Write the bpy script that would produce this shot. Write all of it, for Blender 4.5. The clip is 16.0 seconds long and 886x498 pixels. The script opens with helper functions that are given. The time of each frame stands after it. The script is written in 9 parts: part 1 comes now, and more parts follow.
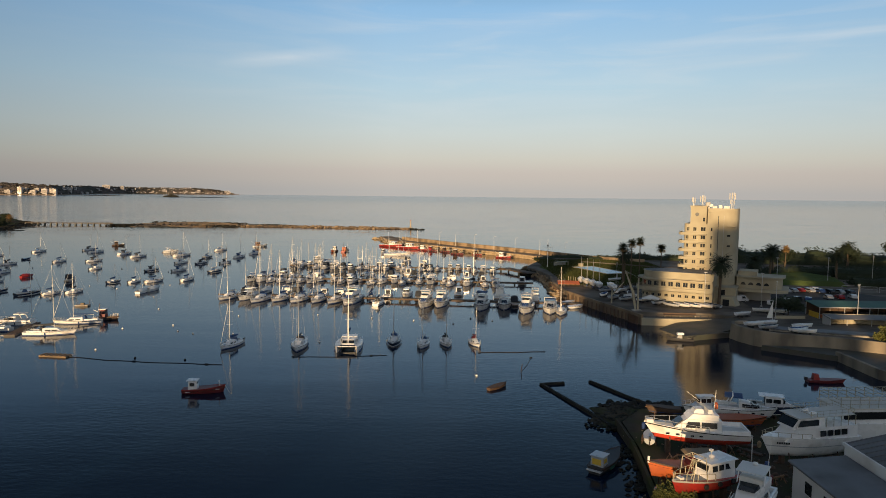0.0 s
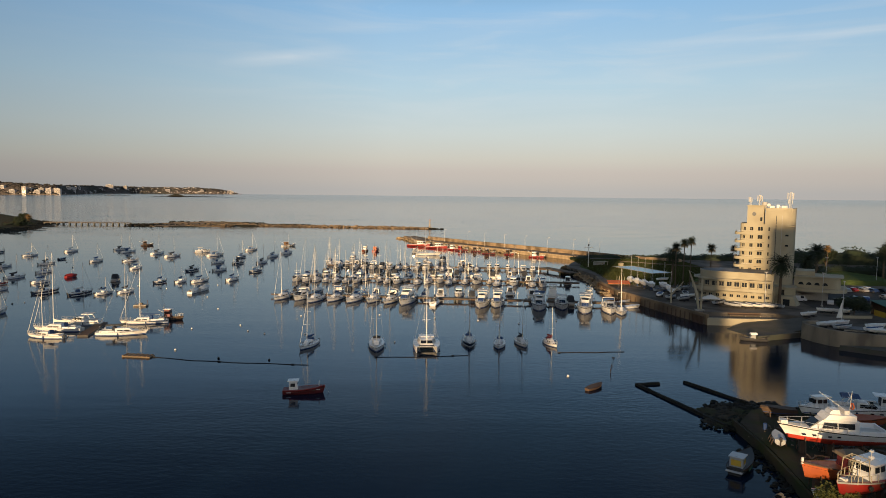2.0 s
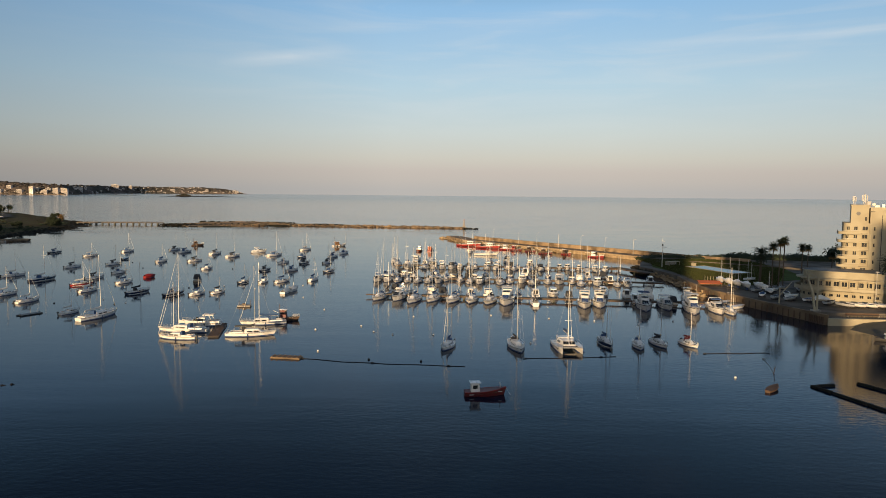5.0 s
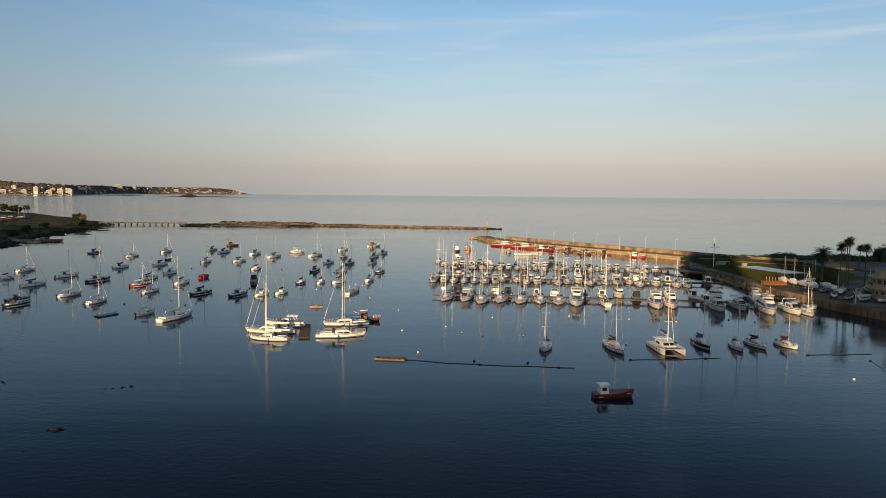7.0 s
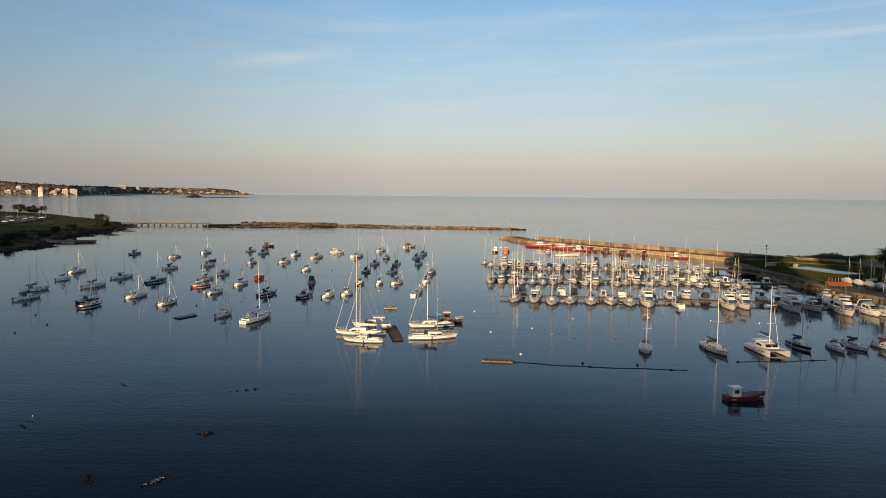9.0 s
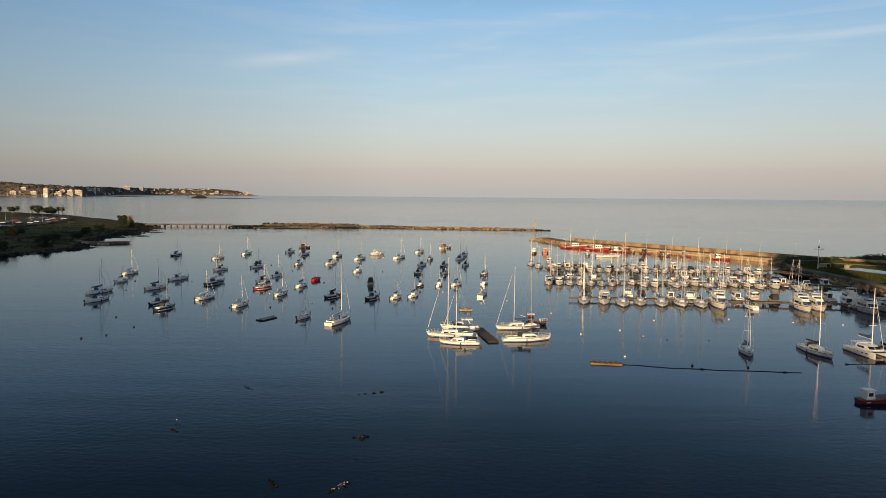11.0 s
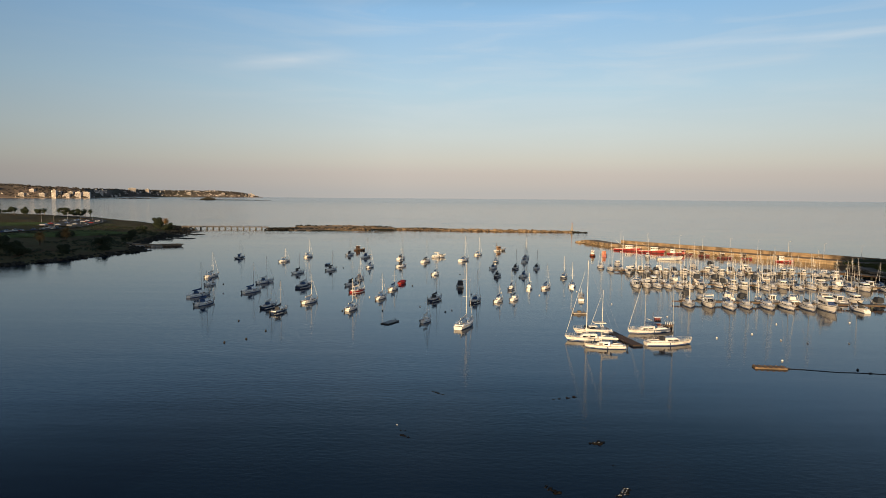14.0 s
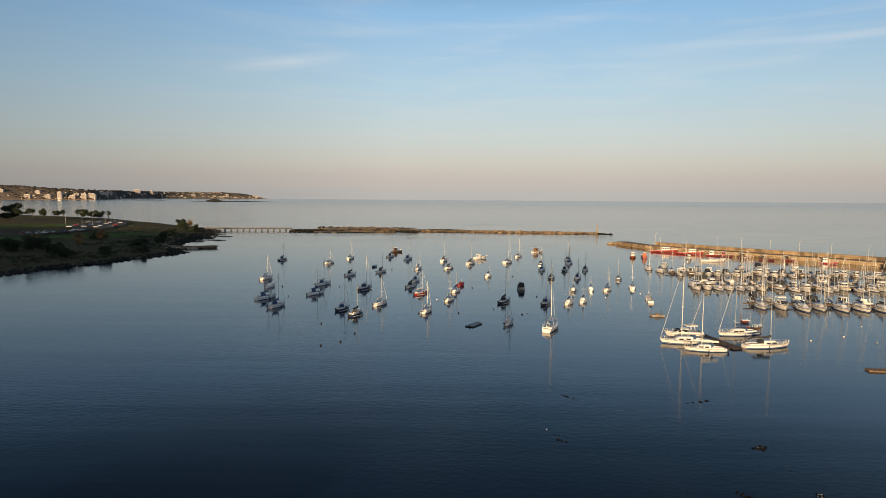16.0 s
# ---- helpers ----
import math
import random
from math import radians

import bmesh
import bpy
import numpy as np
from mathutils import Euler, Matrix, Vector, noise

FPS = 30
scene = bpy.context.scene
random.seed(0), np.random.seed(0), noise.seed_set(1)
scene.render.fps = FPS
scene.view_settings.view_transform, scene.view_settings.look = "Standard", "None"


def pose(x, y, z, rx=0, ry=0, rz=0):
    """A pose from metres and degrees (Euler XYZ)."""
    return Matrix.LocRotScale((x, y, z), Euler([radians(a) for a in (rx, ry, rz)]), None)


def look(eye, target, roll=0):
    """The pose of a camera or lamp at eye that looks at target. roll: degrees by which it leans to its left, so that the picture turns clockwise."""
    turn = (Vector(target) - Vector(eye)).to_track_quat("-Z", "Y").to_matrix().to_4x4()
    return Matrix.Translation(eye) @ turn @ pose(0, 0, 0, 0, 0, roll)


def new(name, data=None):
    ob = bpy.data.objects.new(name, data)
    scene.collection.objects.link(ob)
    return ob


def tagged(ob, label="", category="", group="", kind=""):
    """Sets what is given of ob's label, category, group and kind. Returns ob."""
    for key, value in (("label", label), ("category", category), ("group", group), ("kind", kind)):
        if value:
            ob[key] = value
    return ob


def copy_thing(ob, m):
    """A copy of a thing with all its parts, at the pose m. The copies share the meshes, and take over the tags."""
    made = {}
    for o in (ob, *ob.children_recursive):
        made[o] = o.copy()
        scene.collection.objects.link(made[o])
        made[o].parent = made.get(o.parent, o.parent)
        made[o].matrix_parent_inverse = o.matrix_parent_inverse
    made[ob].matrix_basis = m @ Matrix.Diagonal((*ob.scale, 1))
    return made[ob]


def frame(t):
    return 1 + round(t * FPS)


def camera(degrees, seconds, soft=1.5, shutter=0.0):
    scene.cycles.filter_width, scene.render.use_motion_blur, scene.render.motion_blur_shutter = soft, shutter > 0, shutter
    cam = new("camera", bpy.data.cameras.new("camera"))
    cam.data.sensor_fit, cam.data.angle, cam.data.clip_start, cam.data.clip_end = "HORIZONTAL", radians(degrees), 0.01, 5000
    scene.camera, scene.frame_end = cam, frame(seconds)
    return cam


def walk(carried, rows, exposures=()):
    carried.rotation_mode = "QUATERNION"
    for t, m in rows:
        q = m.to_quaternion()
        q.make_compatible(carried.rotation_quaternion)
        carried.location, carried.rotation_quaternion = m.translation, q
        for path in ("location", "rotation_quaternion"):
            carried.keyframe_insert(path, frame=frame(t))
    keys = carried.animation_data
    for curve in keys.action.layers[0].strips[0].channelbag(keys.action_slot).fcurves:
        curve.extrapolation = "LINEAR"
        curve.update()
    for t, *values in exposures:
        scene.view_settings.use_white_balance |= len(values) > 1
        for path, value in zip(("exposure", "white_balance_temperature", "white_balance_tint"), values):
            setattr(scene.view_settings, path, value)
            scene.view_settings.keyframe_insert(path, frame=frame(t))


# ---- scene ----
cam = camera(66.6, 16.0, soft=0.7)
PATH = [
    (0, -1.41, 0.57, 35.90, 0.236, -4.847, -0.585),
    (0.5, -5.26, 0.59, 35.89, 0.251, -4.860, -0.580),
    (1, -9.56, 0.64, 35.87, 0.265, -4.872, -0.575),
    (1.5, -14.20, 0.73, 35.84, 0.278, -4.883, -0.570),
    (2, -19.10, 0.85, 35.79, 0.289, -4.892, -0.564),
    (2.5, -24.18, 1.02, 35.74, 0.299, -4.900, -0.559),
    (3, -29.39, 1.21, 35.68, 0.309, -4.906, -0.554),
    (3.5, -34.70, 1.44, 35.61, 0.318, -4.911, -0.548),
    (4, -40.08, 1.68, 35.55, 0.327, -4.914, -0.543),
    (6.5, -67.41, 3.10, 35.24, 0.360, -4.910, -0.517),
    (7, -72.94, 3.37, 35.19, 0.366, -4.905, -0.511),
    (7.5, -78.47, 3.62, 35.16, 0.372, -4.899, -0.506),
    (8, -84.03, 3.85, 35.13, 0.378, -4.891, -0.501),
    (8.5, -89.59, 4.04, 35.11, 0.385, -4.881, -0.496),
    (9, -95.16, 4.21, 35.10, 0.391, -4.870, -0.490),
    (11.5, -123.07, 4.50, 35.22, 0.431, -4.794, -0.464),
    (12, -128.61, 4.47, 35.27, 0.442, -4.774, -0.459),
    (12.5, -134.29, 4.42, 35.32, 0.454, -4.753, -0.453),
    (13, -139.95, 4.37, 35.37, 0.466, -4.730, -0.448),
    (13.5, -145.59, 4.33, 35.42, 0.479, -4.706, -0.443),
    (14, -151.22, 4.32, 35.46, 0.494, -4.680, -0.437),
    (14.5, -156.87, 4.35, 35.49, 0.511, -4.652, -0.432),
    (15, -162.49, 4.45, 35.50, 0.528, -4.624, -0.427),
    (15.5, -168.18, 4.65, 35.49, 0.548, -4.593, -0.422),
    (16, -173.96, 4.98, 35.45, 0.569, -4.561, -0.416),
]
walk(cam, [(t, pose(x, y, z, 90 + pitch, roll, yaw)) for t, x, y, z, yaw, pitch, roll in PATH])

# ---- world, sun, exposure ----
SUN_AZ, SUN_EL = 19.5, 6.5
SD = Vector((math.sin(radians(SUN_AZ)) * math.cos(radians(SUN_EL)), math.cos(radians(SUN_AZ)) * math.cos(radians(SUN_EL)), -math.sin(radians(SUN_EL))))


def nodes_of(tree):
    tree.nodes.clear()

    def add(kind, **values):
        n = tree.nodes.new(kind)
        for key, value in values.items():
            if key in n.inputs:
                n.inputs[key].default_value = value
        return n

    def link(a, b):
        tree.links.new(a, b)
    return add, link


def ramp_of(node, stops):
    el = node.color_ramp.elements
    while len(el) < len(stops):
        el.new(0.5)
    for e, (at, c) in zip(el, stops):
        e.position, e.color = at, (*c, 1) if len(c) == 3 else c


def math_node(add, link, op, a, b=None, clamp=False):
    n = add("ShaderNodeMath")
    n.operation, n.use_clamp = op, clamp
    for i, v in enumerate((a, b)):
        if v is None:
            continue
        if isinstance(v, (int, float)):
            n.inputs[i].default_value = v
        else:
            link(v, n.inputs[i])
    return n.outputs[0]


def mix_node(add, link, fac, a, b, how="MIX"):
    n = add("ShaderNodeMix")
    n.data_type, n.blend_type = "RGBA", how
    for sock, v in ((n.inputs[0], fac), (n.inputs[6], a), (n.inputs[7], b)):
        if isinstance(v, (int, float)):
            sock.default_value = v
        elif isinstance(v, tuple):
            sock.default_value = (*v, 1)
        else:
            link(v, sock)
    return n.outputs[2]


world = bpy.data.worlds.new("evening_sky")
scene.world = world
world.use_nodes = True
add, link = nodes_of(world.node_tree)
coord = add("ShaderNodeTexCoord")
sep = add("ShaderNodeSeparateXYZ")
link(coord.outputs["Generated"], sep.inputs[0])
height = math_node(add, link, "ABSOLUTE", sep.outputs[2])
grad = add("ShaderNodeValToRGB")
link(height, grad.inputs[0])
ramp_of(grad, [(0.0, (0.495, 0.478, 0.470)), (0.014, (0.515, 0.480, 0.468)), (0.029, (0.515, 0.464, 0.463)), (0.048, (0.535, 0.51, 0.495)), (0.085, (0.51, 0.545, 0.57)),
               (0.15, (0.405, 0.54, 0.65)), (0.255, (0.235, 0.435, 0.68)), (0.31, (0.112, 0.23, 0.37)), (0.38, (0.052, 0.106, 0.175)), (0.46, (0.038, 0.082, 0.142)), (1.0, (0.03, 0.075, 0.16))])
sky = add("ShaderNodeTexSky")
sky.sky_type, sky.sun_disc = "NISHITA", False
sky.sun_elevation, sky.sun_rotation = radians(SUN_EL), radians(180 + SUN_AZ)
sky.air_density, sky.dust_density, sky.ozone_density = 1.0, 1.5, 1.5
# thin streaks of high cloud
squash = add("ShaderNodeMapping")
squash.inputs["Scale"].default_value = (2.0, 2.0, 16.0)
squash.inputs["Rotation"].default_value = (0.0, radians(-5), 0.0)
link(coord.outputs["Generated"], squash.inputs["Vector"])
wisps = add("ShaderNodeTexNoise", Scale=2.3, Detail=7.0, Roughness=0.55, Distortion=0.6)
link(squash.outputs[0], wisps.inputs["Vector"])
thin = add("ShaderNodeValToRGB")
ramp_of(thin, [(0.46, (0, 0, 0)), (0.74, (1, 1, 1))])
link(wisps.outputs["Fac"], thin.inputs[0])
band = add("ShaderNodeValToRGB")
ramp_of(band, [(0.05, (0, 0, 0)), (0.16, (1, 1, 1)), (0.3, (0.7, 0.7, 0.7)), (0.5, (0, 0, 0))])
link(height, band.inputs[0])
cloud = math_node(add, link, "MULTIPLY", thin.outputs[0], band.outputs[0])
cloud = math_node(add, link, "MULTIPLY", cloud, 0.42)
# the sky deepens towards the east, left of the way ahead
east = math_node(add, link, "MULTIPLY", math_node(add, link, "ADD", sep.outputs[0], 0.08), -1.4, True)
cloud = math_node(add, link, "MULTIPLY", cloud, math_node(add, link, "SUBTRACT", 1.0, math_node(add, link, "MULTIPLY", east, 1.3), True))
veiled = mix_node(add, link, cloud, grad.outputs[0], (0.60, 0.62, 0.65))
veiled = mix_node(add, link, east, veiled, mix_node(add, link, 1.0, veiled, (0.35, 0.40, 0.465), "MULTIPLY"))
high = math_node(add, link, "MULTIPLY", math_node(add, link, "SUBTRACT", height, 0.25), 8.0, True)
veiled = mix_node(add, link, math_node(add, link, "MULTIPLY", east, high), veiled, mix_node(add, link, 1.0, veiled, (0.12, 0.12, 0.14), "MULTIPLY"))
west = math_node(add, link, "MULTIPLY", math_node(add, link, "SUBTRACT", sep.outputs[0], 0.22), 1.6, True)
veiled = mix_node(add, link, west, veiled, mix_node(add, link, 1.0, veiled, (0.78, 0.79, 0.82), "MULTIPLY"))
# the half of the sky round the low sun, behind the walk, is brighter
sunward = math_node(add, link, "MULTIPLY", sep.outputs[1], -0.9, True)
veiled = mix_node(add, link, sunward, veiled, (0.42, 0.43, 0.45))
# two fine streaks of cirrus
side = math_node(add, link, "DIVIDE", sep.outputs[0], math_node(add, link, "MAXIMUM", sep.outputs[1], 0.05))
for a0, z0, slope, wide, deep, much in ((-0.23, 0.185, 0.12, 0.11, 0.012, 0.40), (0.52, 0.200, -0.013, 0.30, 0.008, 0.36), (0.10, 0.235, 0.12, 0.18, 0.02, 0.16)):
    off = math_node(add, link, "SUBTRACT", side, a0)
    lift = math_node(add, link, "ABSOLUTE", math_node(add, link, "SUBTRACT", math_node(add, link, "SUBTRACT", sep.outputs[2], z0), math_node(add, link, "MULTIPLY", off, slope)))
    along = math_node(add, link, "SUBTRACT", 1.0, math_node(add, link, "DIVIDE", math_node(add, link, "ABSOLUTE", off), wide), True)
    across = math_node(add, link, "SUBTRACT", 1.0, math_node(add, link, "DIVIDE", lift, deep), True)
    streak = math_node(add, link, "MULTIPLY", math_node(add, link, "MULTIPLY", along, across), math_node(add, link, "MULTIPLY", wisps.outputs["Fac"], 2.0 * much))
    veiled = mix_node(add, link, streak, veiled, (0.66, 0.66, 0.68))
both = mix_node(add, link, 1.0, veiled, mix_node(add, link, 1.0, sky.outputs[0], (0.05, 0.05, 0.05), "MULTIPLY"), "ADD")
bg = add("ShaderNodeBackground", Strength=0.9)
link(both, bg.inputs[0])
out = add("ShaderNodeOutputWorld")
link(bg.outputs[0], out.inputs[0])

sun = new("sun", bpy.data.lights.new("sun", "SUN"))
sun.data.energy, sun.data.angle, sun.data.color = 6.2, radians(0.55), (1.0, 0.68, 0.36)
sun.matrix_basis = look((0, 0, 200), Vector((0, 0, 200)) + SD)
scene.view_settings.exposure = 0.0


# ---- materials ----
def material(name, color, rough=0.6, metal=0.0, vary=0.18, scale=3.0, bump=0.0, dirt=None, dirt_at=0.6, random_tint=0.0, spec=0.5, coarse=0.25, stretch=None, tuft=0.0):
    """Colour with fine grain and coarse stains, a little relief, and a slight difference from object to object."""
    m = bpy.data.materials.new(name)
    m.use_nodes = True
    add, link = nodes_of(m.node_tree)
    co = add("ShaderNodeTexCoord")
    vec = co.outputs["Object"]
    if stretch:
        mp = add("ShaderNodeMapping")
        mp.inputs["Scale"].default_value = stretch
        link(vec, mp.inputs["Vector"])
        vec = mp.outputs[0]
    fine = add("ShaderNodeTexNoise", Scale=scale, Detail=6.0, Roughness=0.6)
    link(vec, fine.inputs["Vector"])
    wide = add("ShaderNodeTexNoise", Scale=scale * coarse, Detail=4.0)
    link(vec, wide.inputs["Vector"])
    lo = tuple(c * (1 - vary) for c in color)
    hi = tuple(min(1, c * (1 + vary)) for c in color)
    c = mix_node(add, link, fine.outputs["Fac"], lo, hi)
    if dirt:
        edge = add("ShaderNodeValToRGB")
        ramp_of(edge, [(dirt_at - 0.12, (0, 0, 0)), (dirt_at + 0.12, (1, 1, 1))])
        link(wide.outputs["Fac"], edge.inputs[0])
        c = mix_node(add, link, edge.outputs[0], c, dirt)
    if random_tint:
        info = add("ShaderNodeObjectInfo")
        hsv = add("ShaderNodeHueSaturation")
        link(c, hsv.inputs["Color"])
        link(math_node(add, link, "ADD", math_node(add, link, "MULTIPLY", info.outputs["Random"], random_tint), 1 - random_tint / 2), hsv.inputs["Value"])
        c = hsv.outputs[0]
    p = add("ShaderNodeBsdfPrincipled", Roughness=rough, Metallic=metal)
    p.inputs["Specular IOR Level"].default_value = spec
    link(c, p.inputs["Base Color"])
    link(math_node(add, link, "ADD", math_node(add, link, "MULTIPLY", wide.outputs["Fac"], 0.2), rough - 0.1, True), p.inputs["Roughness"])
    if bump:
        b = add("ShaderNodeBump", Strength=0.7, Distance=bump)
        link(fine.outputs["Fac"], b.inputs["Height"])
        if tuft:
            blades = add("ShaderNodeTexNoise", Scale=7.0, Detail=3.0, Roughness=0.7)
            link(vec, blades.inputs["Vector"])
            b2 = add("ShaderNodeBump", Strength=1.0, Distance=tuft)
            link(blades.outputs["Fac"], b2.inputs["Height"])
            link(b.outputs[0], b2.inputs["Normal"])
            b = b2
        link(b.outputs[0], p.inputs["Normal"])
    o = add("ShaderNodeOutputMaterial")
    link(p.outputs[0], o.inputs[0])
    return m


def water_material():
    m = bpy.data.materials.new("harbour_water")
    m.use_nodes = True
    add, link = nodes_of(m.node_tree)
    co = add("ShaderNodeTexCoord")
    pos = co.outputs["Object"]
    sep = add("ShaderNodeSeparateXYZ")
    link(pos, sep.inputs[0])
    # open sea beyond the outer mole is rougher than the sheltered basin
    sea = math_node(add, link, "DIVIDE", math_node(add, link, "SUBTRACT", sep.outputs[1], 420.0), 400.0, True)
    patch = add("ShaderNodeTexNoise", Scale=0.012, Detail=3.0)
    link(pos, patch.inputs["Vector"])
    gust = add("ShaderNodeValToRGB")
    ramp_of(gust, [(0.38, (0.25, 0.25, 0.25)), (0.62, (1, 1, 1))])
    link(patch.outputs["Fac"], gust.inputs[0])
    small = add("ShaderNodeMapping")
    small.inputs["Scale"].default_value = (0.7, 1.3, 1.0)
    small.inputs["Rotation"].default_value = (0, 0, radians(12))
    link(pos, small.inputs["Vector"])
    ripple = add("ShaderNodeTexNoise", Scale=0.9, Detail=3.0, Roughness=0.5)
    link(small.outputs[0], ripple.inputs["Vector"])
    long = add("ShaderNodeMapping")
    long.inputs["Scale"].default_value = (0.012, 0.075, 1.0)
    link(pos, long.inputs["Vector"])
    swell = add("ShaderNodeTexNoise", Scale=1.0, Detail=3.0)
    link(long.outputs[0], swell.inputs["Vector"])
    h = math_node(add, link, "MULTIPLY", ripple.outputs["Fac"], math_node(add, link, "MULTIPLY", gust.outputs[0], math_node(add, link, "ADD", math_node(add, link, "MULTIPLY", sea, 0.05), 0.030)))
    h = math_node(add, link, "ADD", h, math_node(add, link, "MULTIPLY", swell.outputs["Fac"], math_node(add, link, "ADD", math_node(add, link, "MULTIPLY", sea, 0.55), 0.06)))
    micro = add("ShaderNodeTexNoise", Scale=4.5, Detail=2.0)
    link(pos, micro.inputs["Vector"])
    h = math_node(add, link, "ADD", h, math_node(add, link, "MULTIPLY", micro.outputs["Fac"], 0.006))
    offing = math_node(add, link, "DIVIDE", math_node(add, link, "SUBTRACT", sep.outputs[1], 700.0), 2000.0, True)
    h = math_node(add, link, "MULTIPLY", h, math_node(add, link, "SUBTRACT", 1.0, math_node(add, link, "MULTIPLY", offing, 0.6)))
    b = add("ShaderNodeBump", Strength=1.0, Distance=1.0)
    link(h, b.inputs["Height"])
    depth = mix_node(add, link, patch.outputs["Fac"], (0.002, 0.009, 0.025), (0.003, 0.012, 0.030))
    p = add("ShaderNodeBsdfPrincipled", Roughness=0.04, IOR=1.24)
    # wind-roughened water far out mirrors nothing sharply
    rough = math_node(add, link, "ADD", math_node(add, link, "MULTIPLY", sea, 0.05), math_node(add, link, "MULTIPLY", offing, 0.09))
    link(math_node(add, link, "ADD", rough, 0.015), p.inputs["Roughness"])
    # IOR rises far out to put hazy horizon brightness into the water
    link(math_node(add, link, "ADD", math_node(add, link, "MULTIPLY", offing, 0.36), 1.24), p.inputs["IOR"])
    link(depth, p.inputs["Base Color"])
    # reflection colour: blue in the basin, whitening far out to meet the sky
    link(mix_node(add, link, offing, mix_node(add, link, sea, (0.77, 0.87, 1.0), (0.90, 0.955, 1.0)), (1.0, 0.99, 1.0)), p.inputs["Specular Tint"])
    link(b.outputs[0], p.inputs["Normal"])
    o = add("ShaderNodeOutputMaterial")
    link(p.outputs[0], o.inputs[0])
    return m


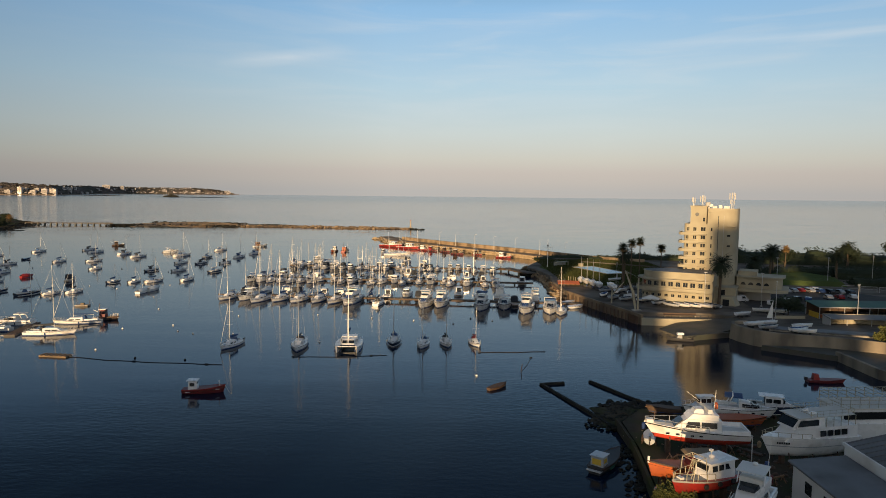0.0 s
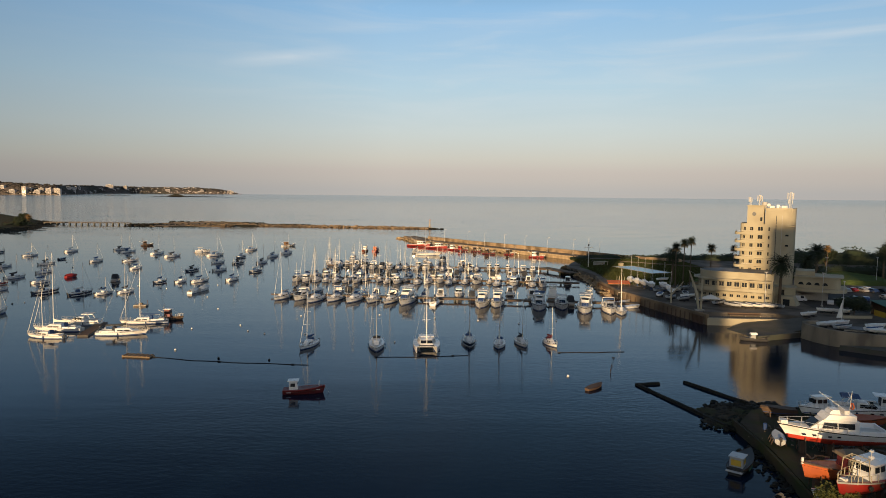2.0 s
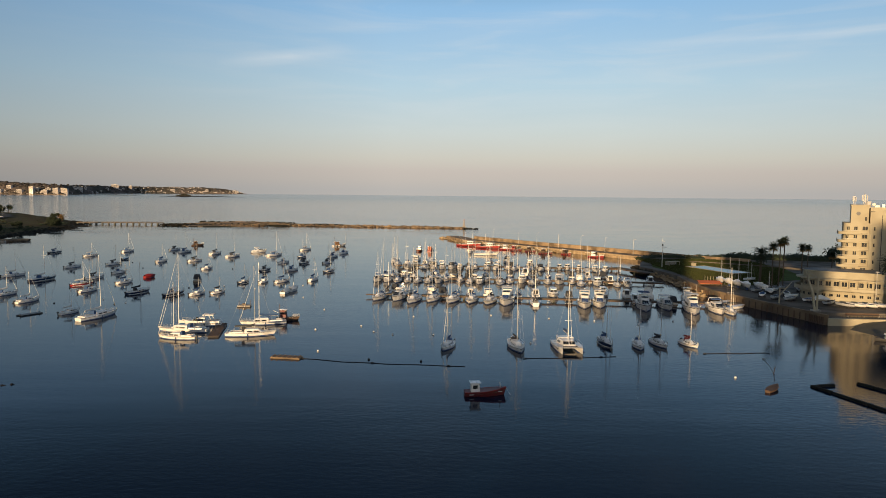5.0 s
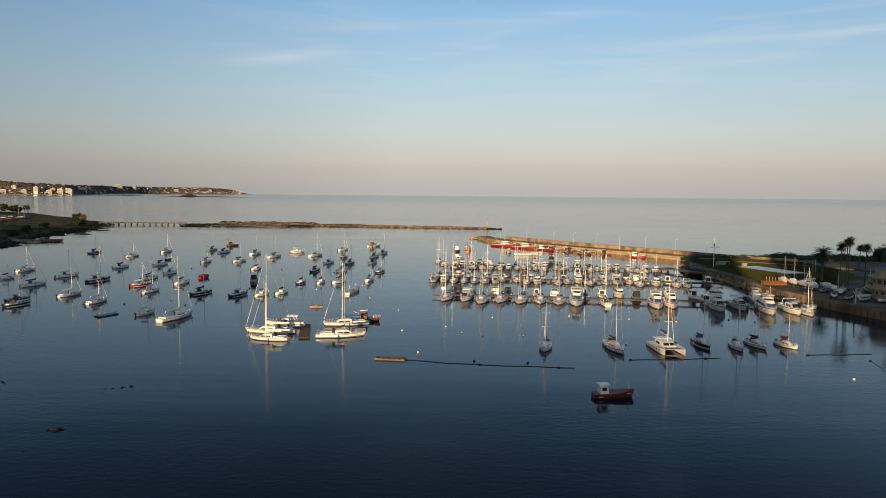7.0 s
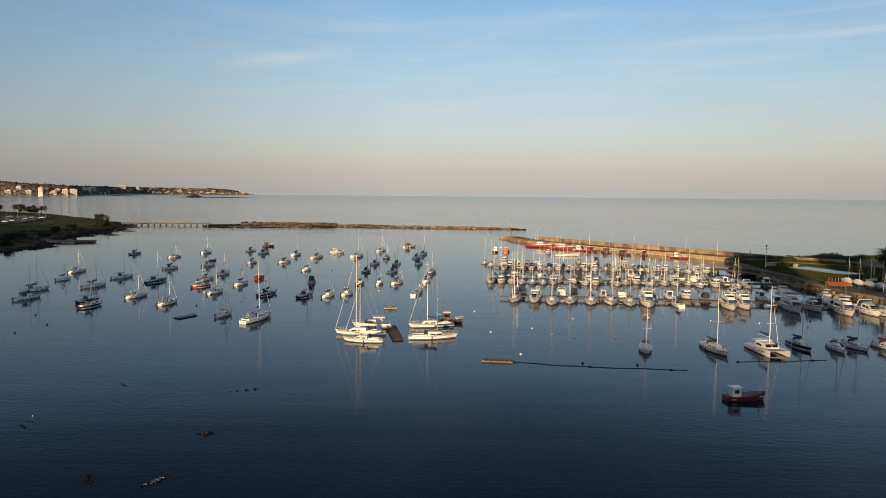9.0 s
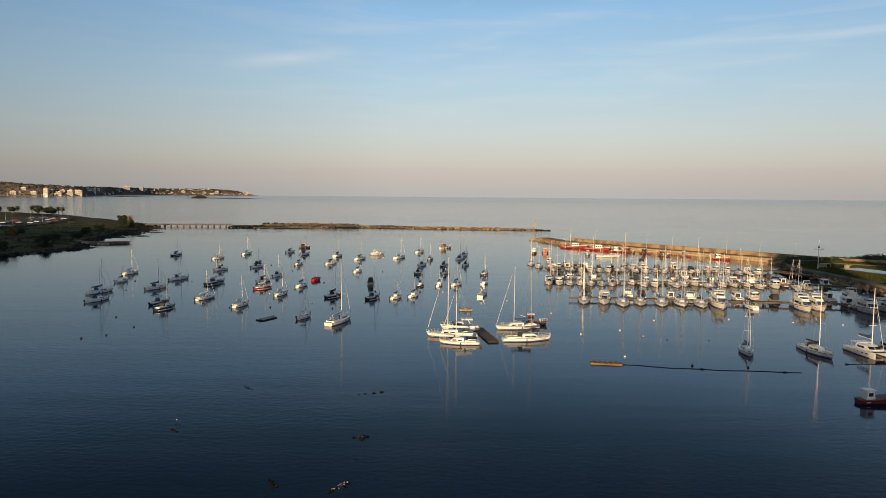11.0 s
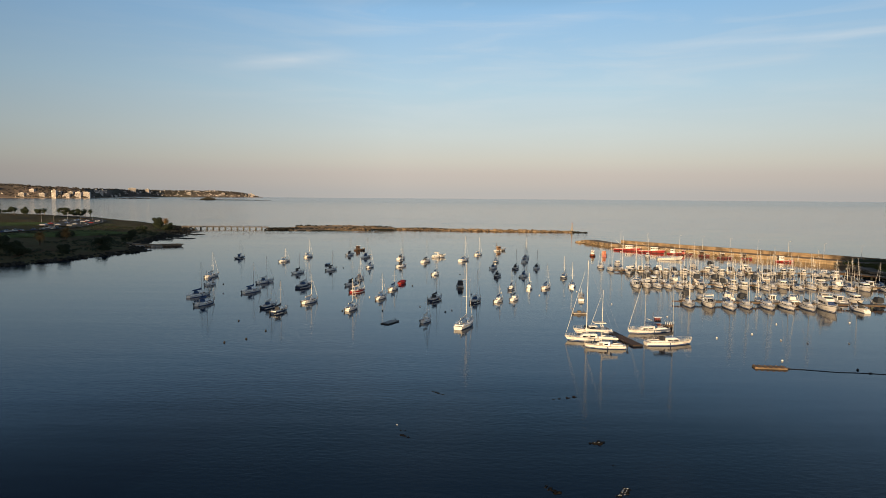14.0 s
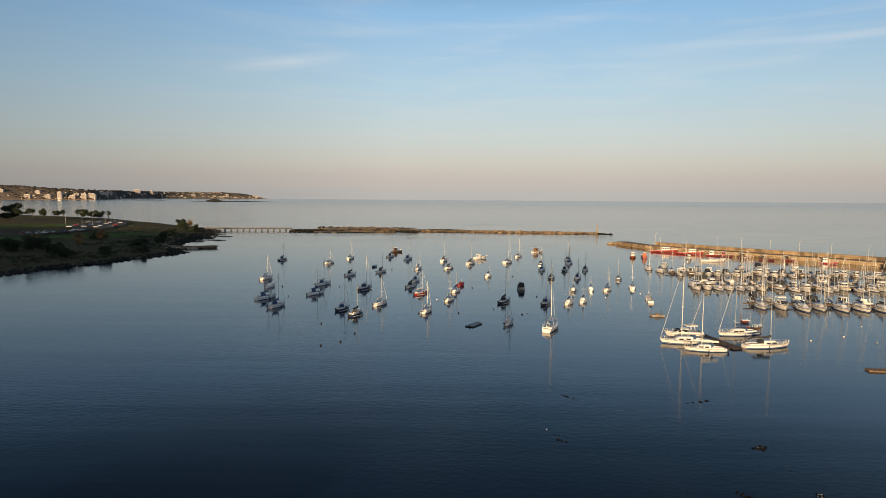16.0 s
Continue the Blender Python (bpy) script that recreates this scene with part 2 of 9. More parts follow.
MAT = {}
for name, color, extra in [
    ("gelcoat", (0.81, 0.80, 0.78), dict(rough=0.28, vary=0.05, scale=1.5, dirt=(0.55, 0.53, 0.48), dirt_at=0.68, random_tint=0.22)),
    ("gelcoat_grey", (0.42, 0.44, 0.46), dict(rough=0.3, vary=0.07, random_tint=0.35)),
    ("navy", (0.018, 0.03, 0.065), dict(rough=0.22, vary=0.15, random_tint=0.4)),
    ("black_paint", (0.02, 0.02, 0.022), dict(rough=0.4)),
    ("red_paint", (0.30, 0.022, 0.018), dict(rough=0.4, vary=0.2, dirt=(0.22, 0.04, 0.03), dirt_at=0.6)),
    ("maroon_paint", (0.13, 0.02, 0.022), dict(rough=0.5, vary=0.25)),
    ("orange_paint", (0.42, 0.10, 0.028), dict(rough=0.5, vary=0.2, dirt=(0.35, 0.08, 0.03), dirt_at=0.62)),
    ("antifoul_red", (0.50, 0.045, 0.022), dict(rough=0.65, vary=0.2, dirt=(0.3, 0.05, 0.03), dirt_at=0.62)),
    ("antifoul_blue", (0.03, 0.07, 0.20), dict(rough=0.65, vary=0.2)),
    ("deck_cream", (0.60, 0.58, 0.53), dict(rough=0.6, vary=0.08, scale=4, random_tint=0.2)),
    ("deck_grey", (0.30, 0.31, 0.31), dict(rough=0.7, vary=0.15, scale=3)),
    ("teak", (0.26, 0.15, 0.075), dict(rough=0.65, vary=0.3, scale=6, stretch=(0.5, 8, 1))),
    ("dark_wood", (0.09, 0.055, 0.035), dict(rough=0.75, vary=0.35, scale=5)),
    ("tinted_glass", (0.012, 0.015, 0.018), dict(rough=0.08, vary=0.1, spec=0.8)),
    ("alloy", (0.62, 0.62, 0.60), dict(rough=0.38, metal=0.6, vary=0.06)),
    ("white_spar", (0.78, 0.76, 0.70), dict(rough=0.4, vary=0.05)),
    ("wire", (0.30, 0.30, 0.30), dict(rough=0.4, metal=0.7)),
    ("cloth_blue", (0.03, 0.07, 0.17), dict(rough=0.9, vary=0.25, scale=6)),
    ("cloth_dark", (0.03, 0.035, 0.045), dict(rough=0.9, vary=0.25, scale=6)),
    ("cloth_white", (0.70, 0.69, 0.65), dict(rough=0.9, vary=0.1, scale=6)),
    ("cloth_maroon", (0.12, 0.02, 0.03), dict(rough=0.9, vary=0.2, scale=6)),
    ("rubber", (0.018, 0.018, 0.018), dict(rough=0.8)),
    ("yellow_paint", (0.62, 0.42, 0.05), dict(rough=0.6, vary=0.2)),
    ("concrete", (0.40, 0.38, 0.34), dict(rough=0.85, vary=0.22, scale=1.2, bump=0.03, dirt=(0.22, 0.20, 0.17), dirt_at=0.55)),
    ("stained_wall", (0.30, 0.25, 0.18), dict(rough=0.9, vary=0.3, scale=0.9, bump=0.05, stretch=(1.0, 1.0, 0.35), dirt=(0.13, 0.11, 0.085), dirt_at=0.52)),
    ("bridge_concrete", (0.10, 0.078, 0.06), dict(rough=0.85, vary=0.3, scale=0.6, bump=0.03, dirt=(0.08, 0.065, 0.05), dirt_at=0.52)),
    ("wet_concrete", (0.075, 0.068, 0.056), dict(rough=0.6, vary=0.35, scale=1.0, bump=0.04, dirt=(0.05, 0.055, 0.04), dirt_at=0.5)),
    ("stone", (0.38, 0.285, 0.175), dict(rough=0.9, vary=0.35, scale=1.5, bump=0.08, random_tint=0.45, dirt=(0.22, 0.16, 0.095), dirt_at=0.6)),
    ("mole_stone", (0.34, 0.245, 0.15), dict(rough=0.9, vary=0.4, scale=0.5, bump=0.12, dirt=(0.13, 0.095, 0.06), dirt_at=0.5, coarse=0.5)),
    # weedy rock, near black because foreground shade is put into the colour
    ("wet_weed", (0.009, 0.008, 0.007), dict(spec=0.15, rough=0.7, vary=0.4, scale=2.0, bump=0.2, dirt=(0.014, 0.010, 0.007), dirt_at=0.6)),
    ("dark_rock", (0.028, 0.026, 0.022), dict(spec=0.2, rough=0.85, vary=0.45, scale=0.7, bump=0.15, dirt=(0.02, 0.022, 0.016), dirt_at=0.5)),
    ("tan_rock", (0.22, 0.16, 0.10), dict(rough=0.9, vary=0.4, scale=0.5, bump=0.12, dirt=(0.07, 0.06, 0.045), dirt_at=0.55)),
    ("render_white", (0.385, 0.348, 0.25), dict(rough=0.8, vary=0.07, scale=0.8, bump=0.01, dirt=(0.31, 0.27, 0.19), dirt_at=0.58)),
    ("whitewash", (0.74, 0.73, 0.70), dict(rough=0.85, vary=0.08, scale=0.8, bump=0.01, dirt=(0.55, 0.52, 0.47), dirt_at=0.6)),
    ("render_grey", (0.45, 0.44, 0.42), dict(rough=0.85, vary=0.1, scale=0.8)),
    ("window_glass", (0.02, 0.024, 0.028), dict(rough=0.1, vary=0.1, spec=0.7)),
    ("asphalt", (0.065, 0.063, 0.061), dict(spec=0.15, rough=0.9, vary=0.25, scale=0.8, bump=0.01, dirt=(0.085, 0.08, 0.075), dirt_at=0.58)),
    ("paving", (0.165, 0.145, 0.12), dict(spec=0.15, rough=0.9, vary=0.2, scale=0.6, bump=0.01, dirt=(0.075, 0.066, 0.056), dirt_at=0.54)),
    ("grass", (0.098, 0.138, 0.045), dict(tuft=0.5, spec=0.05, rough=0.95, vary=0.35, scale=0.35, bump=0.05, dirt=(0.075, 0.075, 0.025), dirt_at=0.60)),
    ("lawn_blade", (0.052, 0.060, 0.022), dict(spec=0.05, rough=0.9, vary=0.4, scale=0.5)),
    ("scrub", (0.105, 0.098, 0.052), dict(tuft=0.4, spec=0.05, rough=0.95, vary=0.5, scale=0.25, bump=0.25, dirt=(0.10, 0.072, 0.045), dirt_at=0.54)),
    ("earth", (0.062, 0.052, 0.038), dict(spec=0.1, rough=0.95, vary=0.4, scale=0.8, bump=0.06, dirt=(0.045, 0.055, 0.022), dirt_at=0.55)),
    ("leaf_dark", (0.018, 0.030, 0.012), dict(rough=0.8, vary=0.45, scale=0.6)),
    ("leaf_dry", (0.20, 0.12, 0.04), dict(rough=0.9, vary=0.4, scale=2)),
    ("leaf_yellow", (0.10, 0.105, 0.02), dict(rough=0.8, vary=0.4, scale=0.8)),
    ("bark", (0.10, 0.075, 0.05), dict(rough=0.95, vary=0.35, scale=3, bump=0.03)),
    ("steel_dark", (0.05, 0.05, 0.052), dict(rough=0.55, metal=0.4)),
    ("galvanised", (0.48, 0.48, 0.47), dict(rough=0.5, metal=0.3, vary=0.12)),
    ("roof_green", (0.03, 0.10, 0.065), dict(rough=0.6, vary=0.2, scale=1)),
    ("roof_grey", (0.16, 0.165, 0.17), dict(rough=0.7, vary=0.2, scale=0.8, dirt=(0.09, 0.09, 0.09), dirt_at=0.6)),
    ("roof_orange", (0.50, 0.13, 0.045), dict(rough=0.8, vary=0.2, scale=1.5)),
    ("pool_tile", (0.30, 0.52, 0.66), dict(rough=0.3, vary=0.05)),
    ("car_white", (0.55, 0.55, 0.55), dict(rough=0.25, vary=0.03)),
    ("car_silver", (0.38, 0.39, 0.40), dict(rough=0.3, metal=0.5, vary=0.05)),
    ("car_dark", (0.03, 0.032, 0.036), dict(rough=0.25, vary=0.1)),
    ("car_red", (0.25, 0.02, 0.02), dict(rough=0.25, vary=0.1)),
    ("car_blue", (0.03, 0.06, 0.16), dict(rough=0.25, vary=0.1)),
    ("town_render", (0.47, 0.435, 0.42), dict(rough=0.85, vary=0.15, scale=0.05, random_tint=0.35)),
    # leaves of the far trees, with distance haze put into their colour
    ("leaf_dusty", (0.078, 0.072, 0.064), dict(rough=0.9, vary=0.4, scale=0.08, spec=0.1)),
    ("city_cream", (0.56, 0.51, 0.45), dict(rough=0.85, vary=0.1, scale=0.05, random_tint=0.3)),
    # far hills, paler and mauve because haze is put into the colour
    ("hill", (0.155, 0.125, 0.115), dict(spec=0.05, rough=0.95, vary=0.5, scale=0.012, dirt=(0.09, 0.085, 0.07), dirt_at=0.48)),
    ("sand", (0.22, 0.175, 0.125), dict(rough=0.95, vary=0.15, scale=0.1)),
]:
    MAT[name] = material(name, color, **extra)
MAT["water"] = water_material()


# ---- mesh helpers ----
class Shape:
    """Collects faces for one mesh."""

    def __init__(self):
        self.v, self.f = [], []

    def face_set(self, verts, faces):
        n = len(self.v)
        self.v.extend(verts)
        self.f.extend([tuple(i + n for i in f) for f in faces])
        return self

    def box(self, x0, x1, y0, y1, z0, z1, m=None):
        vs = [(x, y, z) for z in (z0, z1) for x, y in ((x0, y0), (x1, y0), (x1, y1), (x0, y1))]
        if m is not None:
            vs = [tuple(m @ Vector(v)) for v in vs]
        return self.face_set(vs, [(0, 3, 2, 1), (4, 5, 6, 7), (0, 1, 5, 4), (1, 2, 6, 5), (2, 3, 7, 6), (3, 0, 4, 7)])

    def prism(self, pts, z0, z1, inset=0.0):
        """Upright prism over an outline; the top may be inset towards the outline's middle (a fraction)."""
        n = len(pts)
        cx, cy = sum(p[0] for p in pts) / n, sum(p[1] for p in pts) / n
        top = [(cx + (x - cx) * (1 - inset), cy + (y - cy) * (1 - inset)) for x, y in pts]
        vs = [(x, y, z0) for x, y in pts] + [(x, y, z1) for x, y in top]
        return self.face_set(vs, [tuple(range(n))[::-1], tuple(range(n, 2 * n))] + [(i, (i + 1) % n, n + (i + 1) % n, n + i) for i in range(n)])

    def loft(self, rings, closed=True, caps=True):
        n = len(rings[0])
        vs = [tuple(p) for r in rings for p in r]
        fs = []
        for k in range(len(rings) - 1):
            for i in range(n if closed else n - 1):
                j = (i + 1) % n
                fs.append((k * n + i, k * n + j, (k + 1) * n + j, (k + 1) * n + i))
        if caps:
            fs.append(tuple(range(n))[::-1])
            fs.append(tuple(range((len(rings) - 1) * n, len(rings) * n)))
        return self.face_set(vs, fs)

    def tube(self, p, q, r, n=6, r2=None):
        p, q = Vector(p), Vector(q)
        d = (q - p).normalized()
        a = d.orthogonal().normalized()
        b = d.cross(a)
        r2 = r if r2 is None else r2
        rings = [[o + (a * math.cos(t) + b * math.sin(t)) * k for t in [2 * math.pi * i / n for i in range(n)]] for o, k in ((p, r), (q, r2))]
        return self.loft(rings)

    def path(self, pts, r, n=5):
        for p, q in zip(pts, pts[1:]):
            self.tube(p, q, r, n)
        return self

    def ball(self, c, rx, ry=None, rz=None, n=8, m=5):
        ry, rz = ry or rx, rz or rx
        rings = []
        for k in range(m + 1):
            a = math.pi * (k / m - 0.5) * 0.98
            rings.append([(c[0] + rx * math.cos(a) * math.cos(2 * math.pi * i / n), c[1] + ry * math.cos(a) * math.sin(2 * math.pi * i / n), c[2] + rz * math.sin(a)) for i in range(n)])
        return self.loft(rings)


def part(name, shape, mat, parent=None, label="", smooth=0, at=None):
    """Links one mesh object, under a thing or a part if given."""
    me = bpy.data.meshes.new(name)
    me.from_pydata(shape.v, [], shape.f)
    me.update()
    if len(shape.f) < 4000:
        bm = bmesh.new()
        bm.from_mesh(me)
        bmesh.ops.recalc_face_normals(bm, faces=bm.faces)
        bm.to_mesh(me)
        bm.free()
    if smooth:
        me.polygons.foreach_set("use_smooth", [True] * len(me.polygons))
        me.set_sharp_from_angle(angle=radians(smooth))
    me.materials.append(MAT[mat])
    ob = new(name, me)
    if parent is not None:
        ob.parent = parent
    if at is not None:
        ob.matrix_basis = at
    if label:
        tagged(ob, label)
    return ob


def again(ob, parent, at):
    """A second piece that shares a mesh."""
    o = new(ob.name.split(".")[0], ob.data)
    o.parent, o.matrix_basis = parent, at
    return o


def thing(name, label, category, group="", kind="", at=None):
    ob = new(name)
    tagged(ob, label, category, group, kind)
    if at is not None:
        ob.matrix_basis = at
    return ob


def setting(name, shape, mat, label="", smooth=0):
    return tagged(part(name, shape, mat, None, "", smooth), label, name.split("_")[0], "", "structure")


rnd = random.Random(7)


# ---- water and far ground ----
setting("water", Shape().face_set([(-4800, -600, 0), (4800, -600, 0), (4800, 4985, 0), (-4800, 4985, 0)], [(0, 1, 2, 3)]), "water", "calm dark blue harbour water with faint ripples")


def along_sun(u, v):
    """Plan place from metres across and along the sun's way."""
    a = radians(SUN_AZ)
    return u * math.cos(a) + v * math.sin(a), -u * math.sin(a) + v * math.cos(a)


# unseen city blocks inland, behind the whole walk, sized to shade the harbour
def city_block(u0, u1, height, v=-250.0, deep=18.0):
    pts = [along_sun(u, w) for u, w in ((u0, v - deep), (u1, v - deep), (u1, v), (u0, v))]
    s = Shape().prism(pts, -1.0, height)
    tagged(part("city_block", s, "city_cream"), "plain unseen city block inland, sized to shade the harbour", "building", "", "structure")


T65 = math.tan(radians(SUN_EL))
# each block's width and reach are set by the shade band it casts
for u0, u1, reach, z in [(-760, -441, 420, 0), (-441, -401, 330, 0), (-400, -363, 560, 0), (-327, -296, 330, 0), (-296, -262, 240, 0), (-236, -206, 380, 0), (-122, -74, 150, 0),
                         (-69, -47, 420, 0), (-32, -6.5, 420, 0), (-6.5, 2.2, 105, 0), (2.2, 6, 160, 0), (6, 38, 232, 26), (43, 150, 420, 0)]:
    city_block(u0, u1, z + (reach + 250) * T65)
inland = [(-760, -60), (-560, 60), (-330, -110), (-100, -150), (120, -120), (300, -90), (420, -330), (-300, -420), (-900, -300)]
setting("ground_inland", Shape().prism(inland, -1.0, 2.0), "paving", "paved town ground inland of the harbour")


def rubble(shape, x, y, z, size, rng):
    """One rough boulder: a squashed, jittered octahedron-like lump."""
    k = 6
    rings = []
    for lift, w in ((-0.5, 0.7), (0.05, 1.0), (0.5, 0.55)):
        turn = rng.random() * 6
        rings.append([(x + size * w * rng.uniform(0.75, 1.2) * math.cos(turn + 6.283 * i / k), y + size * w * rng.uniform(0.75, 1.2) * math.sin(turn + 6.283 * i / k), z + size * lift * rng.uniform(0.8, 1.1)) for i in range(k)])
    base = rings[0]
    shape.loft([base] + [[r[i] for i in range(k)] for r in rings[1:]])


def rock_belt(name, line, width, count, size, mat, label, z=0.2, rise=0.6, seed=3):
    """Loose boulders along a line in plan, as one mass."""
    rng = random.Random(seed)
    s = Shape()
    seg = [(Vector(a), Vector(b)) for a, b in zip(line, line[1:])]
    lens = [(b - a).length for a, b in seg]
    for _ in range(count):
        pick = rng.uniform(0, sum(lens))
        for (a, b), n in zip(seg, lens):
            if pick <= n:
                break
            pick -= n
        d = (b - a) / n
        off = rng.uniform(-0.5, 0.5) * width
        p = a + d * pick + Vector((-d.y, d.x)) * off
        rubble(s, p.x, p.y, z + rng.uniform(0, rise) * (1 - abs(2 * off / width)), size * rng.choice((0.5, 0.7, 1.0, 1.3)), rng)
    return tagged(part(name, s, mat), label, "rocks", "", "stuff")


def strip(line, half, z0, z1, taper=0.0):
    """A bank along a line: outline swept with a given half width, the top narrower."""
    rings = []
    for i, p in enumerate(line):
        p = Vector(p)
        d = (Vector(line[min(i + 1, len(line) - 1)]) - Vector(line[max(i - 1, 0)])).normalized()
        n = Vector((-d.y, d.x))
        a, b = p + n * half, p - n * half
        c, e = p + n * (half - taper), p - n * (half - taper)
        rings.append([(a.x, a.y, z0), (b.x, b.y, z0), (e.x, e.y, z1), (c.x, c.y, z1)])
    return Shape().loft(rings)


# ---- inner mole: stone quay with a parapet towards the sea ----
MOLE = [(-46, 506), (-36, 469), (-6, 430), (21, 398), (45, 370), (57, 354), (70, 337), (90, 322)]
mole = setting("pavement_mole", strip(MOLE, 5.0, -1.5, 2.2, 0.5), "mole_stone", "stone-paved mole running out from the club")
parapet = [(x + 4.6, y + 2.6) for x, y in MOLE[1:]]
mole_wall = setting("wall_mole", strip(parapet, 0.7, -1.0, 4.3, 0.1), "mole_stone", "weathered ochre stone parapet wall of the mole")
rock_belt("mole_rocks", [(x + 8.5, y + 5.0) for x, y in MOLE], 6.0, 420, 1.1, "stone", "ochre boulders along the sea side of the mole", seed=5)
rock_belt("mole_head_rocks", [(-54, 503), (-48, 513), (-38, 506)], 7.0, 90, 1.3, "stone", "ochre boulders heaped at the mole head", seed=6)
rock_belt("mole_toe_rocks", [(-51, 500), (-42, 469), (-11, 428), (10, 403), (16, 395)], 2.5, 200, 0.8, "stone", "ochre stones along the harbour side of the mole", 0.1, 0.9, seed=8)
# coursed blocks of the harbour face
block = None
rng = random.Random(11)
for (ax, ay), (bx, by) in zip(MOLE[2:6], MOLE[3:7]):
    a, b = Vector((ax, ay)), Vector((bx, by))
    d = (b - a).normalized()
    side = Vector((-d.y, d.x)) * (1 if (-d.y) < 0 else -1)
    L = (b - a).length
    for row in range(2):
        at = rng.uniform(0, 1.0)
        while at < L - 1:
            w = 2.6
            m = Matrix.LocRotScale((*(a + d * (at + w / 2) + side * (4.75 - 0.2 * row + rng.uniform(0, 0.12))), 0.55 + row * 1.05), Euler((0, 0, math.atan2(d.y, d.x) + rng.uniform(-0.02, 0.02))), None)
            if block is None:
                block = part("stone_block", Shape().box(-1.27, 1.27, -0.4, 0.4, -0.5, 0.5), "stone", mole)
                block.matrix_basis = m
            else:
                again(block, mole, m)
            at += w + 0.05


def lamp_post(x, y, z, h=8.0, label="slender white lamp post on the stone mole"):
    t = thing("street_lamp", label, "street lamp", "lamp posts along the mole", at=pose(x, y, z))
    part("pole", Shape().tube((0, 0, 0), (0, 0, h), 0.10, 6, 0.05), "galvanised", t)
    part("base", Shape().prism([(0.3 * math.cos(a), 0.3 * math.sin(a)) for a in [k * 1.047 for k in range(6)]], 0, 0.5), "concrete", t)
    part("arm", Shape().tube((0, 0, h), (0.9, 0, h + 0.25), 0.04), "galvanised", t)
    part("lamp_head", Shape().box(0.6, 1.3, -0.14, 0.14, h + 0.15, h + 0.32), "galvanised", t)
    return t


post = lamp_post(-5, 431, 2.2)
for x, y in ((5, 419), (16, 405), (27, 393), (38, 380), (50, 366), (61, 351), (-20, 450), (-33, 467)):
    copy_thing(post, pose(x, y, 2.2))

# ---- outer mole, islets and footbridge ----
OUTER = [(-206, 663), (-160, 659), (-120, 654), (-70, 648), (-35, 641)]
setting("pavement_outer_mole", strip(OUTER, 3.2, -1.0, 1.3, 1.0), "mole_stone", "low ochre stone outer mole")
rock_belt("outer_mole_rocks", OUTER, 15.0, 1300, 1.2, "mole_stone", "ochre boulders armouring the outer mole", 0.1, 1.6, seed=15)
rock_belt("outer_tip_rocks", [(-35, 641), (-22, 636)], 7.0, 60, 1.2, "dark_rock", "dark wet boulders at the mole's end", 0.0, 0.5, seed=16)
beacon = thing("harbour_beacon", "small stone harbour light with orange lantern on the outer mole", "beacon", at=pose(-34.5, 642.5, 2.0))
part("tower", Shape().tube((0, 0, 0), (0, 0, 5.8), 0.6, 10, 0.38), "stone", beacon, smooth=40)
part("gallery", Shape().tube((0, 0, 5.8), (0, 0, 6.0), 0.8, 10), "render_white", beacon)
part("lantern", Shape().tube((0, 0, 6.0), (0, 0, 7.0), 0.35, 8), "roof_orange", beacon)
part("plinth", Shape().box(-1.6, 1.6, -1.6, 1.6, -0.8, 0.2), "concrete", beacon)


def islet(name, cx, cy, rx, ry, top, mat, label, seed):
    """A low reef: a fan of jittered rings."""
    rng = random.Random(seed)
    n = 40
    wob = [1 + 0.35 * noise.noise(Vector((math.cos(6.283 * i / n) * 1.7, math.sin(6.283 * i / n) * 1.7, seed))) + rng.uniform(-0.08, 0.08) for i in range(n)]
    rings = []
    for k, (w, z) in enumerate(((1.05, -0.6), (0.95, 0.25), (0.75, 0.55), (0.5, 0.8), (0.25, 1.0), (0.06, 1.0))):
        rings.append([(cx + rx * w * wob[i] * math.cos(6.283 * i / n), cy + ry * w * wob[i] * math.sin(6.283 * i / n), z * top * (rng.uniform(0.6, 1.25) if 0 < k else 1)) for i in range(n)])
    return setting(name, Shape().loft(rings), mat, label)


islet("ground_reef_west", -288, 666, 40, 30, 1.6, "tan_rock", "low tan and black rock reef", 21)
islet("ground_reef_east", -250, 662, 22, 20, 1.7, "tan_rock", "low tan and black rock reef", 22)
islet("ground_reef_back", -262, 712, 52, 9, 1.3, "tan_rock", "low dark rock reef awash", 23)
islet("ground_reef_front", -272, 634, 26, 3, 0.7, "dark_rock", "low dark rock ledge awash", 24)
islet("ground_reef_mid", -214, 657, 12, 6, 1.4, "dark_rock", "low dark rock reef", 25)
islet("ground_reef_outer", -180, 690, 30, 5, 0.9, "dark_rock", "dark rock ledge awash", 26)
for k, (a, b, c) in enumerate(((-300, 646, 26), (-252, 650, 26), (-272, 660, 46), (-262, 712, 52), (-310, 655, 14), (-225, 668, 20))):
    rock_belt("reef_rocks", [(a - c, b), (a + c, b)], 12, 150, 1.1, "dark_rock" if k != 1 else "tan_rock", "broken dark rocks on the reef", 0.3, 1.6, seed=30 + k)


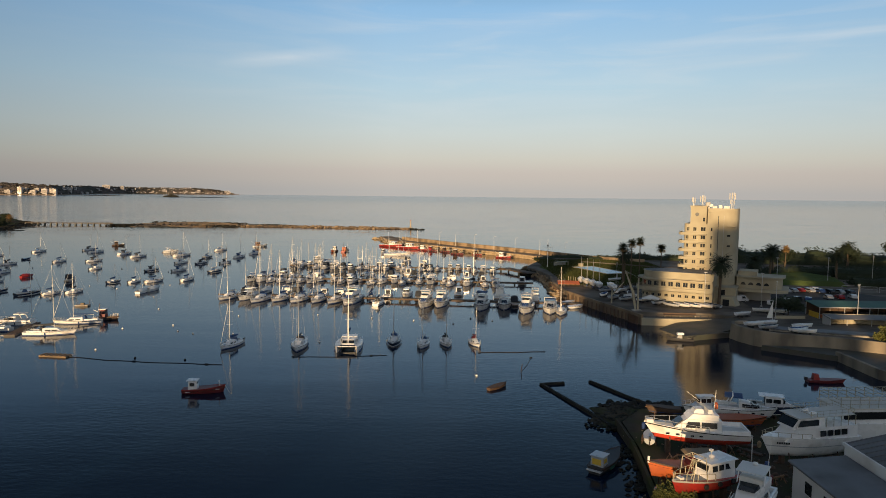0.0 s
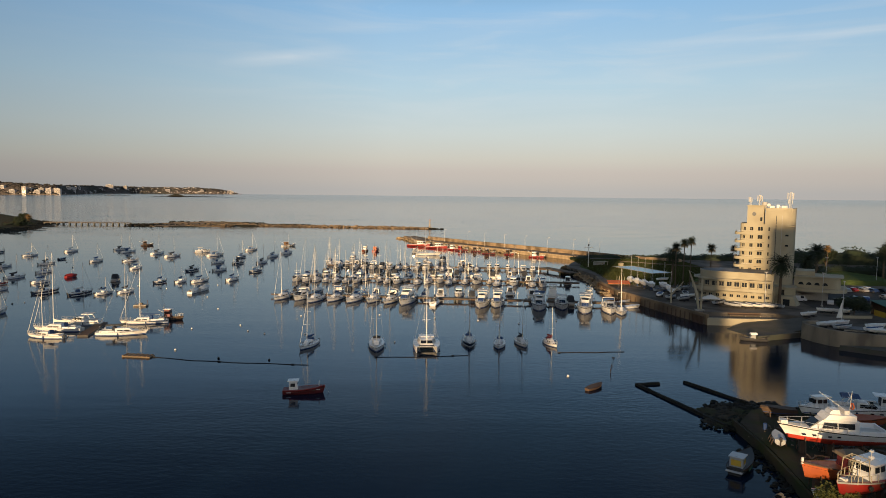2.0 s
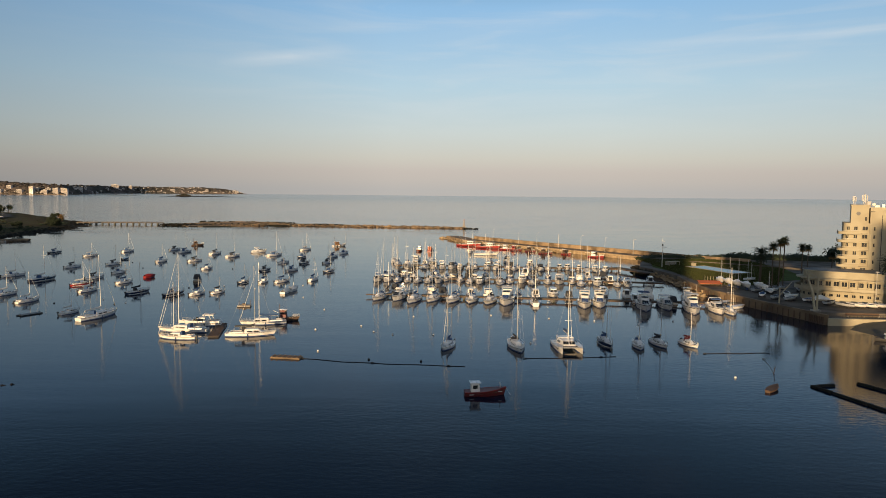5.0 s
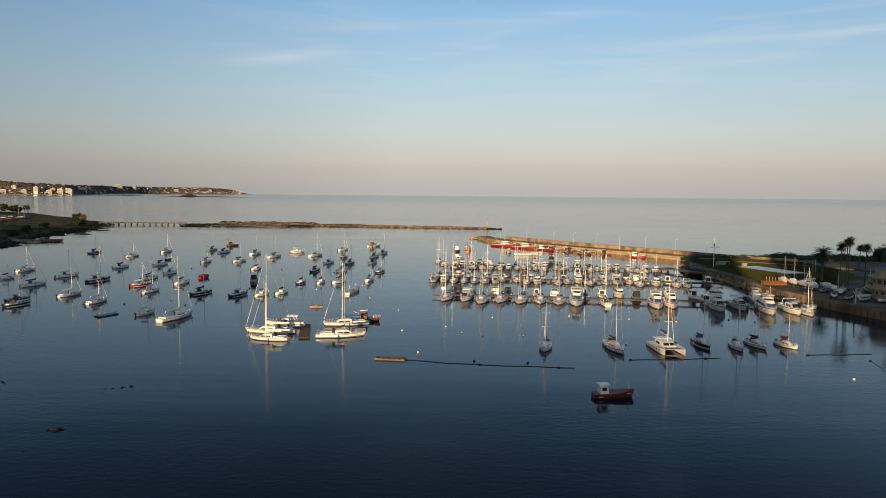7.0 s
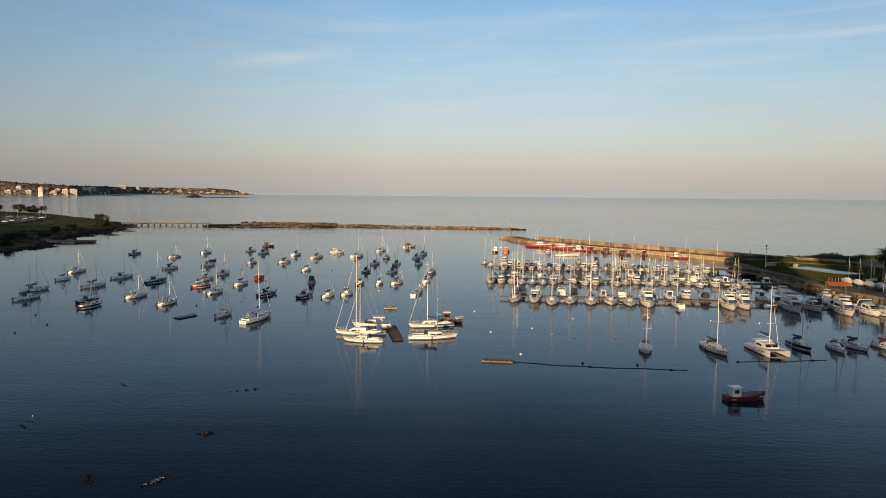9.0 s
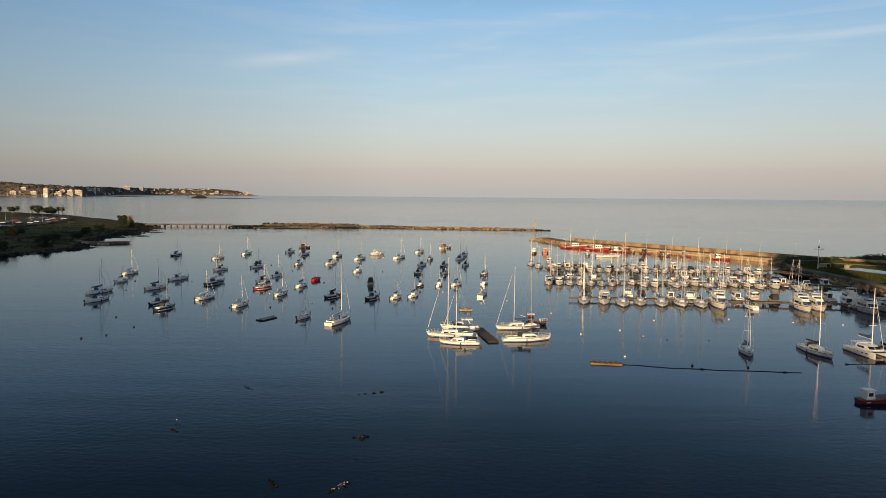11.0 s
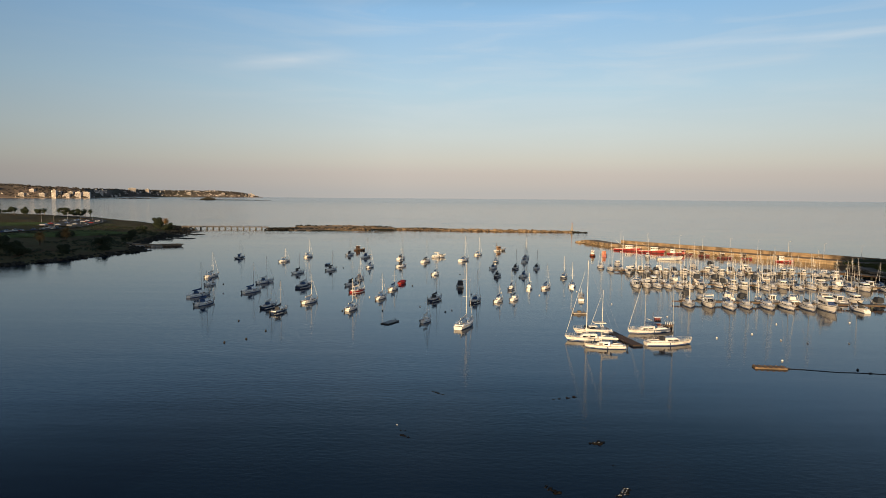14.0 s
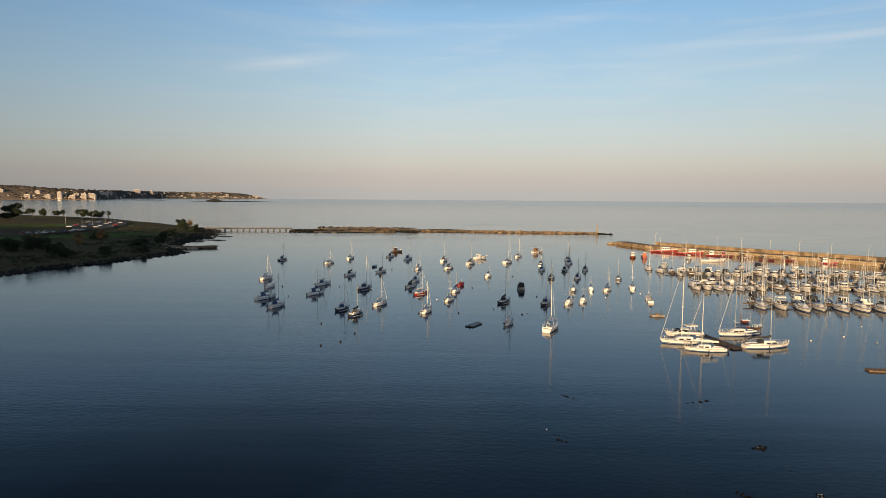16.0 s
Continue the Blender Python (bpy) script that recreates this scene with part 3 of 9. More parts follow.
def footbridge(x0, y0, x1, y1, bays, label):
    a, b = Vector((x0, y0, 0)), Vector((x1, y1, 0))
    L, ang = (b - a).length, math.degrees(math.atan2(y1 - y0, x1 - x0))
    t = thing("footbridge", label, "bridge", at=pose(x0, y0, 0, 0, 0, ang) @ Matrix.Diagonal((1, 1, 0.74, 1)))
    part("deck", Shape().box(0, L, -1.4, 1.4, 2.7, 3.05), "bridge_concrete", t)
    part("girder", Shape().box(0, L, -1.25, -0.9, 2.05, 2.69).box(0, L, 0.9, 1.25, 2.05, 2.69), "bridge_concrete", t)
    for s in (-1, 1):
        part("railing", Shape().box(0, L, s * 1.5 - 0.06, s * 1.5 + 0.06, 3.9, 4.0).box(0, L, s * 1.5 - 0.04, s * 1.5 + 0.04, 3.45, 3.52), "bridge_concrete", t)
    first = None
    for k in range(bays + 1):
        m = pose(L * k / bays, 0, 0)
        if first is None:
            first = part("pier", Shape().box(-0.5, 0.5, -1.2, 1.2, -1.5, 2.5).box(-1.1, 1.1, -1.35, 1.35, 2.2, 2.69), "wet_concrete", t)
        else:
            again(first, t, m)
    for k in range(bays * 2):
        if k == 0:
            stanchion = part("stanchion", Shape().box(-0.06, 0.06, -1.55, -1.45, 3.1, 3.95), "bridge_concrete", t)
        else:
            again(stanchion, t, pose(L * k / (bays * 2), 0, 0))


footbridge(-408, 652.5, -327, 658.5, 14, "long low concrete footbridge on square piers")
footbridge(-238, 652, -204, 657, 5, "short concrete footbridge between reef and mole")
islet("ground_far_isle", -1215, 3000, 44, 12, 4.0, "wet_weed", "small dark rocky island offshore", 27)
islet("ground_far_isle_top", -1218, 3002, 38, 9, 10.5, "dark_rock", "scrubby hump of the small offshore island", 28)
islet("ground_far_reef", -1139, 2990, 170, 11, 2.4, "wet_weed", "reef awash round the small island", 29)
islet("ground_far_spit", -1680, 3300, 108, 11, 2.4, "wet_weed", "low dark spit", 33)

# ---- west headland: grass, scrub and rocky shore ----
HEAD = [(-372, 274), (-366, 312), (-352, 344), (-346, 372), (-337, 400), (-352, 430), (-366, 470), (-376, 520), (-387, 560), (-400, 606), (-412, 653), (-448, 712),
        (-500, 775), (-620, 905), (-760, 1000), (-1000, 1080), (-1150, 850), (-1080, 480), (-850, 310), (-620, 220), (-440, 215)]
cxh, cyh = -590, 520
rings = []
for w, z in ((1.02, -0.8), (1.0, 0.3), (0.965, 1.3), (0.9, 2.6), (0.75, 3.6), (0.45, 4.5), (0.1, 5.0)):
    r = []
    for i, (x, y) in enumerate(HEAD):
        nx, ny = HEAD[(i + 1) % len(HEAD)]
        for f in (0, 0.2, 0.4, 0.6, 0.8):
            px, py = x + (nx - x) * f, y + (ny - y) * f
            j = 5.0 * noise.noise(Vector((px * 0.06, py * 0.06, 1))) + 2.5 * noise.noise(Vector((px * 0.21, py * 0.21, 4)))
            k = w + (j / 300 if w > 0.8 else 0)
            r.append((cxh + (px - cxh) * k, cyh + (py - cyh) * k, z + 0.35 * noise.noise(Vector((px * 0.09, py * 0.09, z)))))
    rings.append(r)
setting("ground_headland", Shape().loft(rings, True, False).face_set(rings[-1], [tuple(range(len(rings[-1])))]), "scrub", "dark scrubby headland with rough grass", smooth=60)
rock_belt("headland_shore_rocks", [HEAD[k] for k in range(0, 12)], 13, 1500, 1.1, "dark_rock", "dark wet rocks along the headland's shore", 0.0, 0.9, seed=41)
rock_belt("headland_point_rocks", [(-370, 500), (-378, 560), (-392, 600), (-406, 650), (-432, 695)], 24, 700, 1.0, "dark_rock", "dark rock ledges off the headland", -0.2, 0.9, seed=42)
for k, (x, y, a, b) in enumerate(((-362, 499, 9, 5), (-352, 516, 8, 3), (-368, 533, 9, 4), (-362, 564, 8, 3), (-376, 548, 12, 6), (-378, 590, 9, 4), (-384, 613, 10, 5), (-345, 385, 8, 10), (-398, 628, 10, 12), (-336, 405, 7, 8))):
    islet("ground_ledge", x, y, a, b, 0.45, "dark_rock", "flat dark rock ledge awash off the headland", 60 + k)


def on_head(x, y):
    """Ground height on the headland, from how far in from the shore a place lies."""
    best = 1.0
    ang = math.atan2(y - cyh, x - cxh)
    for (ax, ay), (bx, by) in zip(HEAD, HEAD[1:] + HEAD[:1]):
        d1, d2 = Vector((x - cxh, y - cyh)), Vector((bx - ax, by - ay))
        den = d1.x * d2.y - d1.y * d2.x
        if abs(den) < 1e-9:
            continue
        k = ((ax - cxh) * d2.y - (ay - cyh) * d2.x) / den
        q = ((ax - cxh) * d1.y - (ay - cyh) * d1.x) / den
        if k > 0 and 0 <= q <= 1:
            best = 1 / k
    table = [(0.1, 5.0), (0.45, 4.5), (0.75, 3.6), (0.9, 2.6), (0.965, 1.3), (1.0, 0.3)]
    for (w0, z0), (w1, z1) in zip(table, table[1:]):
        if best <= w1:
            return z0 + (z1 - z0) * max(0, (best - w0) / (w1 - w0))
    return 0.3


def lawn(name, line, half, mat, label, lift=0.6):
    """A sheet laid over the headland along a line."""
    rows = []
    for i, p in enumerate(line):
        p = Vector(p)
        d = (Vector(line[min(i + 1, len(line) - 1)]) - Vector(line[max(i - 1, 0)])).normalized()
        n = Vector((-d.y, d.x))
        rows.append([(*(p + n * half * k), on_head(*(p + n * half * k)) + lift - 0.25 * abs(k) ** 4) for k in (-1, -0.5, 0, 0.5, 1)])
    return setting(name, Shape().loft(rows, False, False), mat, label, smooth=60)


def dense(line, step=12):
    out = []
    for a, b in zip(line, line[1:]):
        a, b = Vector(a), Vector(b)
        n = max(1, int((b - a).length / step))
        out += [tuple(a + (b - a) * k / n) for k in range(n)]
    return out + [line[-1]]


lawn("ground_lawn_near", dense([(-600, 410), (-500, 440), (-440, 480), (-420, 540)]), 26, "grass", "mown grass on the headland")
lawn("ground_lawn_far", dense([(-720, 560), (-600, 590), (-520, 640)]), 38, "grass", "mown grass beyond the coast road")
ROAD = dense([(-520, 380), (-496, 420), (-484, 465), (-478, 510), (-473, 548), (-476, 590), (-500, 645), (-518, 707), (-550, 768), (-605, 830), (-690, 890)])
lawn("road", ROAD, 5.0, "asphalt", "grey asphalt coast road with parked cars", 0.85)
lawn("road_parking", dense([(-490, 588), (-512, 660), (-545, 735)]), 20, "asphalt", "asphalt parking area on the headland", 0.9)
setting("ground_jetty", strip([(-390, 464), (-368, 452), (-352, 440), (-340, 438), (-327, 445)], 4.0, -0.6, 1.5, 2.2), "tan_rock", "low tan rock and concrete jetty")
rock_belt("jetty_rocks", [(-388, 462), (-368, 450), (-352, 438), (-340, 436), (-326, 445)], 11, 260, 0.8, "tan_rock", "broken tan rock slabs along the jetty", 0.5, 1.0, seed=44)
slip = None
for k in range(6):
    m = pose(-354 + k * 3.6, 434.5 - k * 0.4, 0)
    if slip is None:
        slip = tagged(part("jetty_block", Shape().box(-1.5, 1.5, -1.2, 1.2, -0.6, 1.0), "concrete", at=m), "square concrete block along the jetty edge", "block", "jetty blocks")
    else:
        copy_thing(slip, m)

# ---- far coast with its town ----
COAST = [(-2524, 3150), (-2267, 3280), (-2113, 3300), (-1947, 3350), (-2032, 3700), (-2221, 4300), (-2200, 4650), (-2046, 4750), (-1864, 4800), (-1669, 4820), (-1550, 4830), (-1480, 4838)]
COAST_TOP = [76, 68, 58, 49, 48, 49, 47, 45, 45, 40, 25, 6]
rows = []
for i, (x, y) in enumerate(COAST):
    top = COAST_TOP[i]
    rows.append([(x, y, -1), (x - 3, y + 5, 3), (x - 20, y + 35, 0.4 * top + 3 * math.sin(i)), (x - 60, y + 85, 0.85 * top), (x - 90, y + 115, top), (x - 130, y + 140, -2)])
big = []
for a, b in zip(rows, rows[1:]):
    for f in range(8):
        big.append([(p[0] + (q[0] - p[0]) * f / 8, p[1] + (q[1] - p[1]) * f / 8, p[2] + (q[2] - p[2]) * f / 8 + (7 * noise.noise(Vector((p[0] + f * 40, p[1], j * 7)) * 0.02) if j in (2, 3, 4) else 0)) for j, (p, q) in enumerate(zip(a, b))])
big.append(rows[-1])
setting("ground_far_coast", Shape().loft(big, False, False), "hill", "brown wooded hills of the far coast")
setting("ground_far_beach", strip([(-2520, 3142), (-2263, 3272), (-2110, 3292), (-1950, 3342), (-2028, 3690), (-2216, 4290), (-2196, 4640)], 9, -1, 2.0, 5), "sand", "thin pale beach of the far coast")
rng = random.Random(77)


def far_block(x, y, z, w, d, h, turn, label):
    """A distant block of flats with window bands."""
    t = thing("apartment_building", label, "building", "buildings of the far town", at=pose(x, y, z - 6, 0, 0, turn))
    part("wall", Shape().box(-w / 2, w / 2, -d / 2, d / 2, 0, h + 6), "town_render", t)
    part("roof", Shape().box(-w / 2 - 0.4, w / 2 + 0.4, -d / 2 - 0.4, d / 2 + 0.4, h + 6, h + 6.8).box(-w / 6, w / 6, -d / 5, d / 5, h + 6.8, h + 9.5), "render_grey", t)
    s = Shape()
    for f in range(max(1, int(h / 3.2))):
        s.box(-w / 2 + 1, w / 2 - 1, -d / 2 - 0.25, -d / 2 + 0.1, 7.2 + f * 3.2, 8.7 + f * 3.2)
    tagged(part("window_rows", s, "window_glass", t), kind="stuff")


def coast_at(f):
    f = max(0.0, min(len(COAST) - 1.001, f))
    i = int(f)
    a, b = Vector(COAST[i]), Vector(COAST[i + 1])
    return a + (b - a) * (f - i)


for f, back, z, w, d, h in [(0.35, 40, 14, 26, 14, 20), (0.75, 60, 34, 30, 14, 16), (1.25, 22, 5, 30, 16, 21), (1.42, 34, 9, 16, 12, 12), (1.86, 22, 5, 30, 15, 20), (2.17, 14, 3, 20, 16, 40), (2.5, 16, 4, 26, 16, 20),
                            (2.62, 40, 12, 24, 14, 22), (2.8, 18, 4, 28, 16, 29), (2.95, 30, 6, 26, 16, 26), (3.02, 14, 3, 30, 16, 30), (2.3, 45, 16, 30, 14, 16), (1.6, 60, 30, 26, 14, 14), (5.4, 80, 36, 46, 20, 24), (5.95, 60, 32, 24, 16, 22),
                            (8.6, 40, 16, 24, 14, 14), (7.4, 40, 16, 30, 14, 16)]:
    p = coast_at(f)
    far_block(p.x - back * 0.6, p.y + back * 0.7, z, w, d, h * 0.88, rng.uniform(-8, 22), "pale sunlit block of flats on the far shore")
for k in range(52):
    f = rng.uniform(0.1, 10.4)
    back = rng.uniform(10, 80)
    p = coast_at(f)
    z = back * 0.42 * (1 if f < 8 else 0.6)
    far_block(p.x - back * 0.5, p.y + back, z, rng.uniform(9, 22), rng.uniform(8, 13), rng.choice((4, 5, 6, 6, 8, 10)), rng.uniform(-20, 40), "small pale house on the far wooded shore")

woods = Shape()
for k in range(1500):
    f = rng.uniform(0.0, 10.6)
    back = rng.uniform(4, 112)
    p = coast_at(f)
    top = COAST_TOP[int(f)] + (COAST_TOP[int(f) + 1] - COAST_TOP[int(f)]) * (f - int(f))
    z = top * (0.4 * back / 35 if back < 35 else 0.4 + 0.45 * (back - 35) / 50 if back < 85 else 0.85 + 0.15 * (back - 85) / 30)
    rubble(woods, p.x - back * 0.75, p.y + back, z + 2, rng.uniform(3.0, 8.0), rng)
tagged(part("far_woods", woods, "leaf_dusty"), "dark clumps of trees over the far coast hills", "trees", "", "stuff")
town = Shape()
for k in range(460):
    f = rng.uniform(0.1, 3.0) if k % 3 == 0 else rng.uniform(6.0, 10.6) if k % 5 else rng.uniform(3.0, 6.0)
    back = rng.uniform(8, 95)
    p = coast_at(f)
    x, y = p.x - back * 0.8, p.y + back
    z = max(1.0, back * 0.43 * (1 if f < 8.5 else 0.55))
    w, d, h = rng.uniform(4, 13), rng.uniform(5, 9), rng.choice((3, 4, 4, 5, 6, 9))
    town.box(-w / 2, w / 2, -d / 2, d / 2, -8, h, pose(x, y, z, 0, 0, rng.uniform(-25, 45)))
tagged(part("town_houses", town, "town_render"), "crowded pale houses climbing the far wooded shore", "houses", "", "stuff")


# ---- the club promontory: ground, quays, slipway ----
SHORE = [(40, 318), (35, 302), (39, 285), (41, 270), (39.5, 252), (40, 230), (46.5, 206), (51.9, 188.6), (73, 187.0), (78, 182.5), (78, 172)]
GROUND_Z = 2.7
land = SHORE + [(150, 172), (330, 150), (360, 260), (330, 340), (240, 352), (140, 350), (92, 340), (60, 352), (48, 338)]
setting("ground_promontory", Shape().prism(land, -1.5, GROUND_Z, 0.004), "paving", "worn paved ground of the sailing club")
lawn_a = [(44, 314), (40.5, 301), (43.5, 284), (45.5, 270), (45, 250), (54, 240), (70, 252), (90, 262), (98, 300), (96, 330), (66, 340)]
setting("ground_lawn", Shape().prism(lawn_a, GROUND_Z - 0.3, GROUND_Z + 0.25, 0.02), "grass", "green lawn round the swimming pool")
lawn_b = [(120, 250), (146, 245), (152, 262), (148, 282), (138, 290), (118, 280)]
setting("ground_lawn_bank", Shape().prism(lawn_b, GROUND_Z - 0.3, GROUND_Z + 1.6, 0.12), "grass", "grassy bank behind the car park")
car_park = [(88, 190), (128, 186), (150, 205), (136, 240), (100, 240), (92, 214)]
setting("road_car_park", Shape().prism(car_park, GROUND_Z - 0.4, GROUND_Z + 0.03), "asphalt", "asphalt club car park")
# slipway down to the water
slip_v = [(78, 182.4, 2.6), (78, 171.8, 2.6), (66, 168, 1.0), (55, 163.5, -0.6), (52, 176, -0.6), (62, 182.6, 1.0)]
setting("ground_slipway", Shape().face_set(slip_v + [(x, y, -1.5) for x, y, z in slip_v], [(0, 1, 2, 5), (5, 2, 3, 4), (6, 11, 8, 7), (11, 10, 9, 8), (0, 6, 7, 1), (1, 7, 8, 2), (2, 8, 9, 3), (3, 9, 10, 4), (4, 10, 11, 5), (5, 11, 6, 0)]), "wet_concrete", "worn concrete boat slipway running into the water")
setting("wall_slip_kerb", strip([(76, 171), (66, 167.2), (57, 163.6)], 0.5, -1.0, 1.3, 0.1), "wet_concrete", "low stone kerb beside the slipway")
# quay wall with a pale lit face
setting("pavement_quay", Shape().prism([(51.8, 188.5), (53.2, 184.2), (71, 183.2), (77.6, 182.6), (72.9, 186.9)], -1.5, 1.7), "paving", "lower paved quay before the club")
setting("wall_quay_front", Shape().prism([(52.6, 183.2), (71.5, 182.2), (71.5, 183.4), (53.4, 184.4)], -1.5, 1.95), "render_white", "pale rendered face of the quay")
setting("wall_quay_side", strip([(41, 268), (39.3, 252), (39.8, 230), (46.2, 206), (51.5, 189.0), (52.9, 184)], 0.5, -1.5, GROUND_Z + 0.15, 0.1), "tan_rock", "old rough stone quay wall with timber piles")
wall_pile = None
for k in range(44):
    f = k / 43 * 4.99
    pts_q = [(38.9, 252), (39.2, 240), (39.4, 230), (45.8, 206), (51.1, 189.0), (52.4, 184)]
    a, b = Vector(pts_q[int(f)]), Vector(pts_q[int(f) + 1])
    p = a + (b - a) * (f - int(f))
    m = pose(p.x - 0.75, p.y - 0.1, 0, 0, 0, 20 * math.sin(k))
    if wall_pile is None:
        wall_pile = tagged(part("timber_pile", Shape().prism([(0.17 * math.cos(1.047 * i), 0.17 * math.sin(1.047 * i)) for i in range(6)], -1.5, 2.3, 0.1), "dark_wood", at=m), "dark wet timber pile standing against the quay wall", "pile", "quay piles")
    else:
        copy_thing(wall_pile, m)
rock_belt("quay_rocks", [(36, 298), (40, 280), (39.5, 262), (38, 246), (38.6, 232)], 4, 240, 0.8, "stone", "rough stones sloping down from the lawn to the water", 0.2, 1.6, seed=51)
rock_belt("lawn_bank_rocks", [(38, 314), (35, 302), (37.5, 290)], 6, 120, 1.2, "dark_rock", "dark boulders at the foot of the mole", 0.3, 1.6, seed=52)

# yard deck on its battered sea wall, lower apron, eastern quay
setting("ground_yard_deck", Shape().prism([(72.4, 170.7), (71.3, 168), (71.9, 164), (73.5, 160.2), (76.8, 157.1), (82.2, 154.9), (88.2, 153.2), (97, 147.8), (150, 140), (150, 171.6), (76, 171.6)], -1.5, 3.0), "paving", "paved yard deck of the sailing school")
sea_wall = setting("wall_yard_sea", strip([(76.5, 171.9), (74, 171.4), (72.2, 170.6), (71.0, 168), (71.6, 164), (73.2, 160), (76.5, 156.8), (82, 154.6), (88, 152.6), (97, 147.2), (112, 144)], 1.0, -1.5, 3.75, 0.6), "stained_wall", "stained battered concrete sea wall of the yard")
setting("ground_apron", Shape().prism([(72, 155), (77, 150.8), (84, 145), (85, 129.5), (92, 118), (160, 100), (160, 150), (97, 147), (88, 152.8)], -1.5, 1.2, 0.01), "wet_concrete", "dark lower concrete apron below the yard wall")
setting("wall_east_quay", strip([(84.6, 146), (84.4, 131), (88, 122), (98, 113), (120, 104)], 0.5, -1.5, 2.0, 0.1), "stained_wall", "curved concrete quay wall")
setting("ground_east_quay", Shape().prism([(85, 132), (88.5, 122.5), (98.5, 113.5), (160, 98), (160, 140), (100, 142)], 1.0, 1.9), "paving", "paved eastern quay")


# ---- the club house: ship-like tower on a curved podium ----
def arc(cx, cy, r, a0, a1, n=8):
    return [(cx + r * math.cos(radians(a0 + (a1 - a0) * k / n)), cy + r * math.sin(radians(a0 + (a1 - a0) * k / n))) for k in range(n + 1)]


club = thing("club_house", "cream rendered ship-like club tower on a curved two-storey podium", "building", at=pose(74.5, 216.6, 0, 0, 0, -28))
G = 2.5
left_block = [(0.9, 11), (0.3, 10)] + arc(1.8, 2.0, 1.5, 180, 270, 5) + [(7.6, 0.5), (7.6, 11)]
part("wall", Shape().prism(left_block, G, 26.6), "render_white", club)
shaft = [(7.4, 11.2), (7.4, 0.25)] + arc(12.4, 3.6, 3.6, 270, 360, 8) + [(16.0, 8.5)] + arc(13.4, 8.6, 2.6, 0, 90, 5)
n = len(shaft)
tops = [30.2 + (x - 7.4) * 0.16 for x, y in shaft]
part("wall", Shape().face_set([(x, y, G) for x, y in shaft] + [(x, y, t) for (x, y), t in zip(shaft, tops)], [tuple(range(n)), tuple(range(n, 2 * n))] + [(i, (i + 1) % n, n + (i + 1) % n, n + i) for i in range(n)]), "render_white", club, smooth=35)
head = part("stair_head", Shape().box(2.2, 7.0, 0.7, 7.0, 26.6, 32.0).box(2.0, 7.2, 0.5, 7.2, 32.0, 32.35), "render_white", club)
part("emblem", Shape().tube((4.2, 0.72, 29.6), (4.2, 0.62, 29.6), 0.6, 14), "roof_grey", head)
part("stair_window", Shape().box(6.0, 6.6, 0.62, 0.75, 27.4, 28.6), "window_glass", head)
part("parapet", Shape().box(7.4, 15.0, 1.0, 1.2, 30.4, 31.6).box(7.4, 7.6, 1.2, 9.0, 30.1, 31.2), "render_white", club)
part("rain_pipe", Shape().tube((10.6, 0.12, 4.0), (10.6, 0.12, 29.2), 0.1, 6), "steel_dark", club)
part("hood", Shape().box(12.4, 15.9, -0.45, 0.9, 25.9, 26.25), "render_white", club)
for z in (22.9, 19.7, 16.5, 13.3):
    part("slot_window", Shape().box(13.3, 14.2, 0.02, 0.35, z, z + 0.5), "window_glass", club)
part("wall_joint", Shape().box(12.2, 12.28, -0.02, 0.2, 5, 29.3), "render_grey", club)


def window(x, z, w, h, y, framed, parent):
    """Frame, sill and pane set in the facade, facing the sea road."""
    f = part("window", Shape().box(x - w / 2 - 0.12, x - w / 2, y - 0.14, y + 0.05, z - 0.1, z + h + 0.1).box(x + w / 2, x + w / 2 + 0.12, y - 0.14, y + 0.05, z - 0.1, z + h + 0.1)
             .box(x - w / 2, x + w / 2, y - 0.14, y + 0.05, z + h, z + h + 0.12).box(x - 0.04, x + 0.04, y - 0.1, y + 0.02, z, z + h), "render_white", parent)
    part("sill", Shape().box(x - w / 2 - 0.2, x + w / 2 + 0.2, y - 0.25, y + 0.05, z - 0.14, z), "render_white", f)
    part("pane", Shape().box(x - w / 2, x + w / 2, y - 0.05, y + 0.03, z, z + h), "window_glass", f)


floors = [24.4, 21.8, 19.2, 16.6, 14.0, 11.4]
for k, z in enumerate(floors):
    window(1.5 if k else 1.7, z, 0.65, 1.05, 0.46, False, club)
    window(3.7, z, 0.9, 1.05, 0.46, False, club)
    window(6.2, z, 1.35, 1.15, 0.46, True, club)
    window(8.9, z, 0.8, 1.1, 0.22, False, club)
    if k < 5:
        zz = z - 1.05
        slab = [(-1.2, 7.5)] + arc(0.6, 0.8, 1.8, 180, 270, 7) + [(7.3, -1.0), (7.3, 0.5), (0.9, 0.5), (0.9, 7.5)]
        b = part("balcony", Shape().prism(slab, zz - 0.28, zz), "render_white", club)
        rim_o = [(-1.2, 7.5)] + arc(0.6, 0.8, 1.8, 180, 270, 7) + [(4.9, -1.0)]
        rim_i = [(-1.08, 7.5)] + arc(0.6, 0.8, 1.68, 180, 270, 7) + [(4.9, -0.88)]
        part("balcony_wall", Shape().loft([[(p[0], p[1], zz), (p[0], p[1], zz + 0.55), (q[0], q[1], zz + 0.55), (q[0], q[1], zz)] for p, q in zip(rim_o, rim_i)]), "render_white", b)
        part("balcony_rail", Shape().path([(p[0], p[1], zz + 0.95) for p in rim_o], 0.03, 4), "galvanised", b)
# terrace at the tower's foot
part("terrace_slab", Shape().prism([(-3.5, 8), (-3.5, 1)] + arc(-0.5, 0.5, 3.2, 190, 270, 6) + [(9, -2.7), (9, 0.4), (0.9, 0.4), (0.9, 8)], 9.9, 10.3), "render_white", club)
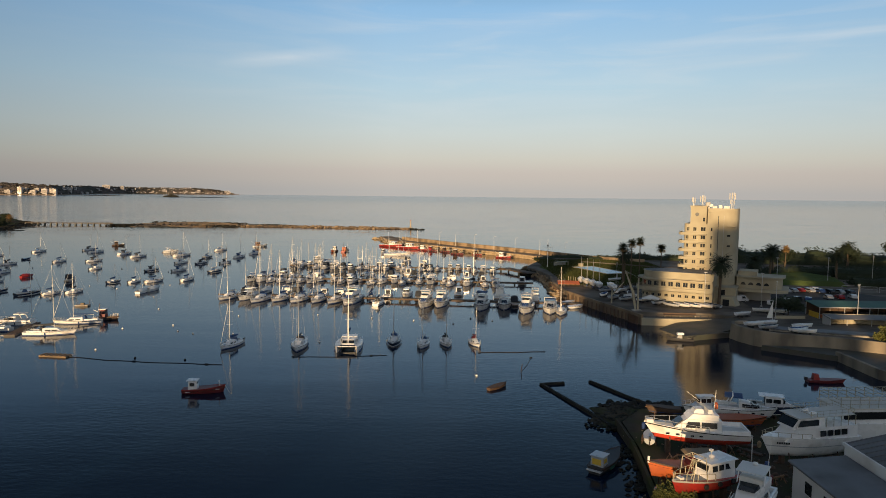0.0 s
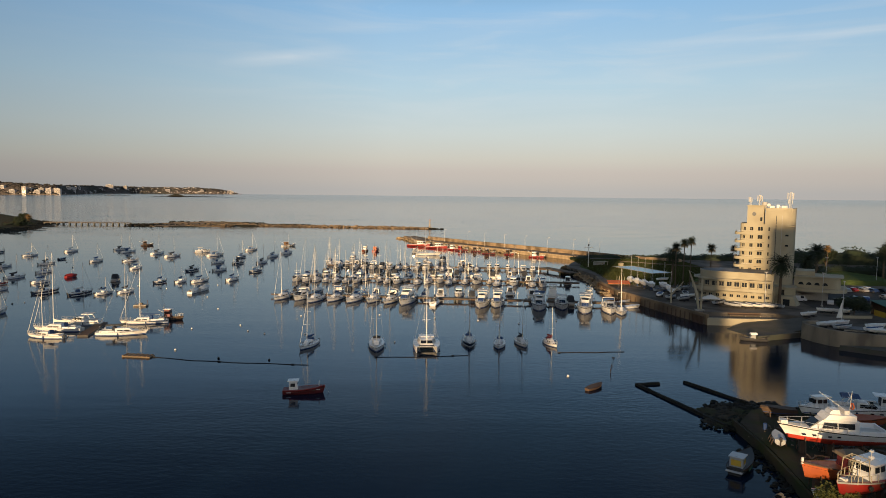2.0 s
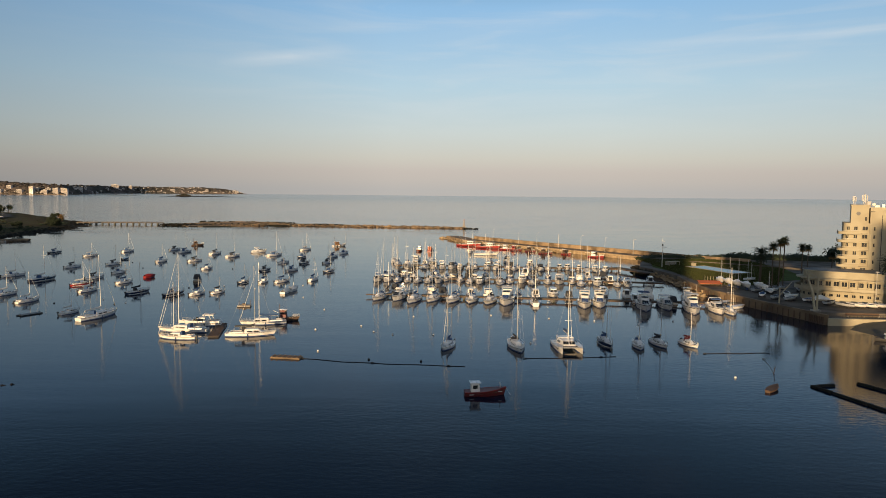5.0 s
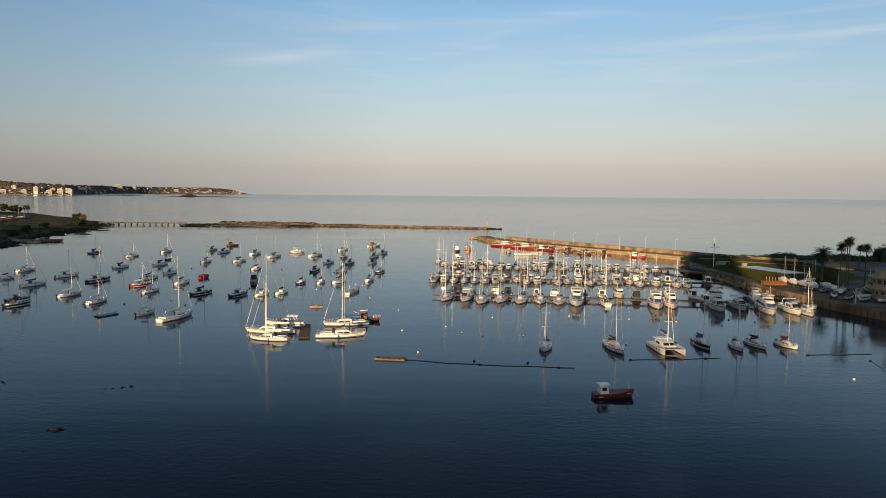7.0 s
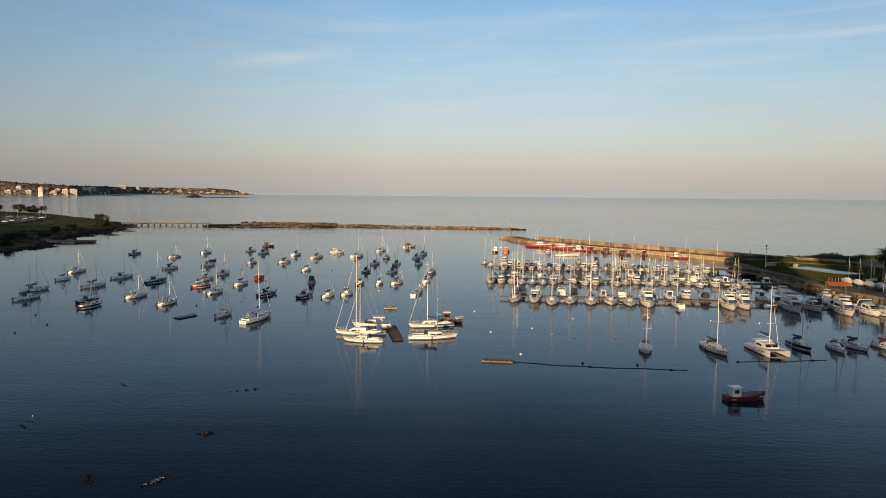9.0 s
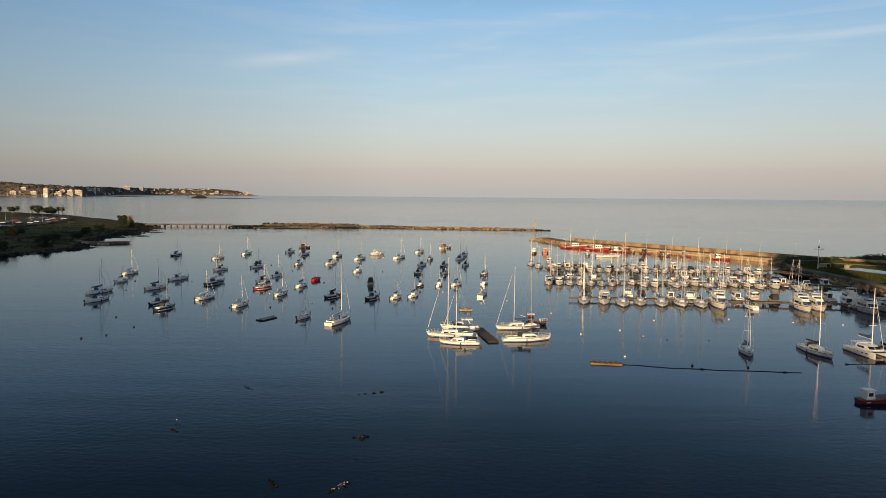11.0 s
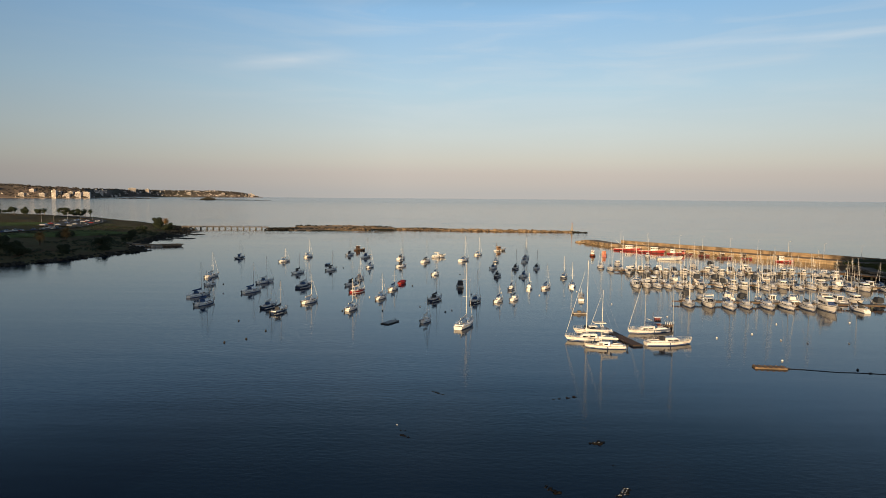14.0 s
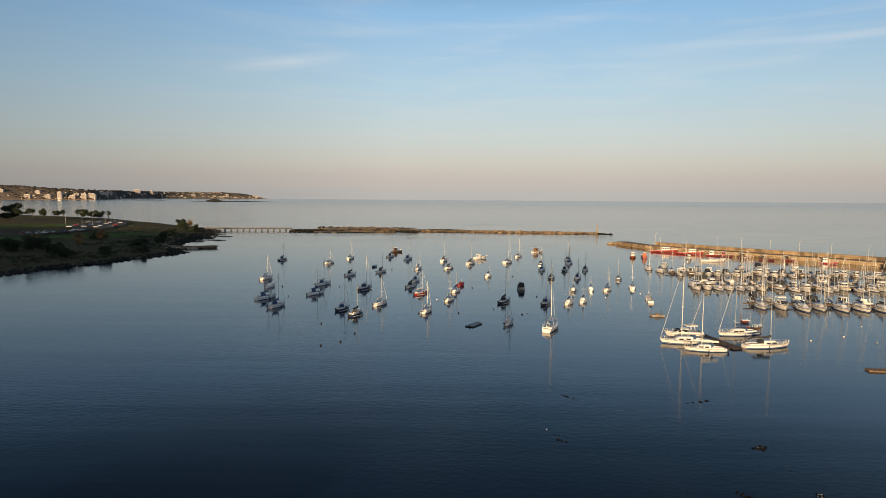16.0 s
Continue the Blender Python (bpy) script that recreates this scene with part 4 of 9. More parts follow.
# aerials
def lattice(x, y, z0, z1, w, panels):
    """A slender three-legged mast with cross bracing and narrow panel antennas."""
    legs = [(x + w * math.cos(a), y + w * math.sin(a)) for a in (0.3, 2.4, 4.5)]
    m = Shape()
    for a, b in legs:
        m.tube((a, b, z0), (a, b, z1), 0.05, 4)
    n = int((z1 - z0) / 0.8)
    for k in range(n):
        for (a, b), (c, d) in zip(legs, legs[1:] + legs[:1]):
            m.tube((a, b, z0 + k * 0.8), (c, d, z0 + (k + 1) * 0.8), 0.03, 3)
    pole = part("aerial_mast", m, "galvanised", club)
    for k, (dx, dz, h) in enumerate(panels):
        part("aerial_panel", Shape().box(x + dx - 0.13, x + dx + 0.13, y - w - 0.3, y - w - 0.15, z1 - dz - h, z1 - dz).tube((x + dx, y - w - 0.15, z1 - dz - h / 2), (x, y, z1 - dz - h / 2), 0.03, 3), "render_grey", pole)
    part("whip_aerial", Shape().tube((x, y, z1), (x, y, z1 + 1.2), 0.025, 3), "galvanised", pole)


lattice(2.9, 1.8, 32.3, 35.0, 0.28, ((-0.4, 0.1, 1.5), (0.4, 0.3, 1.4)))
lattice(5.6, 1.6, 32.3, 35.6, 0.32, ((-0.6, 0.2, 1.8), (0.1, 0.0, 1.9), (0.7, 0.3, 1.7)))
lattice(14.2, 3.0, 31.2, 36.6, 0.42, ((-0.8, 0.2, 1.9), (0.0, 0.0, 2.1), (0.8, 0.3, 1.9), (-0.5, 2.4, 1.2), (0.5, 2.6, 1.1)))
for k in range(7):
    part("roof_rail_post", Shape().tube((7.7 + k * 0.95, 1.1, 30.4), (7.7 + k * 0.95, 1.1, 32.4 - 0.15 * (k % 3)), 0.04, 4), "galvanised", club)
part("roof_tank", Shape().tube((6.9, 4.0, 31.0), (6.9, 4.0, 33.4), 0.8, 12), "render_grey", club)
part("dish", Shape().tube((8.3, 1.6, 32.4), (8.2, 1.3, 32.5), 0.55, 12, 0.5), "whitewash", club)
for x, y, w, h in ((8.6, 2.5, 1.2, 1.0), (10.4, 2.2, 0.8, 1.4), (11.8, 3.0, 1.6, 1.1)):
    part("roof_unit", Shape().box(x, x + w, y, y + 1.2, 30.0, 31.2 + h), "galvanised", club)

# podium


def podium_outline(out, right=11.0, back=0.6):
    r = 5.5 + out
    return [(right, -11 - out)] + [(right, back)] + [(-5.2, back)] + [(p[0], p[1]) for p in arc(-5.2, -5.5, r, 90, 270, 16)]


pod = part("podium_wall", Shape().prism(podium_outline(0.0), G, 10.0), "render_white", club)
part("promenade_deck", Shape().prism(podium_outline(1.9), 6.05, 6.35), "render_white", pod)
rim_o = [(11.0, -12.9)] + arc(-5.2, -5.5, 7.4, 270, 100, 18)
rim_i = [(11.0, -12.75)] + arc(-5.2, -5.5, 7.25, 270, 100, 18)
part("promenade_parapet", Shape().loft([[(p[0], p[1], 6.0), (p[0], p[1], 7.2), (q[0], q[1], 7.2), (q[0], q[1], 6.0)] for p, q in zip(rim_o, rim_i)]), "render_white", pod)
part("canopy", Shape().prism(podium_outline(1.5), 9.45, 9.8), "render_white", pod)
part("roof_storey", Shape().prism(podium_outline(-0.4, 11.2), 10.0, 11.7), "render_white", pod)
part("roof_edge", Shape().prism(podium_outline(-0.2, 11.4), 11.7, 11.95), "render_white", pod)
part("roof_felt", Shape().prism(podium_outline(-0.7, 11.0), 11.95, 12.0), "roof_grey", pod)
line = [(10.5, -11.0), (-5.2, -11.0)] + arc(-5.2, -5.5, 5.5, 270, 100, 18)[1:]
for z0, z1, step, wide in ((7.55, 8.9, 2.15, 1.35), (4.3, 5.1, 2.0, 0.95)):
    run, nxt = 0.0, 0.9
    for a, b in zip(line, line[1:]):
        a, b = Vector(a), Vector(b)
        L = (b - a).length
        while nxt < run + L:
            p = a + (b - a) * ((nxt - run) / L)
            ang = math.degrees(math.atan2(b.y - a.y, b.x - a.x)) + 180
            w = part("podium_window", Shape().box(-wide / 2 - 0.1, -wide / 2, -0.12, 0.1, z0 - 0.1, z1 + 0.1).box(wide / 2, wide / 2 + 0.1, -0.12, 0.1, z0 - 0.1, z1 + 0.1).box(-wide / 2, wide / 2, -0.12, 0.1, z1, z1 + 0.1).box(-wide / 2 - 0.15, wide / 2 + 0.15, -0.18, 0.1, z0 - 0.12, z0).box(-0.03, 0.03, -0.09, 0.05, z0, z1), "render_white", pod, at=pose(p.x, p.y, 0, 0, 0, ang))
            nxt += step
            part("pane", Shape().box(-wide / 2, wide / 2, -0.06, 0.06, z0, z1), "window_glass", w)
        run += L
for k in range(7):
    part("promenade_post", Shape().tube((9.5 - k * 2.4, -12.6, 6.3), (9.5 - k * 2.4, -12.4, 9.5), 0.07, 6), "render_white", pod)
# eastern wing on its cantilevered deck, and the outer stair
wing = part("east_wing", Shape().prism([(16.4, 3.0), (26, 3.0)] + arc(26, 6.2, 3.2, 270, 360, 5) + [(29.2, 13), (16.4, 13)], 6.6, 10.2), "render_white", club)
part("wing_deck", Shape().prism([(16.4, 1.2), (27, 1.2)] + arc(27, 5.2, 4.0, 270, 360, 6) + [(31, 14), (16.4, 14)], 5.9, 6.9), "render_white", wing)
part("wing_roof", Shape().prism([(16.2, 2.2), (26, 2.2)] + arc(26, 6.2, 4.0, 270, 360, 5) + [(30, 13.4), (16.2, 13.4)], 10.2, 10.6), "render_white", wing)
part("wing_base", Shape().box(16.4, 26, 6.5, 13, G, 5.9), "render_grey", wing)
part("wing_roof_step", Shape().box(16.6, 22, 5, 12, 10.6, 12.0), "render_white", wing)
for k in range(4):
    part("arched_window", Shape().loft([[(18.3 + 2.2 * k + 0.75 * math.cos(radians(a)), y, 7.9 + 0.85 * math.sin(radians(a))) for a in range(0, 181, 30)] for y in (2.92, 3.1)]), "window_glass", wing)
low = part("entrance_block", Shape().box(11.0, 17.0, -6.0, 2.0, G, 7.4).box(10.8, 17.2, -6.2, 2.0, 7.4, 7.7), "render_white", club)
part("doorway", Shape().box(12.6, 14.0, -6.06, -5.9, 4.9, 7.0), "window_glass", low)
stair = Shape()
for k in range(14):
    stair.box(10.6 - 0.0 + 0.0, 12.4, -6.2 - 0.3 * (k + 1), -6.2 - 0.3 * k, G, 4.9 - 0.17 * k)
part("outer_stair", stair, "render_white", low)
part("stair_cheek", Shape().face_set([(12.4, -6.2, G), (12.4, -11.0, G), (12.4, -6.2, 5.9), (12.7, -6.2, G), (12.7, -11.0, G), (12.7, -6.2, 5.9)], [(0, 1, 2), (3, 4, 5), (0, 1, 4, 3), (1, 2, 5, 4), (2, 0, 3, 5)]), "render_white", low)
part("porch", Shape().face_set([(13.2, -9.8, G), (17.6, -9.8, G), (16.4, -9.8, 5.4), (13.2, -9.8, 5.4), (13.2, -6.2, G), (18.6, -6.2, G), (17.0, -6.2, 5.4), (13.2, -6.2, 5.4)], [(0, 1, 2, 3), (4, 5, 6, 7), (0, 1, 5, 4), (1, 2, 6, 5), (2, 3, 7, 6), (3, 0, 4, 7)]), "render_white", low)
part("porch_opening", Shape().box(13.8, 15.6, -9.86, -9.7, G + 0.1, 4.6), "window_glass", low)


# ---- plants ----
def leaf_cloud(shape, c, r, count, size, rng):
    """Small bent leaf clumps filling a lumpy ball."""
    for _ in range(count):
        d = Vector((rng.gauss(0, 1), rng.gauss(0, 1), rng.gauss(0, 0.8)))
        d = d.normalized() * (rng.random() ** 0.4)
        p = Vector(c) + Vector((d.x * r[0], d.y * r[1], d.z * r[2]))
        a = Vector((rng.uniform(-1, 1), rng.uniform(-1, 1), rng.uniform(-0.6, 0.6))).normalized() * size * rng.uniform(0.5, 1.2)
        b = a.orthogonal().normalized() * size * rng.uniform(0.3, 0.7)
        t = a.cross(b).normalized() * size * 0.25
        shape.face_set([p - a, p + b + t, p + a, p - b + t], [(0, 1, 2), (0, 2, 3)])


def tree(x, y, z, h, spread, seed, mat="leaf_dark", label="dark leafy tree with an uneven crown", leaf=0.55, dense=1.0, low=0.5):
    rng = random.Random(seed)
    t = thing("tree", label, "tree", at=pose(x, y, z))
    tr = Shape().tube((0, 0, -0.3), (0.1 * h * rng.uniform(-0.3, 0.3), 0, h * 0.45), 0.035 * h, 7, 0.02 * h)
    crown = Shape()
    for k in range(9):
        a, w = rng.uniform(0, 6.28), rng.uniform(0.25, 0.95)
        q = Vector((math.cos(a) * spread * 0.5 * w, math.sin(a) * spread * 0.5 * w, h * rng.uniform(low, 0.88)))
        tr.tube((0, 0, h * rng.uniform(0.25, 0.42)), q, 0.014 * h, 5, 0.005 * h)
        r = spread * rng.uniform(0.17, 0.30)
        leaf_cloud(crown, q, (r, r, r * 0.75), int(130 * dense), leaf, rng)
    part("trunk", tr, "bark", t)
    part("crown", crown, mat, t)
    return t


def palm(kind, h, seed, label, dry=False):
    """kind 'date': stout with a broad arching crown; 'fan': tall, thin, with a small tuft and a skirt of dead leaves."""
    rng = random.Random(seed)
    t = thing("palm_tree", label, "palm tree", "palms of the club")
    rings = []
    for k in range(9):
        f = k / 8
        r = (0.38 if kind == "date" else 0.16) * (1.25 - 0.4 * f + (0.25 if k == 8 and kind == "date" else 0)) + 0.03 * (k % 2)
        rings.append([(r * math.cos(6.283 * i / 9) + 0.15 * math.sin(f * 2), r * math.sin(6.283 * i / 9), h * f - 0.3) for i in range(9)])
    part("trunk", Shape().loft(rings), "bark", t, smooth=50)
    count = 84 if kind == "date" else 54
    length = 4.3 if kind == "date" else 2.1
    fronds, dead = Shape(), Shape()
    for k in range(count):
        az = k * 2.39996 + rng.uniform(-0.2, 0.2)
        up = math.radians(85 - 125 * (k / count) ** 0.9 + rng.uniform(-8, 8))
        L = length * rng.uniform(0.8, 1.1)
        bend = rng.uniform(0.9, 1.3) if kind == "date" else 0.6
        p = Vector((0.15, 0, h - 0.35))
        side = Vector((-math.sin(az), math.cos(az), 0))
        dead_one = kind == "fan" and k > count * 0.72
        s = dead if dead_one else fronds
        pts = []
        el = up
        for j in range(7):
            pts.append(p.copy())
            p = p + Vector((math.cos(az) * math.cos(el), math.sin(az) * math.cos(el), math.sin(el))) * L / 6
            el -= bend * 0.22
        for j in range(6):
            a, b = pts[j], pts[j + 1]
            w = (0.85 if kind == "date" else 0.9) * math.sin(math.pi * min(1, (j + 0.7) / 6.6)) + 0.06
            droop = Vector((0, 0, -0.35 * w))
            d = (b - a) * 0.55
            for sg in (1, -1):
                for q in (0.15, 0.6):
                    o = a + (b - a) * q
                    s.face_set([o, o + (b - a) * 0.32, o + side * sg * w + d + droop], [(0, 1, 2)])
            s.face_set([a - side * 0.04, a + side * 0.04, b], [(0, 1, 2)])
    part("fronds", fronds, "leaf_dry" if dry else "leaf_dark", t)
    if dead.v:
        part("dead_fronds", dead, "leaf_dry", t)
    return t


def at_palm(p, x, y, z):
    p.matrix_basis = pose(x, y, z)
    return p


date_a = at_palm(palm("date", 12.8, 1, "tall date palm with a broad dark crown before the club"), 81, 201.5, GROUND_Z)
fan_a = at_palm(palm("fan", 14.0, 2, "tall slim fan palm with a small dark tuft"), 76.7, 244, GROUND_Z)
date_b = at_palm(palm("date", 11.0, 3, "date palm with a broad dark crown near the pool"), 65.5, 251.5, GROUND_Z)
fan_b = at_palm(palm("fan", 16.6, 4, "slim fan palm with a skirt of dead leaves"), 62.5, 231.5, GROUND_Z)
fan_c = at_palm(palm("fan", 10.0, 5, "sunlit fan palm with a shaggy skirt of dry brown leaves", True), 148, 296, GROUND_Z)
copy_thing(fan_b, pose(67.3, 238, GROUND_Z + 0.2, 0, 0, 60))
copy_thing(fan_b, pose(59, 228.5, GROUND_Z - 1.2, 0, 0, 150))
for x, y, r in ((128, 268, 40), (133, 276, 200), (104, 230, 20), (151, 262, 160), (176, 297, 70), (205, 284, 250)):
    copy_thing(date_b, pose(x, y, GROUND_Z, 0, 0, r))
short_fan = at_palm(palm("fan", 9.4, 12, "short slim fan palm with a dark tuft"), 108.8, 300, GROUND_Z)
copy_thing(short_fan, pose(100, 265.5, GROUND_Z, 0, 0, 90))


def hedge(name, line, width, height, count, seed, mat="leaf_dark", leaf=0.8, label="dense dark evergreen hedge with a ragged top"):
    """A belt of foliage: an uneven dark core wrapped in leaf clumps."""
    rng = random.Random(seed)
    pts = dense(line, 3.0)
    rings, leaves = [], Shape()
    for i, p in enumerate(pts):
        p = Vector(p)
        d = (Vector(pts[min(i + 1, len(pts) - 1)]) - Vector(pts[max(i - 1, 0)])).normalized()
        n = Vector((-d.y, d.x))
        hh = height * (0.75 + 0.35 * noise.noise(Vector((i * 0.35, seed, 0))) + 0.1 * rng.random())
        w = width * (0.8 + 0.25 * noise.noise(Vector((i * 0.3, seed, 5))))
        z = GROUND_Z - 0.3
        q = [(-1, 0), (-0.95, 0.6), (-0.5, 0.93), (0.1, 1.0), (0.6, 0.9), (0.97, 0.55), (1, 0)]
        rings.append([(*(p + n * w / 2 * a * 0.86), z + hh * b * 0.78) for a, b in q])
        for _ in range(count):
            a = rng.uniform(-1, 1)
            top = hh * (1 - 0.45 * abs(a) ** 2.5)
            f = rng.random() ** 0.5
            c = p + n * w / 2 * a + d * rng.uniform(-1.6, 1.6)
            leaf_cloud(leaves, (c.x, c.y, z + top * max(0.35, f) * rng.uniform(0.86, 1.02)), (leaf, leaf, leaf * 0.6), 5, leaf * 0.55, rng)
    t = thing(name, label, "hedge", "", "stuff")
    part("foliage_core", Shape().loft(rings, False, False), mat, t)
    part("foliage", leaves, mat, t)


hedge("hedge_belt", [(92, 343), (118, 338.5), (138, 334.5)], 10, 4.2, 36, 25)
hedge("hedge_belt", [(138, 334), (160, 330), (205, 318), (260, 300), (320, 270)], 14, 9.5, 60, 5)
hedge("hedge_belt", [(118, 268), (142, 284), (182, 284), (240, 258)], 9, 5.0, 40, 12)
hedge("hedge_belt", [(70, 338), (92, 342)], 8, 3.2, 14, 6)
hedge("hedge_row", [(44, 334), (56, 346), (78, 345)], 5, 2.6, 10, 8, label="low dark shrubs along the mole root")
hedge("hedge_belt", [(150, 250), (185, 242), (230, 232), (300, 222)], 10, 5.0, 44, 9)
hedge("hedge_belt", [(156, 272), (200, 262), (260, 246)], 12, 7.5, 44, 19)
tree(93.5, 185, GROUND_Z, 5.2, 9.0, 81, "leaf_dark", "dark spreading tree at the edge of the car park", 0.4, 2.0)
tagged(part("barrier", Shape().box(-4, 4, -0.15, 0.15, 0, 0.8), "render_white", at=pose(92, 181, GROUND_Z)), "low white barrier wall before the dark tree", "barrier")
for k, (x, y, h, sp) in enumerate(((192, 290, 15, 13), (212, 280, 17, 15), (178, 300, 12, 10), (235, 270, 16, 15), (150, 300, 9, 8), (166, 246, 10, 9))):
    tree(x, y, GROUND_Z, h, sp, 60 + k)
tree(100.5, 150.5, 1.8, 4.4, 8.5, 71, "leaf_yellow", "low rounded yellow-green bush on the quay", 0.35, 2.2)
tree(105.5, 148.5, 1.8, 3.9, 7, 72, "leaf_yellow", "low rounded yellow-green bush on the quay", 0.35, 2.0)
tree(24.5, 73, 1.2, 2.0, 4.6, 73, "leaf_yellow", "low yellow-green scrub at the water's edge", 0.22, 2.0)
tree(26.5, 67.5, 1.2, 2.2, 5.0, 74, "leaf_yellow", "low yellow-green scrub at the water's edge", 0.22, 2.0)


# upright grass that catches the low sun
rng = random.Random(91)
blades = Shape()
while len(blades.f) < 26000:
    x, y = rng.uniform(40, 96), rng.uniform(242, 335)
    if x < 42.5 + max(0, (250 - y) * 0.3) or y > 345 - 0.22 * abs(x - 60) or x > 70 + (y - 246) * 0.55 or (abs((x - 65.2) * 0.934 + (y - 289.8) * 0.358) < 6.0 and abs((x - 65.2) * 0.358 - (y - 289.8) * 0.934) < 14.5):
        continue
    a, w, h = rng.uniform(0, 3.14), rng.uniform(0.08, 0.2), rng.uniform(0.25, 0.5)
    dx, dy = w * math.cos(a), w * math.sin(a)
    z = GROUND_Z + 0.24
    blades.face_set([(x - dx, y - dy, z), (x + dx, y + dy, z), (x + rng.uniform(-0.1, 0.1), y + rng.uniform(-0.1, 0.1), z + h)], [(0, 1, 2)])
tagged(part("lawn_grass", blades, "lawn_blade"), "short green grass of the pool lawn", "grass", "", "stuff")


def house_mesh(x0, x1, w0, w1, z0, z1, rake0=0.1, rake1=0.5, tumble=0.82):
    """A cabin: sloped ends, sides leaning in, a slightly cambered top."""
    bot = [(x0, -w0 / 2, z0), (x1, -w1 / 2, z0), (x1, w1 / 2, z0), (x0, w0 / 2, z0)]
    h = z1 - z0
    a, b = x0 + rake0 * h, x1 - rake1 * h
    top = [(a, -w0 / 2 * tumble, z1), (b, -w1 / 2 * tumble, z1 - 0.06 * h), (b, w1 / 2 * tumble, z1 - 0.06 * h), (a, w0 / 2 * tumble, z1)]
    mid = [(a + 0.06 * (b - a), 0, z1 + 0.07 * h), (b - 0.04 * (b - a), 0, z1)]
    s = Shape().face_set(bot + top, [(3, 2, 1, 0), (0, 1, 5, 4), (1, 2, 6, 5), (2, 3, 7, 6), (3, 0, 4, 7)])
    return s.face_set(top + mid, [(0, 1, 5, 4), (2, 3, 4, 5), (1, 2, 5), (3, 0, 4)])


# ---- vehicles ----
def car(paint, van=False):
    L, W, H = (5.0, 1.95, 2.05) if van else (4.3, 1.75, 1.45)
    t = thing("van" if van else "car", f"{'white panel van' if van else COLOUR_WORDS_CAR[paint] + ' saloon car'} parked on the asphalt", "car", "parked cars")
    if van:
        prof = [(-2.5, 0.35), (-2.45, 1.95), (1.2, 2.05), (1.95, 1.15), (2.45, 1.0), (2.5, 0.35)]
    else:
        prof = [(-2.15, 0.35), (-2.12, 0.95), (-1.75, 1.0), (-1.2, 1.42), (0.3, 1.45), (1.05, 0.98), (2.0, 0.85), (2.15, 0.35)]
    body = part("body", Shape().loft([[(x, -W / 2, z) for x, z in prof], [(x, -W / 2 + 0.12, z + 0.02) for x, z in prof], [(x, W / 2 - 0.12, z + 0.02) for x, z in prof], [(x, W / 2, z) for x, z in prof]]), paint, t, smooth=30)
    for s in (1, -1):
        if van:
            part("side_window", pane_slab([(0.2, 1.2), (1.6, 1.2), (1.1, 1.85), (0.2, 1.85)], s * W / 2, s), "tinted_glass", body)
        else:
            part("side_window", pane_slab([(-1.5, 0.98), (0.85, 0.96), (0.25, 1.36), (-1.1, 1.34)], s * W / 2, s), "tinted_glass", body)
    f = [(1.28, 1.98), (1.93, 1.2)] if van else [(0.36, 1.43), (1.02, 1.0)]
    part("windscreen", Shape().face_set([(x + 0.02, y, z + 0.03) for x, z in f for y in (-W / 2 + 0.2, W / 2 - 0.2)] + [(x - 0.05, y, z - 0.03) for x, z in f for y in (-W / 2 + 0.2, W / 2 - 0.2)], [(0, 1, 3, 2), (4, 5, 7, 6), (0, 1, 5, 4), (2, 3, 7, 6), (0, 2, 6, 4), (1, 3, 7, 5)]), "tinted_glass", body)
    for x in (-1.35, 1.35):
        for s in (1, -1):
            w = part("wheel", Shape().tube((x, s * (W / 2 - 0.2), 0.32), (x, s * (W / 2 + 0.01), 0.32), 0.32, 10), "rubber", t)
            part("rim", Shape().tube((x, s * (W / 2 - 0.02), 0.32), (x, s * (W / 2 + 0.025), 0.32), 0.19, 8), "galvanised", w)
    return t


def pane_slab(pts, y, s):
    vs = [(x, y + s * 0.012, z) for x, z in pts] + [(x, y - s * 0.05, z) for x, z in pts]
    n = len(pts)
    return Shape().face_set(vs, [tuple(range(n)), tuple(range(n, 2 * n))] + [(i, (i + 1) % n, n + (i + 1) % n, n + i) for i in range(n)])


COLOUR_WORDS_CAR = {"car_white": "white", "car_silver": "silver grey", "car_dark": "black", "car_red": "dark red", "car_blue": "dark blue"}
CARS = {}


def park(paint, x, y, z, turn, van=False):
    key = (paint, van)
    if key not in CARS:
        CARS[key] = car(paint, van)
        CARS[key].matrix_basis = pose(x, y, z, 0, 0, turn)
    else:
        copy_thing(CARS[key], pose(x, y, z, 0, 0, turn))


def far_car(paint):
    """A car seen only from far off: body and glass house."""
    t = thing("car", COLOUR_WORDS_CAR[paint] + " car parked on the headland asphalt", "car", "cars on the headland")
    prof = [(-2.1, 0.25), (-2.1, 0.9), (2.05, 0.8), (2.1, 0.25)]
    part("body", Shape().loft([[(x, y, z) for x, z in prof] for y in (-0.85, 0.85)]), paint, t)
    part("glass_house", house_mesh(-1.6, 1.0, 1.6, 1.5, 0.85, 1.42, 0.7, 1.0, 0.8), "tinted_glass", t)
    part("roof", Shape().box(-1.15, 0.35, -0.6, 0.6, 1.40, 1.46), paint, t)
    return t


